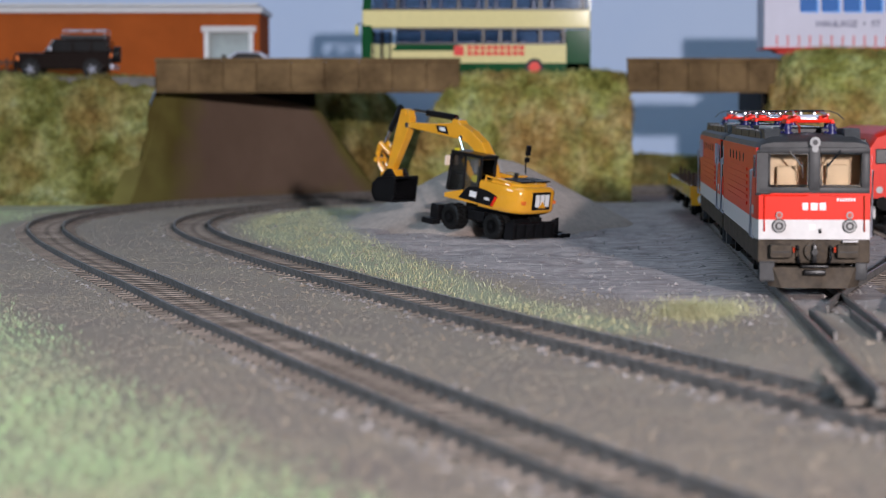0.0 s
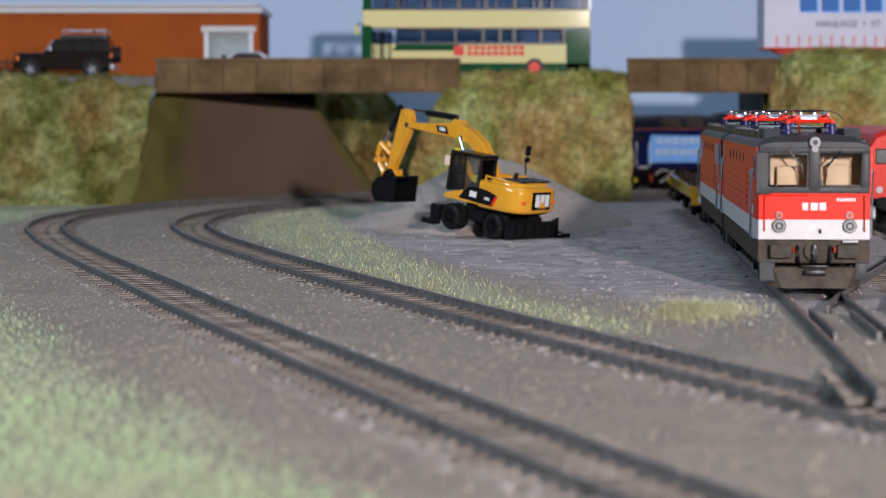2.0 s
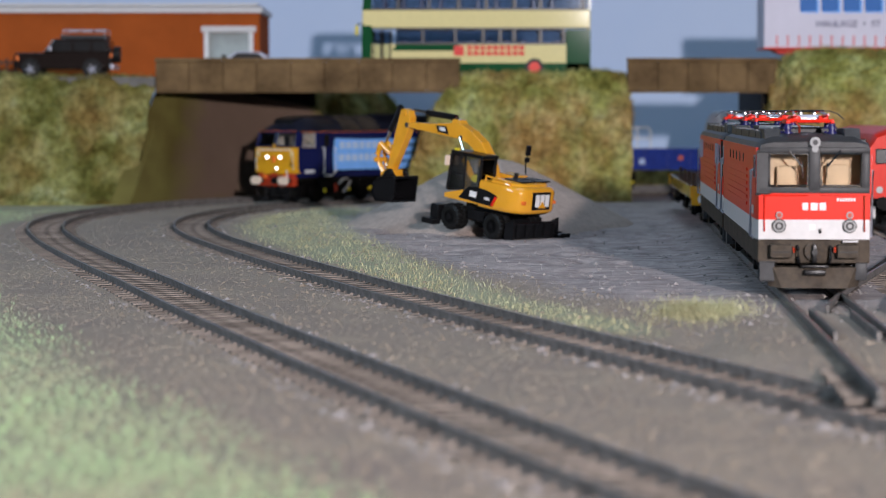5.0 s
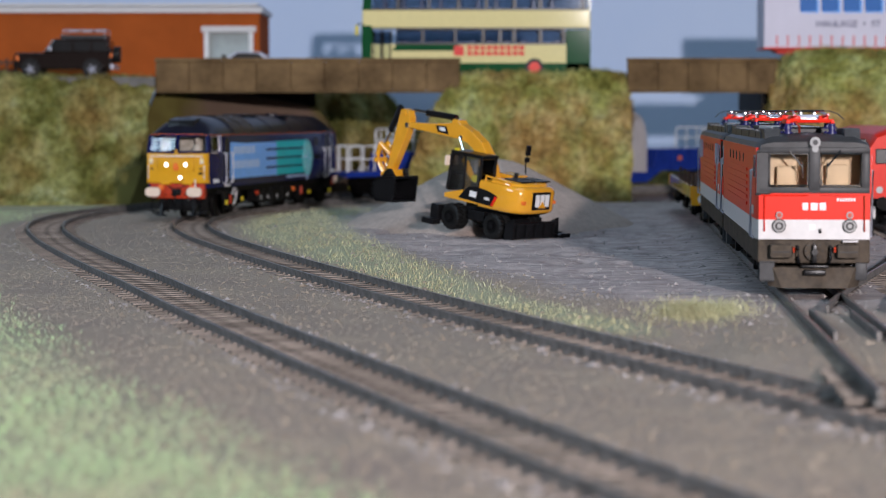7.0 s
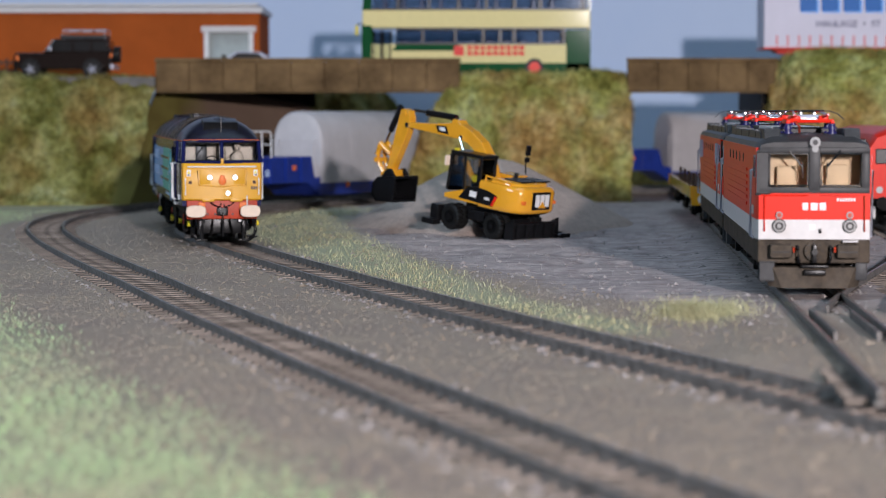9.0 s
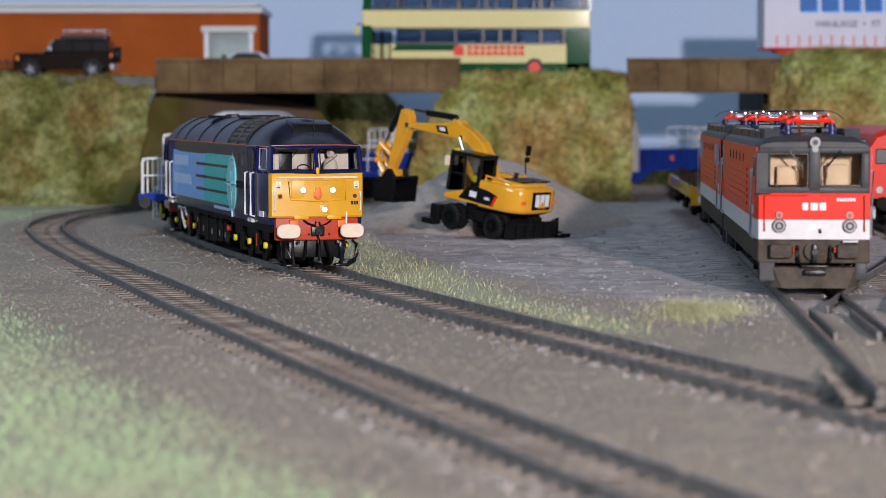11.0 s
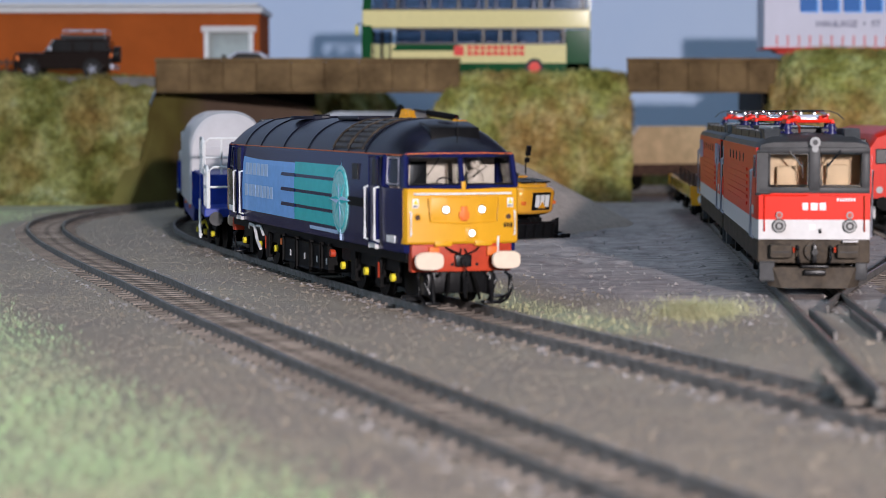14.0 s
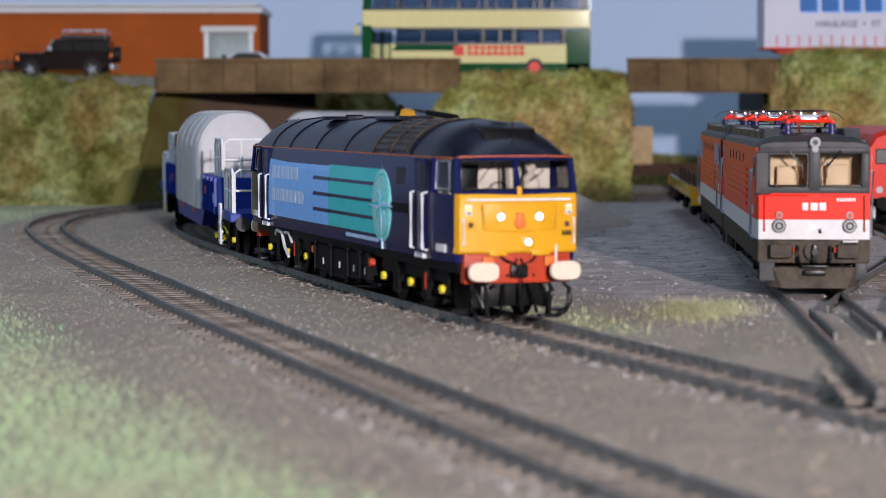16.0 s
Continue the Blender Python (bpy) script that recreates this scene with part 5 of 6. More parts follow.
    for x in (-45, -138):
        bogie(E, x, (-17, 17), 7.2, 12.8, 9.6, SATIN)
    return E


YA = math.degrees(math.atan(0.072))
ydir = Vector((0.072, 1, 0)).normalized()
e1 = electric()
fx, fy = 109.4, 648.0
e1.matrix_basis = pose(fx * MM, fy * MM, (RAIL + 3.0) * MM, 0, 0, -90 - YA)
e2p = Vector((fx, fy, 0)) + ydir * 195
e2 = copy_thing(e1, pose(e2p.x * MM, e2p.y * MM, (RAIL + 3.0) * MM, 0, 0, -90 - YA))


for s in (1, -1):
    for x in (-20, -29, -150, -160):
        part("shuttered_window", box(BM(), x - 3.4, x + 3.4, s * 16.9, s * 17.35, 33, 40.4, 0.3), SILVER, e2, "pale shuttered side window")


def flat_wagon():
    W = empty("flat_wagon", pose(0, 0, 0), "yellow-sided flat wagon with a rusty red deck", "wagon")
    part("deck", box(BM(), -210, 0, -14.5, 14.5, 14, 16.4, 0.3), REDBEAM, W, "rusty red deck")
    for k in range(12):
        part("deck_bolster", box(BM(), -204 + k * 17, -198 + k * 17, -14, 14, 16.4, 18.6, 0.4), RUST, W)
    for s in (1, -1):
        part("side_sill", box(BM(), -210, 0, s * 14.6, s * 16, 12.5, 18, 0.3), CATY, W, "yellow side sill")
        part("buffer", cyl(cyl(BM(), (0, s * 10, 12), (4, s * 10, 12), 1.4), (4, s * 10, 12), (5, s * 10, 12), 2.8), WHITE, W)
        for k in range(4):
            part("stake", cyl(BM(), (-20 - k * 38, s * 13.6, 16.3), (-20 - k * 38, s * 13.6, 24), 0.7, n=8), RUST, W)
    part("headstock", box(BM(), -1.5, 0.5, -15.8, 15.8, 9, 18, 0.3), CATY, W)
    for x in (-28, -182):
        bogie(W, x, (-10, 10), 6, 12.4, 10, SATIN)
    return W


fwp = Vector((fx, fy, 0)) + ydir * 391
fw = flat_wagon()
fw.matrix_basis = pose((fwp.x - 4.5) * MM, fwp.y * MM, (RAIL + 3.0) * MM, 0, 0, -90 - YA + 1.0)


def red_loco():
    """Plain red locomotive on the next track, its front end in view."""
    E = empty("red_locomotive", pose(0, 0, 0), "deep red model locomotive parked on the next track", "locomotive")
    secs = []
    for x, k, t in ((-170, 1, 1), (-10, 1, 1), (-3, 0.97, 0.9), (0, 0.92, 0.7)):
        secs.append([(x, 17 * k, 13), (x, 17 * k, 36), (x, 13.5 * k, 36 + 7 * t), (x, 6, 37 + 9 * t), (x, -6, 37 + 9 * t), (x, -13.5 * k, 36 + 7 * t), (x, -17 * k, 36), (x, -17 * k, 13)])
    part("body", loft(BM(), secs), REDP, E, smooth=True)
    part("frame_beam", box(BM(), -168, 0, -16, 16, 7, 13, 0.5), SATIN, E)
    for s in (1, -1):
        part("mirror", box(BM(), -6, -4.5, s * 17.2, s * 19, 31, 40, 0.4), BLACK, E)
        part("buffer", cyl(cyl(BM(), (0, s * 10, 11), (4, s * 10, 11), 1.5), (4, s * 10, 11), (5, s * 10, 11), 3), SATIN, E)
        part("step_plate", box(BM(), -5, 0, s * 13, s * 16.2, 4, 9, 0.3), GREYP, E)
        part("lamp", cyl(BM(), (-1, s * 11, 17), (0.9, s * 11, 17), 1.6), LAMPGLASS, E)
    part("windscreen", box(BM(), -1.5, 0.4, -13, 13, 29, 36, 0.4), BLACK, E)
    for x in (-40, -130):
        bogie(E, x, (-15, 15), 6.6, 12.8, 9, SATIN)
    return E


rl = red_loco()
bx, by, ba = branch_line(520)
rl.matrix_basis = pose(bx * MM, by * MM, (RAIL + 3.05) * MM, 0, 0, math.degrees(ba) - 90)


# ---- excavator and its heap ----
def excavator():
    X = empty("wheeled_excavator", pose(0, 0, 0), "yellow and black model wheeled excavator with raised boom", "excavator")
    ch = part("chassis", box(box(BM(), -18, 17, -6, 6, 5, 9.5, 0.6), -9, 9, -8, 8, 8, 12.4, 0.8), BLACK, X)
    for wx in (-13, 13):
        part("axle", cyl(BM(), (wx, -12, 6.1), (wx, 12, 6.1), 1.2), BLACK, ch)
        for s in (1, -1):
            for y in (8.2, 12.2):
                secs = []
                for j, (yy, rr) in enumerate(((-1.8, 3.0), (-1.9, 4.6), (-1.5, 5.8), (-0.5, 6.1), (0.5, 6.1), (1.5, 5.8), (1.9, 4.6), (1.8, 3.0))):
                    secs.append([(wx + rr * (0.93 if (k // 2) % 2 and 2 <= j <= 5 else 1) * math.cos(k * math.pi / 36), s * y + yy, 6.1 + rr * (0.93 if (k // 2) % 2 and 2 <= j <= 5 else 1) * math.sin(k * math.pi / 36)) for k in range(72)])
                bm = loft(BM(), secs)
                w = part("tyre", bm, RUBBER, X)
                part("rim", cyl(cyl(BM(), (wx, s * (y - 1.75), 6.1), (wx, s * (y + 1.8), 6.1), 3.2, n=20), (wx, s * y, 6.1), (wx, s * (y + 2.3), 6.1), 1.3, n=12), BLACK, w)
    # dozer blade behind, outriggers in front
    part("dozer_blade", prism(BM(), [(-26, 2.4), (-24.8, 2.4), (-24, 5.4), (-25.0, 9.2), (-26.4, 9.2), (-25.8, 5.6)], -15, 15, bevel=0.3), BLACK, X)
    for y in (-14.6, 14.6):
        part("blade_end", prism(BM(), [(-27.2, 1.8), (-22, 1.8), (-22, 9), (-26.5, 11.6)], y - 0.6, y + 0.6, bevel=0.2), BLACK, X)
    for y in (-12, -6, 0, 6, 12):
        part("blade_rib", box(BM(), -27.0, -26.0, y - 0.5, y + 0.5, 3.0, 9.0, 0.2), BLACK, X)
    part("blade_lip", tube(BM(), [(-26.0, -15, 9.3), (-26.0, 15, 9.3)], 0.7, 8), BLACK, X)
    part("blade_arm", box(box(BM(), -25, -15, -8, -5, 5, 8, 0.4), -25, -15, 5, 8, 5, 8, 0.4), BLACK, X)
    for s in (1, -1):
        part("outrigger", box(BM(), 19, 24, s * 9, s * 15.5, 3.2, 10.5, 0.8), BLACK, X)
        part("outrigger_foot", box(BM(), -30 if s < 0 else 18, -25 if s < 0 else 25, s * 14, s * 19.5, 1.6, 4.2, 0.5), BLACK, X)
        part("step_box", box(BM(), -5, 5, s * 7, s * 11, 6.5, 11, 0.6), BLACK, X)
    part("slew_ring", cyl(BM(), (0, 0, 12), (0, 0, 14.4), 8.5, n=28), BLACK, X)
    # upper deck and rounded counterweight
    plan = [(16, -13.6), (16, 2.6), (-3.4, 2.6), (-3.4, 14.2), (-16, 14.2)] + [(-16 - 12.0 * math.sin(a), 14.2 * math.cos(a) ** 0.45) for a in [k * math.pi / 16 for k in range(1, 8)]] + [(-28.1, 0)]
    plan = plan + [(x, -y) for x, y in plan[::-1][1:-5]] + [(-16, -14.2)]
    secs = [[(x * k, y * k, z) for x, y in plan] for z, k in ((13.6, 0.95), (14.5, 0.99), (15.4, 1.0), (22.6, 1.0), (24.2, 0.985), (25.0, 0.95), (25.3, 0.9))]
    up = part("upper_body", loft(BM(), secs), CATY, X, "glossy yellow upper body", smooth=True)
    secs = [[(min(-9, x * k), y * k, z) for x, y in plan] for z, k in ((25.0, 0.88), (26.3, 0.86), (26.8, 0.8))]
    part("engine_hood", loft(BM(), secs), CATY, X, smooth=True)
    for gx, gy in ((-20, -7), (-20, 3), (-14, -7), (-14, 3)):
        part("hood_grille", box(BM(), gx - 2.6, gx + 2.6, gy - 4.4, gy + 4.4, 26.6, 27.3, 0.3), BLACK, X)
    part("deck_cover", box(BM(), -8, 3, -13, -3, 25, 27.4, 1.0), CATY, X)
    part("deck_rail", tube(BM(), [(-6, 13.0, 25), (-6, 13.0, 27.6), (-14, 13.2, 27.2), (-20, 12.2, 26.6), (-20, 12.2, 25)], 0.5, 6), CATY, X)
    part("exhaust_stub", cyl(BM(), (-11, -1, 26), (-11, -1, 29.4), 1.0), BLACK, X)
    part("lower_skirt", loft(BM(), [[(x * k, y * k, z) for x, y in plan] for z, k in ((12.8, 0.9), (13.7, 0.94))]), BLACK, X)
    plate = part("rear_plate", box(BM(), -28.6, -27.6, -5.6, 5.6, 15.6, 23.4, 0.2), BLACK, X, "black plate with pale emblem shapes")
    for k in range(3):
        part("emblem_bar", box(BM(), -28.9, -28.5, -4.5 + k * 3.15, -2.0 + k * 3.15, 17.0, 22.4, 0.1), WHITE, plate)
    bm = BM()
    loft(bm, [[(-29.1, 2.2, 16.6), (-29.1, -2.2, 16.6), (-29.1, 0, 19.4)], [(-28.7, 2.2, 16.6), (-28.7, -2.2, 16.6), (-28.7, 0, 19.4)]])
    part("emblem_wedge", bm, CATY, plate)
    for s in (1, -1):
        q = [(8.4, 15.6), (-12.5, 14.8), (-15, 19.6), (-10, 21.2), (-3, 22), (2, 21.6), (5, 19.6), (7.5, 16.6)] if s > 0 else [(12, 17), (-12.5, 17), (-15, 21), (12, 23)]
        part("side_panel", prism(BM(), q, s * 13.7, s * 14.45), BLACK, X, "black side panel")
        part("side_emblem", box(BM(), -2.5, 1.5, s * 14.4, s * 14.7, 17.2, 19.8), WHITE, X)
        part("model_bar", box(BM(), -10.5, -7.5, s * 14.4, s * 14.7, 17.2, 18.4), GREYP, X)
        part("red_flash", prism(BM(), [(-14.9, 19.2), (-13.7, 19.6), (-11.6, 15.2), (-12.7, 15.0)], s * 14.4, s * 14.7), REDP, X)
        part("tail_lamp", box(BM(), -27.3, -26.2, s * 9.9 - 1.1, s * 9.9 + 1.1, 17.8, 19.4, 0.2), ORANGE, X)
    # cab at the left front
    cy0, cy1 = 3.2, 13.4
    cabp = part("cab", prism(BM(), [(-3, 14.2), (17.6, 14.2), (17.6, 16.4), (8, 19.0), (-3, 20.5)], cy0, cy1 + 0.6, bevel=0.4), CATY, X, "black-framed cab on a yellow base")
    part("cab_back", box(BM(), -3, -2, cy0, cy1, 18, 24, 0.3), BLACK, cabp)
    part("back_window", box(BM(), -2.6, -2.4, cy0 + 0.6, cy1 - 0.6, 24.2, 34), CLEAR, cabp).visible_shadow = False
    part("cab_roof", box(BM(), -3.4, 16.4, cy0 - 0.3, cy1 + 0.3, 34.2, 36.0, 0.7), BLACK, cabp, "black cab roof")
    for x, y in ((17.0, cy0 + 0.4), (17.0, cy1 - 0.2), (7, cy1 - 0.1), (-2.4, cy1 - 0.4), (-2.4, cy0 + 0.4), (7, cy0 + 0.3)):
        part("cab_pillar", tube(BM(), [(x, y, 18), (x - (1.2 if x > 10 else 0), y, 34.6)], 0.6, 6), BLACK, cabp)
    for q in ((7.4, 16.4, cy1 - 0.35, cy1 - 0.2), (-2, 6.6, cy1 - 0.35, cy1 - 0.2), (-2, 15, cy0 + 0.2, cy0 + 0.35)):
        part("cab_window", box(BM(), q[0], q[1], q[2], q[3], 18.5, 34), CLEAR, cabp).visible_shadow = False
    part("windscreen", loft(BM(), [[(17.0, cy0 + 0.6, 17.4), (17.0, cy1 - 0.6, 17.4), (15.8, cy1 - 0.6, 34.4), (15.8, cy0 + 0.6, 34.4)], [(16.8, cy0 + 0.6, 17.4), (16.8, cy1 - 0.6, 17.4), (15.6, cy1 - 0.6, 34.4), (15.6, cy0 + 0.6, 34.4)]]), TINT, cabp).visible_shadow = False
    part("door_bar", tube(BM(), [(7, cy1, 26), (15.2, cy1, 26)], 0.4, 6), BLACK, cabp)
    part("seat", box(box(BM(), 0, 5, 5, 11, 18.5, 23, 0.6), 0, 1.6, 5, 11, 22, 31, 0.6), BLACK, cabp)
    part("seat_cover", box(BM(), 2, 6, 6, 10, 23, 26, 0.8), YDOT, cabp)
    part("mirror", box(BM(), 15.5, 16.6, cy1 + 1, cy1 + 3.6, 29, 33.5, 0.4), BEIGE, X)
    part("mirror_arm", tube(BM(), [(15, cy1 - 0.4, 34.5), (16, cy1 + 2.2, 33)], 0.3), BLACK, X)
    part("rear_mirror", box(box(BM(), -8.4, -7.2, -12.4, -9.8, 36.5, 41.0, 0.3), -8.4, -7.2, -12, -9.6, 33.4, 35.6, 0.3), BLACK, X)
    part("mirror_stalk", tube(BM(), [(-8, -10.6, 28), (-7, -11, 33), (-7.8, -11, 37)], 0.35), BLACK, X)
    part("roof_beacon", box(BM(), 13, 15, 11, 13, 35.9, 36.9, 0.3), YDOT, cabp)

    # boom, stick and rams in the x, z plane
    def arm(nm, top, bot, y0, y1, m_=CATY, label=""):
        return part(nm, prism(BM(), list(top) + list(bot)[::-1], y0, y1, bevel=0.5), m_, X, label)
    boom = arm("boom", [(-2.5, 27), (-2, 33), (0.5, 41), (4.5, 47.5), (11, 52.5), (20, 56), (22, 58), (26.5, 58.6), (28, 56.6), (45, 56.3), (66, 56.8)], [(4.5, 26), (4.8, 33), (6.5, 39.5), (9.8, 44), (14, 46.6), (20, 48.6), (22.5, 48.9), (26.5, 49.2), (28, 49.5), (45, 51.6), (66, 54.2)], -3.0, 2.4, label="curved glossy yellow boom")
    for s in (-3.3, 2.5):
        lab = part("boom_badge", prism(BM(), [(30, 51), (39, 52.2), (41, 55.4), (32, 55)], s, s + 0.2), BLACK, boom)
        part("badge_bar", prism(BM(), [(32.5, 52.4), (37.5, 53), (38, 54.6), (33, 54.2)], s - 0.1 if s < 0 else s + 0.15, s if s < 0 else s + 0.3), WHITE, lab)
    part("boom_pin", cyl(BM(), (19, -3.6, 49.5), (19, 3.2, 49.5), 1.3), CHROME, boom)
    part("boom_pin", cyl(BM(), (66, -3.6, 55.5), (66, 3.2, 55.5), 1.3), CHROME, boom)
    part("boom_ram", tube(BM(), [(8, 4.2, 27), (19, 3.6, 49.5)], 0.55, 8), CHROME, X)
    part("boom_ram_sleeve", tube(BM(), [(8, 4.2, 27), (13.5, 3.9, 38.5)], 1.5, 10), CATY, X)
    stick = arm("stick", [(66.5, 62.4), (70, 63.6), (73, 63), (74.6, 60), (83.5, 40), (86.5, 31.5)], [(64.8, 59), (65.6, 56), (67.5, 52), (70, 48), (80.5, 33), (82.0, 30)], -2.4, 1.8, label="yellow dipper stick")
    part("stick_ram", tube(BM(), [(27, -0.3, 59), (64, -0.3, 62.8)], 0.8, 8), CHROME, X)
    part("stick_ram_sleeve", tube(BM(), [(27, -0.3, 59), (52, -0.3, 61.5)], 1.6, 10), BLACK, X)
    part("stick_pin", cyl(cyl(BM(), (69.5, -3, 61.2), (69.5, 2.4, 61.2), 1.2), (84, -3, 32), (84, 2.4, 32), 1.6), CATY, stick)
    part("bucket_ram", tube(BM(), [(75.5, -0.3, 60), (91, -0.3, 42)], 0.8, 8), CHROME, X)
    part("bucket_ram_sleeve", tube(BM(), [(75.5, -0.3, 60), (85, -0.3, 49)], 1.6, 10), BLACK, X)
    for y in (-2.6, 1.8):
        part("bucket_link", tube(tube(BM(), [(91, y, 43), (82.5, y, 38)], 1.3, 8), [(91, y, 43), (94, y, 38), (92.5, y, 33), (88, y, 27)], 1.5, 8), CATY, X)
    for x, z in ((91, 43), (94, 37), (88, 28.5)):
        part("link_pin", cyl(cyl(BM(), (x, -4.2, z), (x, 3.4, z), 1.5), (x, -4.6, z), (x, 3.8, z), 0.8), CATY, X)
    part("quick_hitch", box(BM(), 78, 90, -3.4, 2.8, 24.5, 29.5, 1.0), CATY, X)
    by0, by1 = -7.8, 7.8
    part("bucket", prism(BM(), [(70, 24), (71, 25.6), (86, 25.2), (91, 22), (92, 17.5), (89, 13.4), (73, 13.0), (72.4, 14.0), (87.5, 15), (90, 18), (89, 21.4), (85, 23.6)], by0, by1, bevel=0.25), BLACK, X, "wide black ditching bucket")
    for y in (by0, by1 - 0.8):
        part("bucket_side", prism(BM(), [(70.5, 24), (71, 25.4), (86, 25), (91, 22), (92, 17.5), (89, 13.6), (73, 13.2)], y, y + 0.8, bevel=0.15), BLACK, X)
    for y in (-5, 4):
        part("bucket_lug", prism(BM(), [(74, 24.8), (78, 30), (81, 30), (87, 24.8)], y, y + 1.2, bevel=0.2), BLACK, X)
    reach = ("boom", "boom_badge", "badge_bar", "boom_pin", "boom_ram", "stick", "stick_ram", "stick_ram_sleeve", "stick_pin", "bucket_ram", "bucket_ram_sleeve", "bucket_link", "link_pin", "quick_hitch", "bucket", "bucket_side", "bucket_lug")
    for o in X.children_recursive:
        if o.name.split(".")[0] in reach[:9]:
            for v in o.data.vertices:
                if v.co.z > 0.026:
                    v.co.z = 0.026 + (v.co.z - 0.026) * 0.935
        if o.name.split(".")[0] in reach:
            for v in o.data.vertices:
                if v.co.x > 0.01:
                    v.co.x = 0.01 + (v.co.x - 0.01) * 0.73
                    v.co.z += 0.002 * min(1.0, max(0.0, (v.co.x - 0.03) / 0.02)) if o.name.startswith(("bucket", "quick")) else 0
    # the arm sits a little forward, and lower towards its elbow
    for o in X.children_recursive:
        if o.name.split(".")[0] in (*reach, "boom_ram_sleeve"):
            for v in o.data.vertices:
                v.co += Vector((0.0025, 0.0024, -0.0026 * min(1.0, max(0.0, (v.co.z - 0.026) / 0.012))))
    # the machine stands nose-up on the heap's skirt: swing the arm down by as much
    swing = pose(21.2 * MM, 989.2 * MM, 6.0 * MM, 0, -8, 136).inverted() @ pose(25.5 * MM, 985 * MM, 3.7 * MM, 0, 0, 136)
    for o in X.children_recursive:
        if o.name.split(".")[0] in (*reach, "boom_ram_sleeve"):
            o.data.transform(swing)
    return X


ex = excavator()
ex.matrix_basis = pose(21.2 * MM, 989.2 * MM, 6.0 * MM, 0, -8, 90 + 46)


def heap():
    bm = BM()
    n, rings = 72, 26
    rows = []
    for j in range(rings + 1):
        u = j / rings
        row = []
        for k in range(n):
            a = k * 2 * math.pi / n
            rx, ry = 70 * (1 + 0.06 * math.sin(2 * a + 1)), 84 + 32 * max(0.0, -math.sin(a)) ** 2
            x, y = rx * u * math.cos(a), ry * u * math.sin(a)
            h = 37 * max(0.0, 1 - u ** 1.05) * (1 - 0.08 * math.exp(-(u / 0.12) ** 2))
            h += 1.3 * noise.noise((x * 0.06, y * 0.06, 2)) * (1 - u) + 0.4 * noise.noise((x * 0.4, y * 0.4, 2)) * (1 if u < 0.97 else 0)
            row.append((x, y, h - (1.2 if u > 0.97 else 0)))
        rows.append(row)
    loft(bm, rows[::-1], caps=False)
    bm.faces.new([v for v in bm.verts][:n])
    ob = part("gravel_mound", bm, SAND, smooth=True)
    ob.matrix_basis = pose(24 * MM, 1108 * MM, 4.2 * MM)
    return tagged(ob, "grey-brown heap of fine gravel behind the excavator", "gravel heap")


heap()


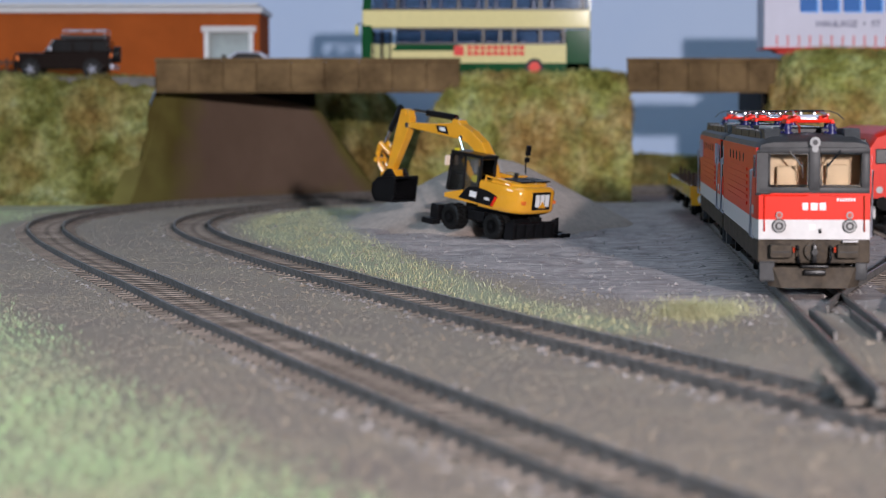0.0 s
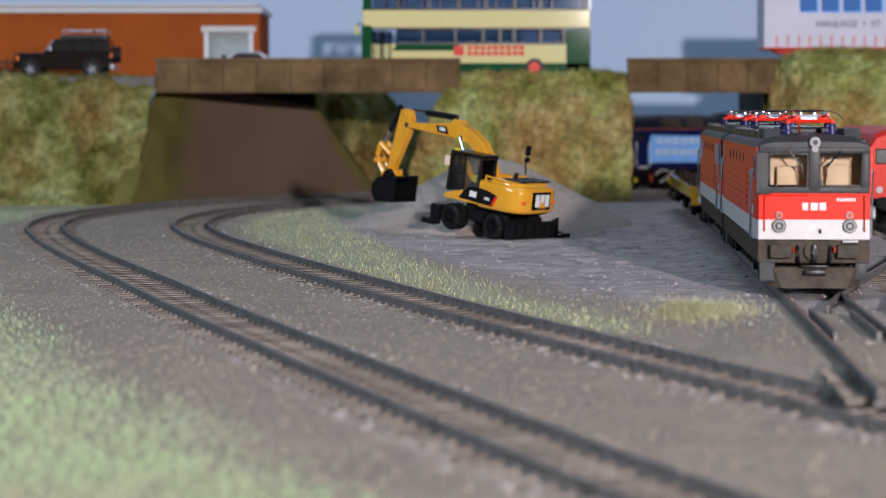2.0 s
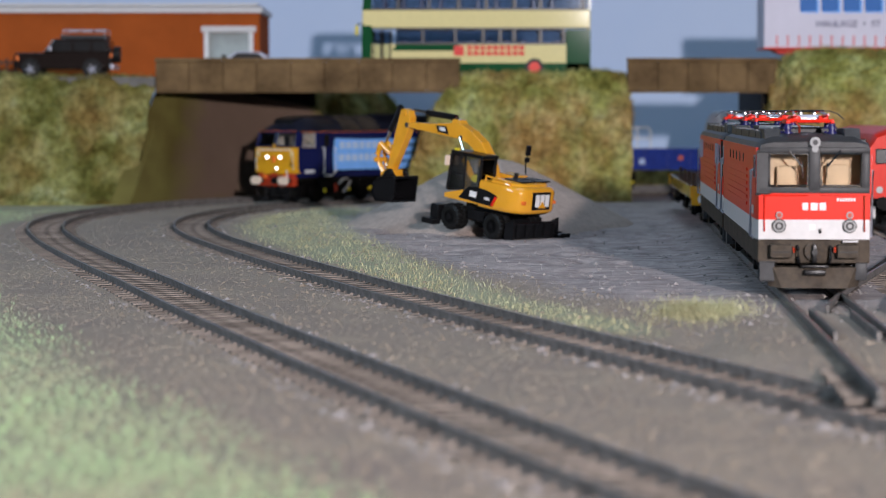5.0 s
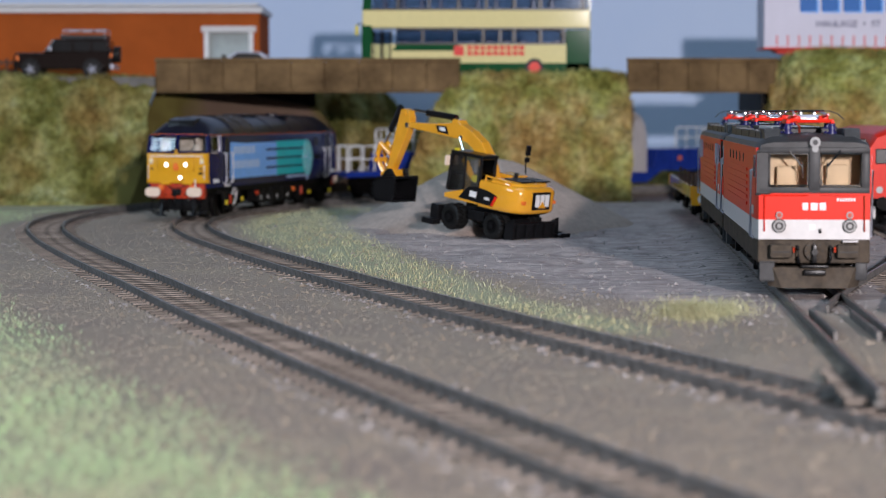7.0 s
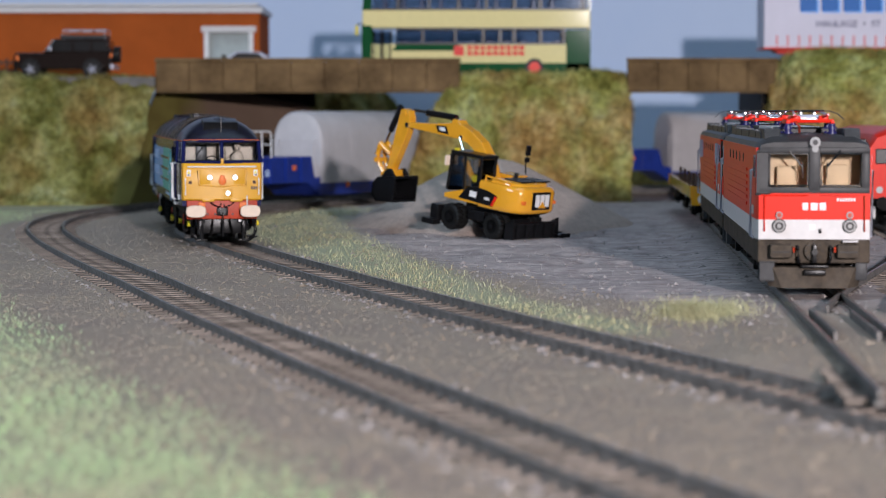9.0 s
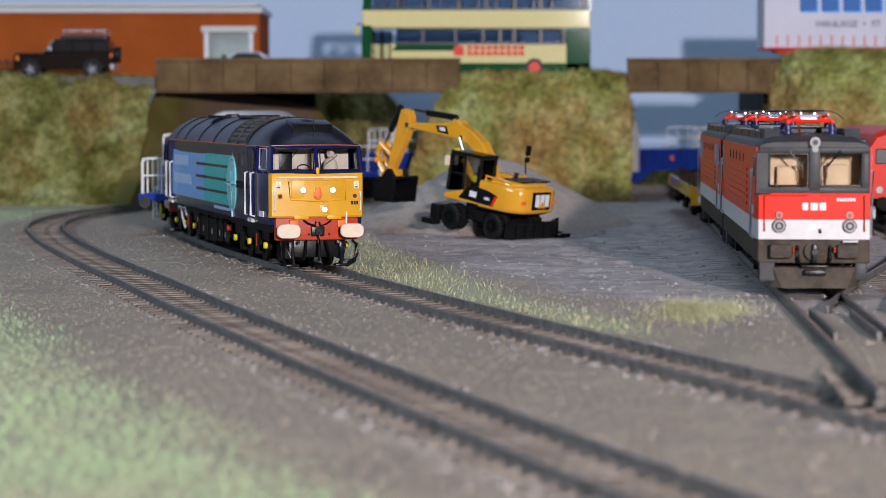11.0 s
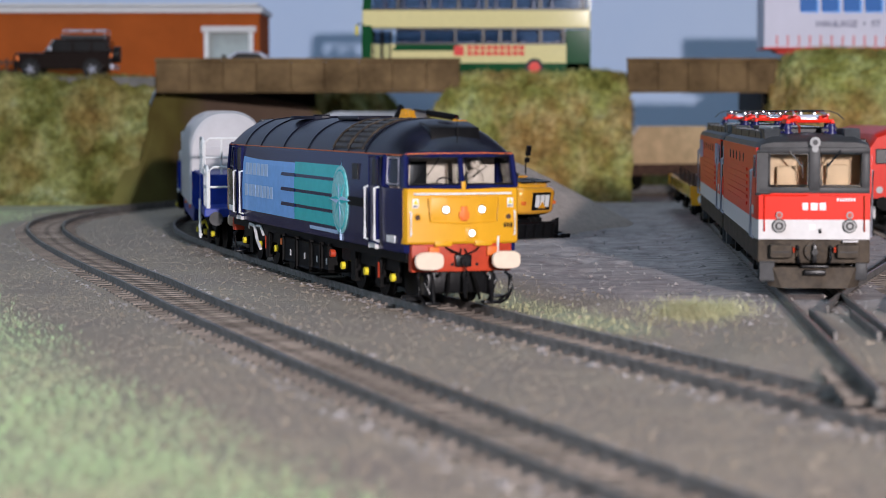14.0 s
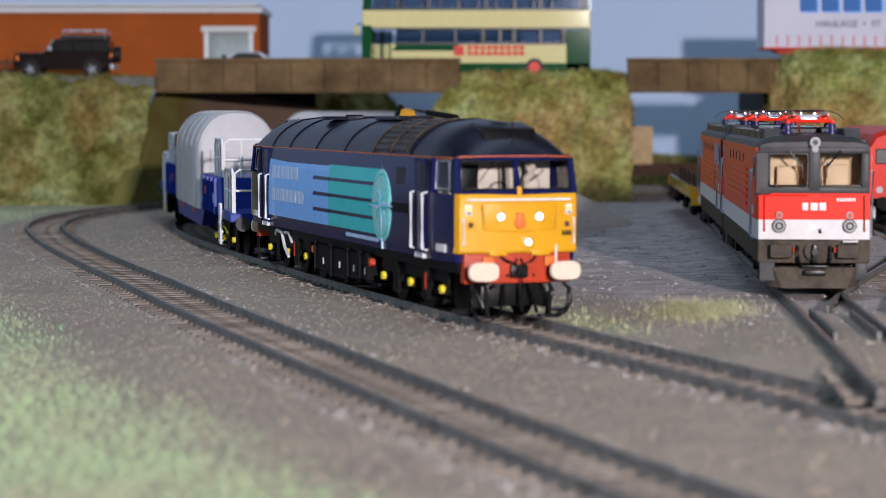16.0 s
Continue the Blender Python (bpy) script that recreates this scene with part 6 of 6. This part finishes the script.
# ---- the road: bus, trailer, cars and building ----
def bus():
    """Double-decker seen from its near side; x along the road, front at x = 0, y = 0 the near side."""
    B = empty("double_decker_bus", pose(0, 0, 0), "cream and dark green model double-decker bus on the road", "bus")
    L, W = 148.0, 32.0
    low = part("lower_body", box(BM(), 1, L, 0, W, 3.5, 21.5, 1.2), CREAMBUS, B)
    part("middle_band", box(BM(), 1, L, 0, W, 31.5, 43.5, 1.0), CREAMBUS, B, "cream band between the decks")
    part("roof", box(BM(), 1.5, L, 0.4, W - 0.4, 54, 59, 2.0), CREAMBUS, B)
    part("floor_pan", box(BM(), 2, L - 1, 1, W - 1, 5, 12), BLACK, B)
    part("upper_floor", box(BM(), 2, L - 1, 1, W - 1, 41, 43), GREYP, B)
    for y in (-0.15, W - 0.25):
        part("skirt", box(BM(), 20, L - 0.5, y, y + 0.4, 3.3, 9, 0.1), GREENBUS, B, "green skirt")
        part("front_flash", prism(BM(), [(24, 22), (64, 21.5), (60, 17), (20, 17)], y, y + 0.4), GREENBUS, B)
        part("rear_panel", box(BM(), 132.5, L + 0.1, y, y + 0.4, 4, 30.5, 0.1), GREENBUS, B, "dark green rear panel")
        part("front_frame", prism(BM(), [(0.6, 4), (7, 4), (7, 33), (0.6, 33)], y, y + 0.4), GREENBUS, B)
        part("upper_frame", prism(BM(), [(0.8, 43), (6, 43), (6, 56), (3, 56)], y, y + 0.4), GREENBUS, B)
        for nm, z0, z1, xs in (("window", 21.5, 31.5, (22, 40, 61, 79, 90, 99, 116, 131)), ("upper_window", 43.5, 54, (6, 24, 44, 63, 81, 99, 116, 144))):
            for a, b in zip(xs, xs[1:]):
                part(nm, box(BM(), a + 0.7, b - 0.7, y + 0.12, y + 0.3, z0 + 0.3, z1 - 0.3), TINT, B, "", True).visible_shadow = False
                part("window_post", box(BM(), b - 0.9, b + 0.9, y, y + 0.5, z0, z1), BLACK, B)
            part("window_rail", box(box(BM(), xs[0], xs[-1], y - 0.05, y + 0.45, z0 - 0.5, z0 + 0.7), xs[0], xs[-1], y - 0.05, y + 0.45, z1 - 0.9, z1 + 0.3), BLACK, B)
        for a in (8, 14):
            part("door_leaf", box(BM(), a, a + 5, y - 0.1, y + 0.3, 5, 30, 0.2), TINT, B).visible_shadow = False
            part("door_frame", tube(BM(), [(a, y, 5), (a, y, 30), (a + 5, y, 30), (a + 5, y, 5)], 0.5, 6), BLACK, B)
        for wx in (29, 112):
            w = part("wheel", cyl(BM(), (wx, y + 2 * (1 if y > 1 else -0.1), 6), (wx, y + 4, 6), 6.1, n=26), RUBBER, B)
            part("hub", cyl(BM(), (wx, y - 0.5, 6), (wx, y + 0.4, 6), 3.8, n=20), REDP, w, "red wheel hub")
    for k in range(9):
        part("advert_bar", box(BM(), 68.5 + k * 4.2, 71.8 + k * 4.2, -0.35, 0.0, 17.6, 20.2), REDTXT, B)
        part("advert_bar", box(BM(), 68.5 + k * 4.2, 71.8 + k * 4.2, -0.35, 0.0, 14.0, 16.6), REDTXT, B)
    part("advert_emblem", box(BM(), 60, 66.5, -0.35, 0.0, 13.8, 20.2), REDTXT, B)
    part("windscreen", box(BM(), 0.6, 1.4, 2, W - 2, 12, 30), TINT, B)
    part("upper_windscreen", box(BM(), 1.4, 2.2, 2, W - 2, 44, 54), TINT, B)
    part("mirror", box(BM(), -3.5, -1.5, -2.5, -0.5, 27, 33, 0.5), YDOT, B)
    part("mirror_arm", tube(BM(), [(2, 0, 34), (-1.5, -1.4, 34.2), (-2.5, -1.5, 32)], 0.5), BLACK, B)
    part("rear_wall", box(BM(), L - 0.8, L - 0.1, 1, W - 1, 5, 55), CREAMBUS, B)
    for k in range(10):
        part("seat", box(box(BM(), 26 + k * 11, 30 + k * 11, 3, 13, 12, 24, 0.6), 26 + k * 11, 30 + k * 11, 19, 29, 12, 24, 0.6), INSUL, B)
        part("upper_seat", box(box(BM(), 14 + k * 12, 17 + k * 12, 3, 13, 43, 50, 0.6), 14 + k * 12, 17 + k * 12, 19, 29, 43, 50, 0.6), INSUL, B)
    return B


b = bus()
b.matrix_basis = pose(-53 * MM, 1424.5 * MM, 83.05 * MM, 0, 0, 0)


def trailer():
    T = empty("curtain_trailer", pose(0, 0, 0), "pale grey curtain-side lorry trailer with blue lettering and red frame", "trailer")
    L, W = 178.0, 33.0
    body = part("curtain_body", box(BM(), 0, L, 0, W, 19, 55, 0.6), CURTAIN, T)
    part("side_rave", box(BM(), 0, L, -0.3, W + 0.3, 18.2, 19.4, 0.2), REDP, T, "red side rail")
    part("frame", prism(BM(), [(6, 18.2), (L - 2, 18.2), (L - 2, 12), (60, 12), (38, 15), (12, 15.4)], 9, W - 9, bevel=0.4), REDP, T, "red trailer frame")
    part("landing_leg", box(box(BM(), 32, 35, 5, 8, 0.05, 16), 32, 35, W - 8, W - 5, 0.05, 16), REDP, T)
    for k in range(12):
        x = 8 + k * 14.2 * 0.5
        part("strap", box(BM(), x, x + 0.8, -0.35, 0.05, 20, 27), REDTXT, T)
    for k in range(12):
        x = 8 + 85.2 + k * 7.1
        part("strap", box(BM(), x, x + 0.8, -0.35, 0.05, 20, 27), REDTXT, T)
    words("small_lettering", "HAULAGE  \u2022  ST", 6.0, pose(33.5 * MM, -0.3 * MM, 32.6 * MM, 90, 0, 0), NAVYTXT, T, "navy lettering")
    for k in range(6):
        part("name_bar", box(BM(), 23 + k * 14, 34 + k * 14, -0.35, 0.05, 42.6, 51), BLUETXT, T, "blue lettering bar")
        part("name_bar_shadow", box(BM(), 24 + k * 14, 35.4 + k * 14, -0.2, 0.05, 41.6, 50), LBLUE, T)
    for wx in (122, 138, 154):
        for y in (1, W - 7):
            part("wheel", cyl(BM(), (wx, y, 6.3), (wx, y + 6, 6.3), 6.25, n=24), RUBBER, T)
    return T


t = trailer()
t.matrix_basis = pose(208 * MM, 1432 * MM, 83.05 * MM, 0, 0, 0)


def suv():
    """Boxy four-by-four, x forward, 66 long."""
    S = empty("off_road_car", pose(0, 0, 0), "dark bronze-brown model off-road car with roof rack and spare wheel", "car")
    W = 13.2
    part("body", prism(BM(), [(-31, 6), (-31.5, 16.5), (31, 16), (32, 14), (32.5, 6.5), (28, 5.5), (-26, 5.5)], -W, W, bevel=0.9), BROWNP, S)
    part("cabin", prism(BM(), [(-31, 16.2), (-29.5, 24.5), (6, 25), (13, 16.2)], -W + 1, W - 1, bevel=0.8), BROWNP, S)
    for s in (1, -1):
        for q in ([(-29, 17), (-28.2, 23.4), (-19, 23.6), (-19, 17)], [(-17.6, 17), (-17.6, 23.6), (-6.8, 23.8), (-6.8, 17)], [(-5.4, 17), (-5.4, 23.8), (5, 24), (10.6, 17)]):
            part("side_window", prism(BM(), q, s * (W - 0.9), s * (W - 0.75)), BLACK, S)
        for wx in (-19, 21):
            part("wheel_arch", cyl(BM(), (wx, s * (W - 2), 6), (wx, s * (W + 0.3), 6), 6.4, n=24), BLACK, S)
            w = part("wheel", cyl(BM(), (wx, s * (W - 3), 5.2), (wx, s * (W + 0.9), 5.2), 5.2, n=26), RUBBER, S)
            r = part("rim", cyl(BM(), (wx, s * (W + 0.5), 5.2), (wx, s * (W + 1.1), 5.2), 3.3, n=20), DGREY, w)
            for k in range(5):
                a = k * 2 * math.pi / 5
                part("spoke", tube(BM(), [(wx, s * (W + 1.2), 5.2), (wx + 3 * math.cos(a), s * (W + 1.2), 5.2 + 3 * math.sin(a))], 0.45, 5), SILVER, w)
        part("tail_lamp", box(BM(), -32, -30.5, s * (W - 1.5), s * (W + 0.1), 13, 15.6), ORANGE, S)
        part("side_lamp", box(BM(), 28.5, 30.5, s * (W - 0.6), s * (W + 0.2), 11, 14), ORANGE, S)
        part("rack_rail", tube(BM(), [(-27, s * 10, 25), (-27, s * 10, 30.5), (0, s * 10, 30.5), (0, s * 10, 25)], 0.5, 6), SILVER, S)
        part("mirror", box(BM(), 7, 9, s * (W + 0.2), s * (W + 2.4), 17.5, 20, 0.4), SILVER, S)
    for x in (-27, -18, -9, 0):
        part("rack_bar", tube(BM(), [(x, -10, 30.5), (x, 10, 30.5)], 0.45, 6), SILVER, S)
    part("rack_box", box(BM(), -28, 2, -10.5, 10.5, 25, 27.6, 0.6), DGREY, S)
    part("spare_wheel", cyl(BM(), (-31.5, 0, 15), (-35.5, 0, 15), 5.4, n=26), RUBBER, S)
    part("bumper", box(BM(), -33, -30.5, -W, W, 5.4, 8.5, 0.4), SILVER, S)
    return S


sv = suv()
sv.matrix_basis = pose(-247 * MM, 1448 * MM, 83.05 * MM, 0, 0, 180)


def saloon():
    S = empty("saloon_car", pose(0, 0, 0), "silver model saloon car behind the parapet", "car")
    part("body", prism(BM(), [(-27, 4), (-27.5, 9), (-22, 11), (20, 10.4), (27, 8.6), (28, 4)], -11, 11, bevel=1.0), SILVER, S)
    part("cabin", prism(BM(), [(-20, 10.8), (-12, 17), (4, 17.4), (14, 10.6)], -9.6, 9.6, bevel=1.2), SILVER, S)
    for s in (1, -1):
        part("side_window", prism(BM(), [(-16, 11.4), (-10.6, 16), (3.4, 16.3), (10.5, 11.2)], s * 9.55, s * 9.75), BLACK, S)
        for wx in (-17, 17):
            part("wheel", cyl(BM(), (wx, s * 8, 4.2), (wx, s * 11.2, 4.2), 4.2, n=20), RUBBER, S)
    return S


sc = saloon()
sc.matrix_basis = pose(-132 * MM, 1462 * MM, 83.05 * MM, 0, 0, 180)


def building():
    """Low brick industrial unit with a pale cornice and one framed window."""
    H = empty("brick_building", pose(0, 0, 0), "low orange brick industrial building with white cornice", "building")
    x0, x1, y0, y1, z1 = -430.0, -129.0, 1555.0, 1640.0, 130.0
    wx0, wx1, wz0, wz1 = -166.0, -135.5, 88.0, 116.5
    for q in ((x0, wx0, 83, z1), (wx1, x1, 83, z1), (wx0, wx1, 83, wz0), (wx0, wx1, wz1, z1)):
        part("front_wall", box(BM(), q[0], q[1], y0, y0 + 4, q[2], q[3]), BRICKO, H, "orange brick wall")
    part("side_wall", box(BM(), x1 - 4, x1, y0 + 4.2, y1, 83, z1), BRICKO, H)
    part("back_wall", box(BM(), x0, x1 - 4.2, y1 - 4, y1, 83, z1), BRICKO, H)
    part("cornice", box(BM(), x0, x1 + 2, y0 - 2, y1 + 2, z1 + 0.1, z1 + 4.2, 0.5), GREYP, H, "white cornice")
    part("roof", box(BM(), x0, x1 - 2, y0 + 3, y1 - 3, z1 + 5.1, z1 + 7), GREYP, H)
    w = part("window", box(BM(), wx0, wx1, y0 + 2.6, y0 + 3.0, wz0, wz1), mat("dull_window", (0.33, 0.38, 0.38), 0.25, var=0.2, scale=50), H)
    for q in (wx0 - 2, wx1 - 1):
        part("window_jamb", box(BM(), q, q + 3, y0 - 1.2, y0 + 3, wz0, wz1), WHITE, w)
    part("lintel", box(BM(), wx0 - 4, wx1 + 4, y0 - 1.8, y0 + 1, wz1, wz1 + 4.4, 0.4), GREYP, w, "white lintel")
    for k, h in ((0, 9), (1, 13), (2, 11), (3, 14), (4, 8)):
        part("window_shape", box(BM(), wx0 + 6 + k * 4, wx0 + 9 + k * 4, y0 + 2.2, y0 + 2.55, wz0, wz0 + h), BLACK, w)
    part("drain_pipe", tube(BM(), [(x0 + 30, y0 - 1, 83), (x0 + 30, y0 - 1, z1)], 1.0), WHITE, H)
    return H


building()
f = empty("low_fence", pose(0, 0, 0), "low brown wooden fence beside the road", "fence")
for k in range(10):
    part("post", box(BM(), -345 + k * 6, -343.5 + k * 6, 1499, 1501, 83.05, 97, 0.2), RUST, f)
part("fence_rail", box(box(BM(), -347, -288, 1498, 1499, 93, 95), -347, -288, 1498, 1499, 87, 89), RUST, f)

# turnout details on the yard track
tn = empty("turnout_details", pose(0, 0, 0), "dark check rails and frog of the yard turnout", "track")
for o, s0, s1 in ((5.2, 150, 210), (-5.2, 150, 215)):
    part("check_rail", rail_strip(BM(), yard_line, s0, s1, o, 2.5 + 2.0, RAIL + 3.0, 0.5), RAILSIDE, tn)


# ---- loose grit and scatter grass ----
def scatter_mesh(name, verts, faces, material, label, category):
    me = bpy.data.meshes.new(name)
    me.from_pydata([tuple(v) for v in verts], [], faces)
    me.materials.append(material)
    return tagged(new(name, me), label, category, kind="stuff")


rng = np.random.default_rng(7)
OCT = np.array([(1, 0, 0), (0, 1, 0), (-1, 0, 0), (0, -1, 0), (0, 0, 1), (0, 0, -1)], float)
OF = [(0, 1, 4), (1, 2, 4), (2, 3, 4), (3, 0, 4), (1, 0, 5), (2, 1, 5), (3, 2, 5), (0, 3, 5)]


def near_field(n, ymin=0.27, ymax=1.33, power=1.6):
    """Random places on the ground before the camera, denser near by."""
    y = 1000 * (ymin + (ymax - ymin) * rng.random(n) ** power)
    x = (rng.random(n) - 0.5) * 0.43 * y
    return x, y


def grit(n, keep, size, material, name, label):
    V, Fc = [], []
    X, Y = near_field(n)
    for x, y in zip(X, Y):
        d = near_line(x, y)
        if not keep(x, y, d):
            continue
        r = size * rng.lognormal(0, 0.4)
        sc = OCT * (r * np.array([rng.uniform(0.7, 1.4), rng.uniform(0.7, 1.4), rng.uniform(0.5, 0.9)]))
        a = rng.uniform(0, 6.28)
        c, s = math.cos(a), math.sin(a)
        o = np.c_[sc[:, 0] * c - sc[:, 1] * s, sc[:, 0] * s + sc[:, 1] * c, sc[:, 2]] + (x, y, ground_z(x, y) + 0.1 * r)
        k = len(V)
        V.extend(o * MM)
        Fc.extend(tuple(i + k for i in f_) for f_ in OF)
    scatter_mesh(name, V, Fc, material, label, "gravel")


grit(34000, lambda x, y, d: not (abs(d) < 6) and d < 60, 0.29, GRIT, "brown_grit", "fine brown grit round the main lines")
grit(9000, lambda x, y, d: d > 36 and y > 560, 0.4, GREYGRIT, "grey_grit", "fine grey ash grit in the yard")
grit(16000, lambda x, y, d: 9.5 < abs(d) < 19 or 9.5 < abs(d + float(np.interp(y, [380, 560, 760, 1100], [78, 71, 68, 77]))) < 19, 0.5, GREYGRIT, "track_ballast", "grey ballast crumbs along the rails")


def blades(places, lo, hi, material, name, label, width=0.16, lean=0.7):
    V, Fc = [], []
    for x, y, z in places:
        h = rng.uniform(lo, hi)
        a, l = rng.uniform(0, 6.28), rng.uniform(0.1, lean) * h
        dx, dy = math.cos(a) * l, math.sin(a) * l
        b_ = rng.uniform(0, 6.28)
        wx, wy = math.cos(b_) * width, math.sin(b_) * width
        k = len(V)
        V.extend([((x - wx) * MM, (y - wy) * MM, (z - 0.3) * MM), ((x + wx) * MM, (y + wy) * MM, (z - 0.3) * MM), ((x + dx * 0.35 + wx * 0.7) * MM, (y + dy * 0.35 + wy * 0.7) * MM, (z + h * 0.6) * MM), ((x + dx * 0.35 - wx * 0.7) * MM, (y + dy * 0.35 - wy * 0.7) * MM, (z + h * 0.6) * MM), ((x + dx) * MM, (y + dy) * MM, (z + h) * MM)])
        Fc.extend([(k, k + 1, k + 2, k + 3), (k + 3, k + 2, k + 4)])
    scatter_mesh(name, V, Fc, material, label, "grass")


front, strip = [], []
X, Y = near_field(150000, 0.27, 1.32, 1.0)
for x, y in zip(X, Y):
    if rng.random() < turf_amount(x, y) * (0.62 + 0.7 * noise.noise((x * 0.05, y * 0.03, 7))):
        (strip if near_line(x, y) > 0 else front).append((x, y, ground_z(x, y)))
blades(front, 0.5, 1.7, BLADEG, "foreground_grass", "pale green scatter grass", 0.13, 1.6)
blades(strip, 0.6, 2.2, BLADE, "verge_grass", "yellow-green scatter grass beside the main line", 0.11, 1.8)
clump = []
for k in range(4200):
    a, r = rng.uniform(0, 6.28), abs(rng.normal(0, 1))
    x, y = 71 + 8 * r * math.cos(a), 612 + 15 * r * math.sin(a)
    if near_line(x, y) > 15:
        clump.append((x, y, ground_z(x, y)))
blades(clump, 1.0, 3.8, BLADE, "grass_clump", "taller clump of yellow-green scatter grass", 0.07, 2.2)

# fibres on the banks
pts, shaded_pts = [], []
for ob, rws in banks:
    me = ob.data
    tot = 22000
    fs = [p for p in me.polygons if p.center.z > 0.0]
    ar = np.array([p.area for p in fs])
    for i in rng.choice(len(fs), tot, p=ar / ar.sum()):
        p = fs[i]
        co = [me.vertices[v].co for v in p.vertices]
        w = rng.dirichlet(np.ones(len(co)))
        q = sum((c * float(k) for c, k in zip(co, w)), Vector())
        (shaded_pts if me.materials[0] == TURFG else pts).append((q.x * 1000, q.y * 1000, q.z * 1000))
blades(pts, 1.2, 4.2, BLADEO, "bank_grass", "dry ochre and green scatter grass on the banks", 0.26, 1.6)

blades(shaded_pts, 1.2, 4.2, BLADEM, "mossy_bank_grass", "mossy green and brown scatter grass, darkened for the dimmer banks", 0.26, 1.6)

# ---- sleepers, last ----
lay_sleepers(T_IN, on_path, -150, 1650, 0)
lay_sleepers(T_OUT, outer_line, -100, 1500, 0)
lay_sleepers(T_YARD, yard_line, 46, 900, 3.0)
lay_sleepers(T_BR, branch_line, 130, 560, 3.0)


# ---- motion of the train along the main line ----
RUN = ((0, 1604), (1.3, 1450), (1.6, 1415), (3.0, 1252), (3.5, 1204), (4.2, 1138), (6.3, 930), (7.0, 863), (7.5, 809), (8.0, 754), (8.5, 695), (9.0, 637), (9.5, 586), (10.0, 543), (10.5, 507), (11.0, 475), (11.5, 444.5), (12.0, 416), (12.5, 386), (13.0, 360.5), (13.5, 336), (14.0, 311.5), (14.5, 288.5), (14.8, 278), (15.0, 273), (15.2, 269), (15.4, 267), (16.0, 266.8))


def run_at(t):
    """Smooth course of the leading bogie, by the slopes between the rows."""
    ts, ss = [r[0] for r in RUN], [r[1] for r in RUN]
    i = max(0, min(len(ts) - 2, sum(1 for v in ts if v <= t) - 1))
    sl = [(ss[k + 1] - ss[k]) / (ts[k + 1] - ts[k]) for k in range(len(ts) - 1)]
    m = [sl[0]] + [0.0 if sl[k - 1] * sl[k] <= 0 else 2 * sl[k - 1] * sl[k] / (sl[k - 1] + sl[k]) for k in range(1, len(sl))] + [sl[-1]]
    h = ts[i + 1] - ts[i]
    u = (t - ts[i]) / h
    return (2 * u**3 - 3 * u**2 + 1) * ss[i] + (u**3 - 2 * u**2 + u) * h * m[i] + (3 * u**2 - 2 * u**3) * ss[i + 1] + (u**3 - u**2) * h * m[i + 1]


def placed(t, back, half):
    """Pose of a vehicle whose middle is back mm behind the leading bogie, with its bogies half mm from its middle; and the yaw of its bogies."""
    s = run_at(t) + back
    f, r = on_path(s - half), on_path(s + half)
    yaw = math.atan2(f[1] - r[1], f[0] - r[0])
    m = pose((f[0] + r[0]) / 2 * MM, (f[1] + r[1]) / 2 * MM, RAIL * MM, 0, 0, math.degrees(yaw))
    turn = [math.degrees(a - math.pi / 2 - yaw) for a in (f[2], r[2])]
    return m, [(a + 180) % 360 - 180 for a in turn]


def motions():
    times = [k * 0.25 for k in range(65)]
    for thing, bogies, back, half in TRAIN:
        got = [(t, *placed(t, back, half)) for t in times]
        walk(thing, [(t, m) for t, m, _ in got])
        for k, (b, x) in enumerate(bogies):
            walk(b, [(t, pose(x * MM, 0, 0, 0, 0, turn[k])) for t, _, turn in got])


motions()
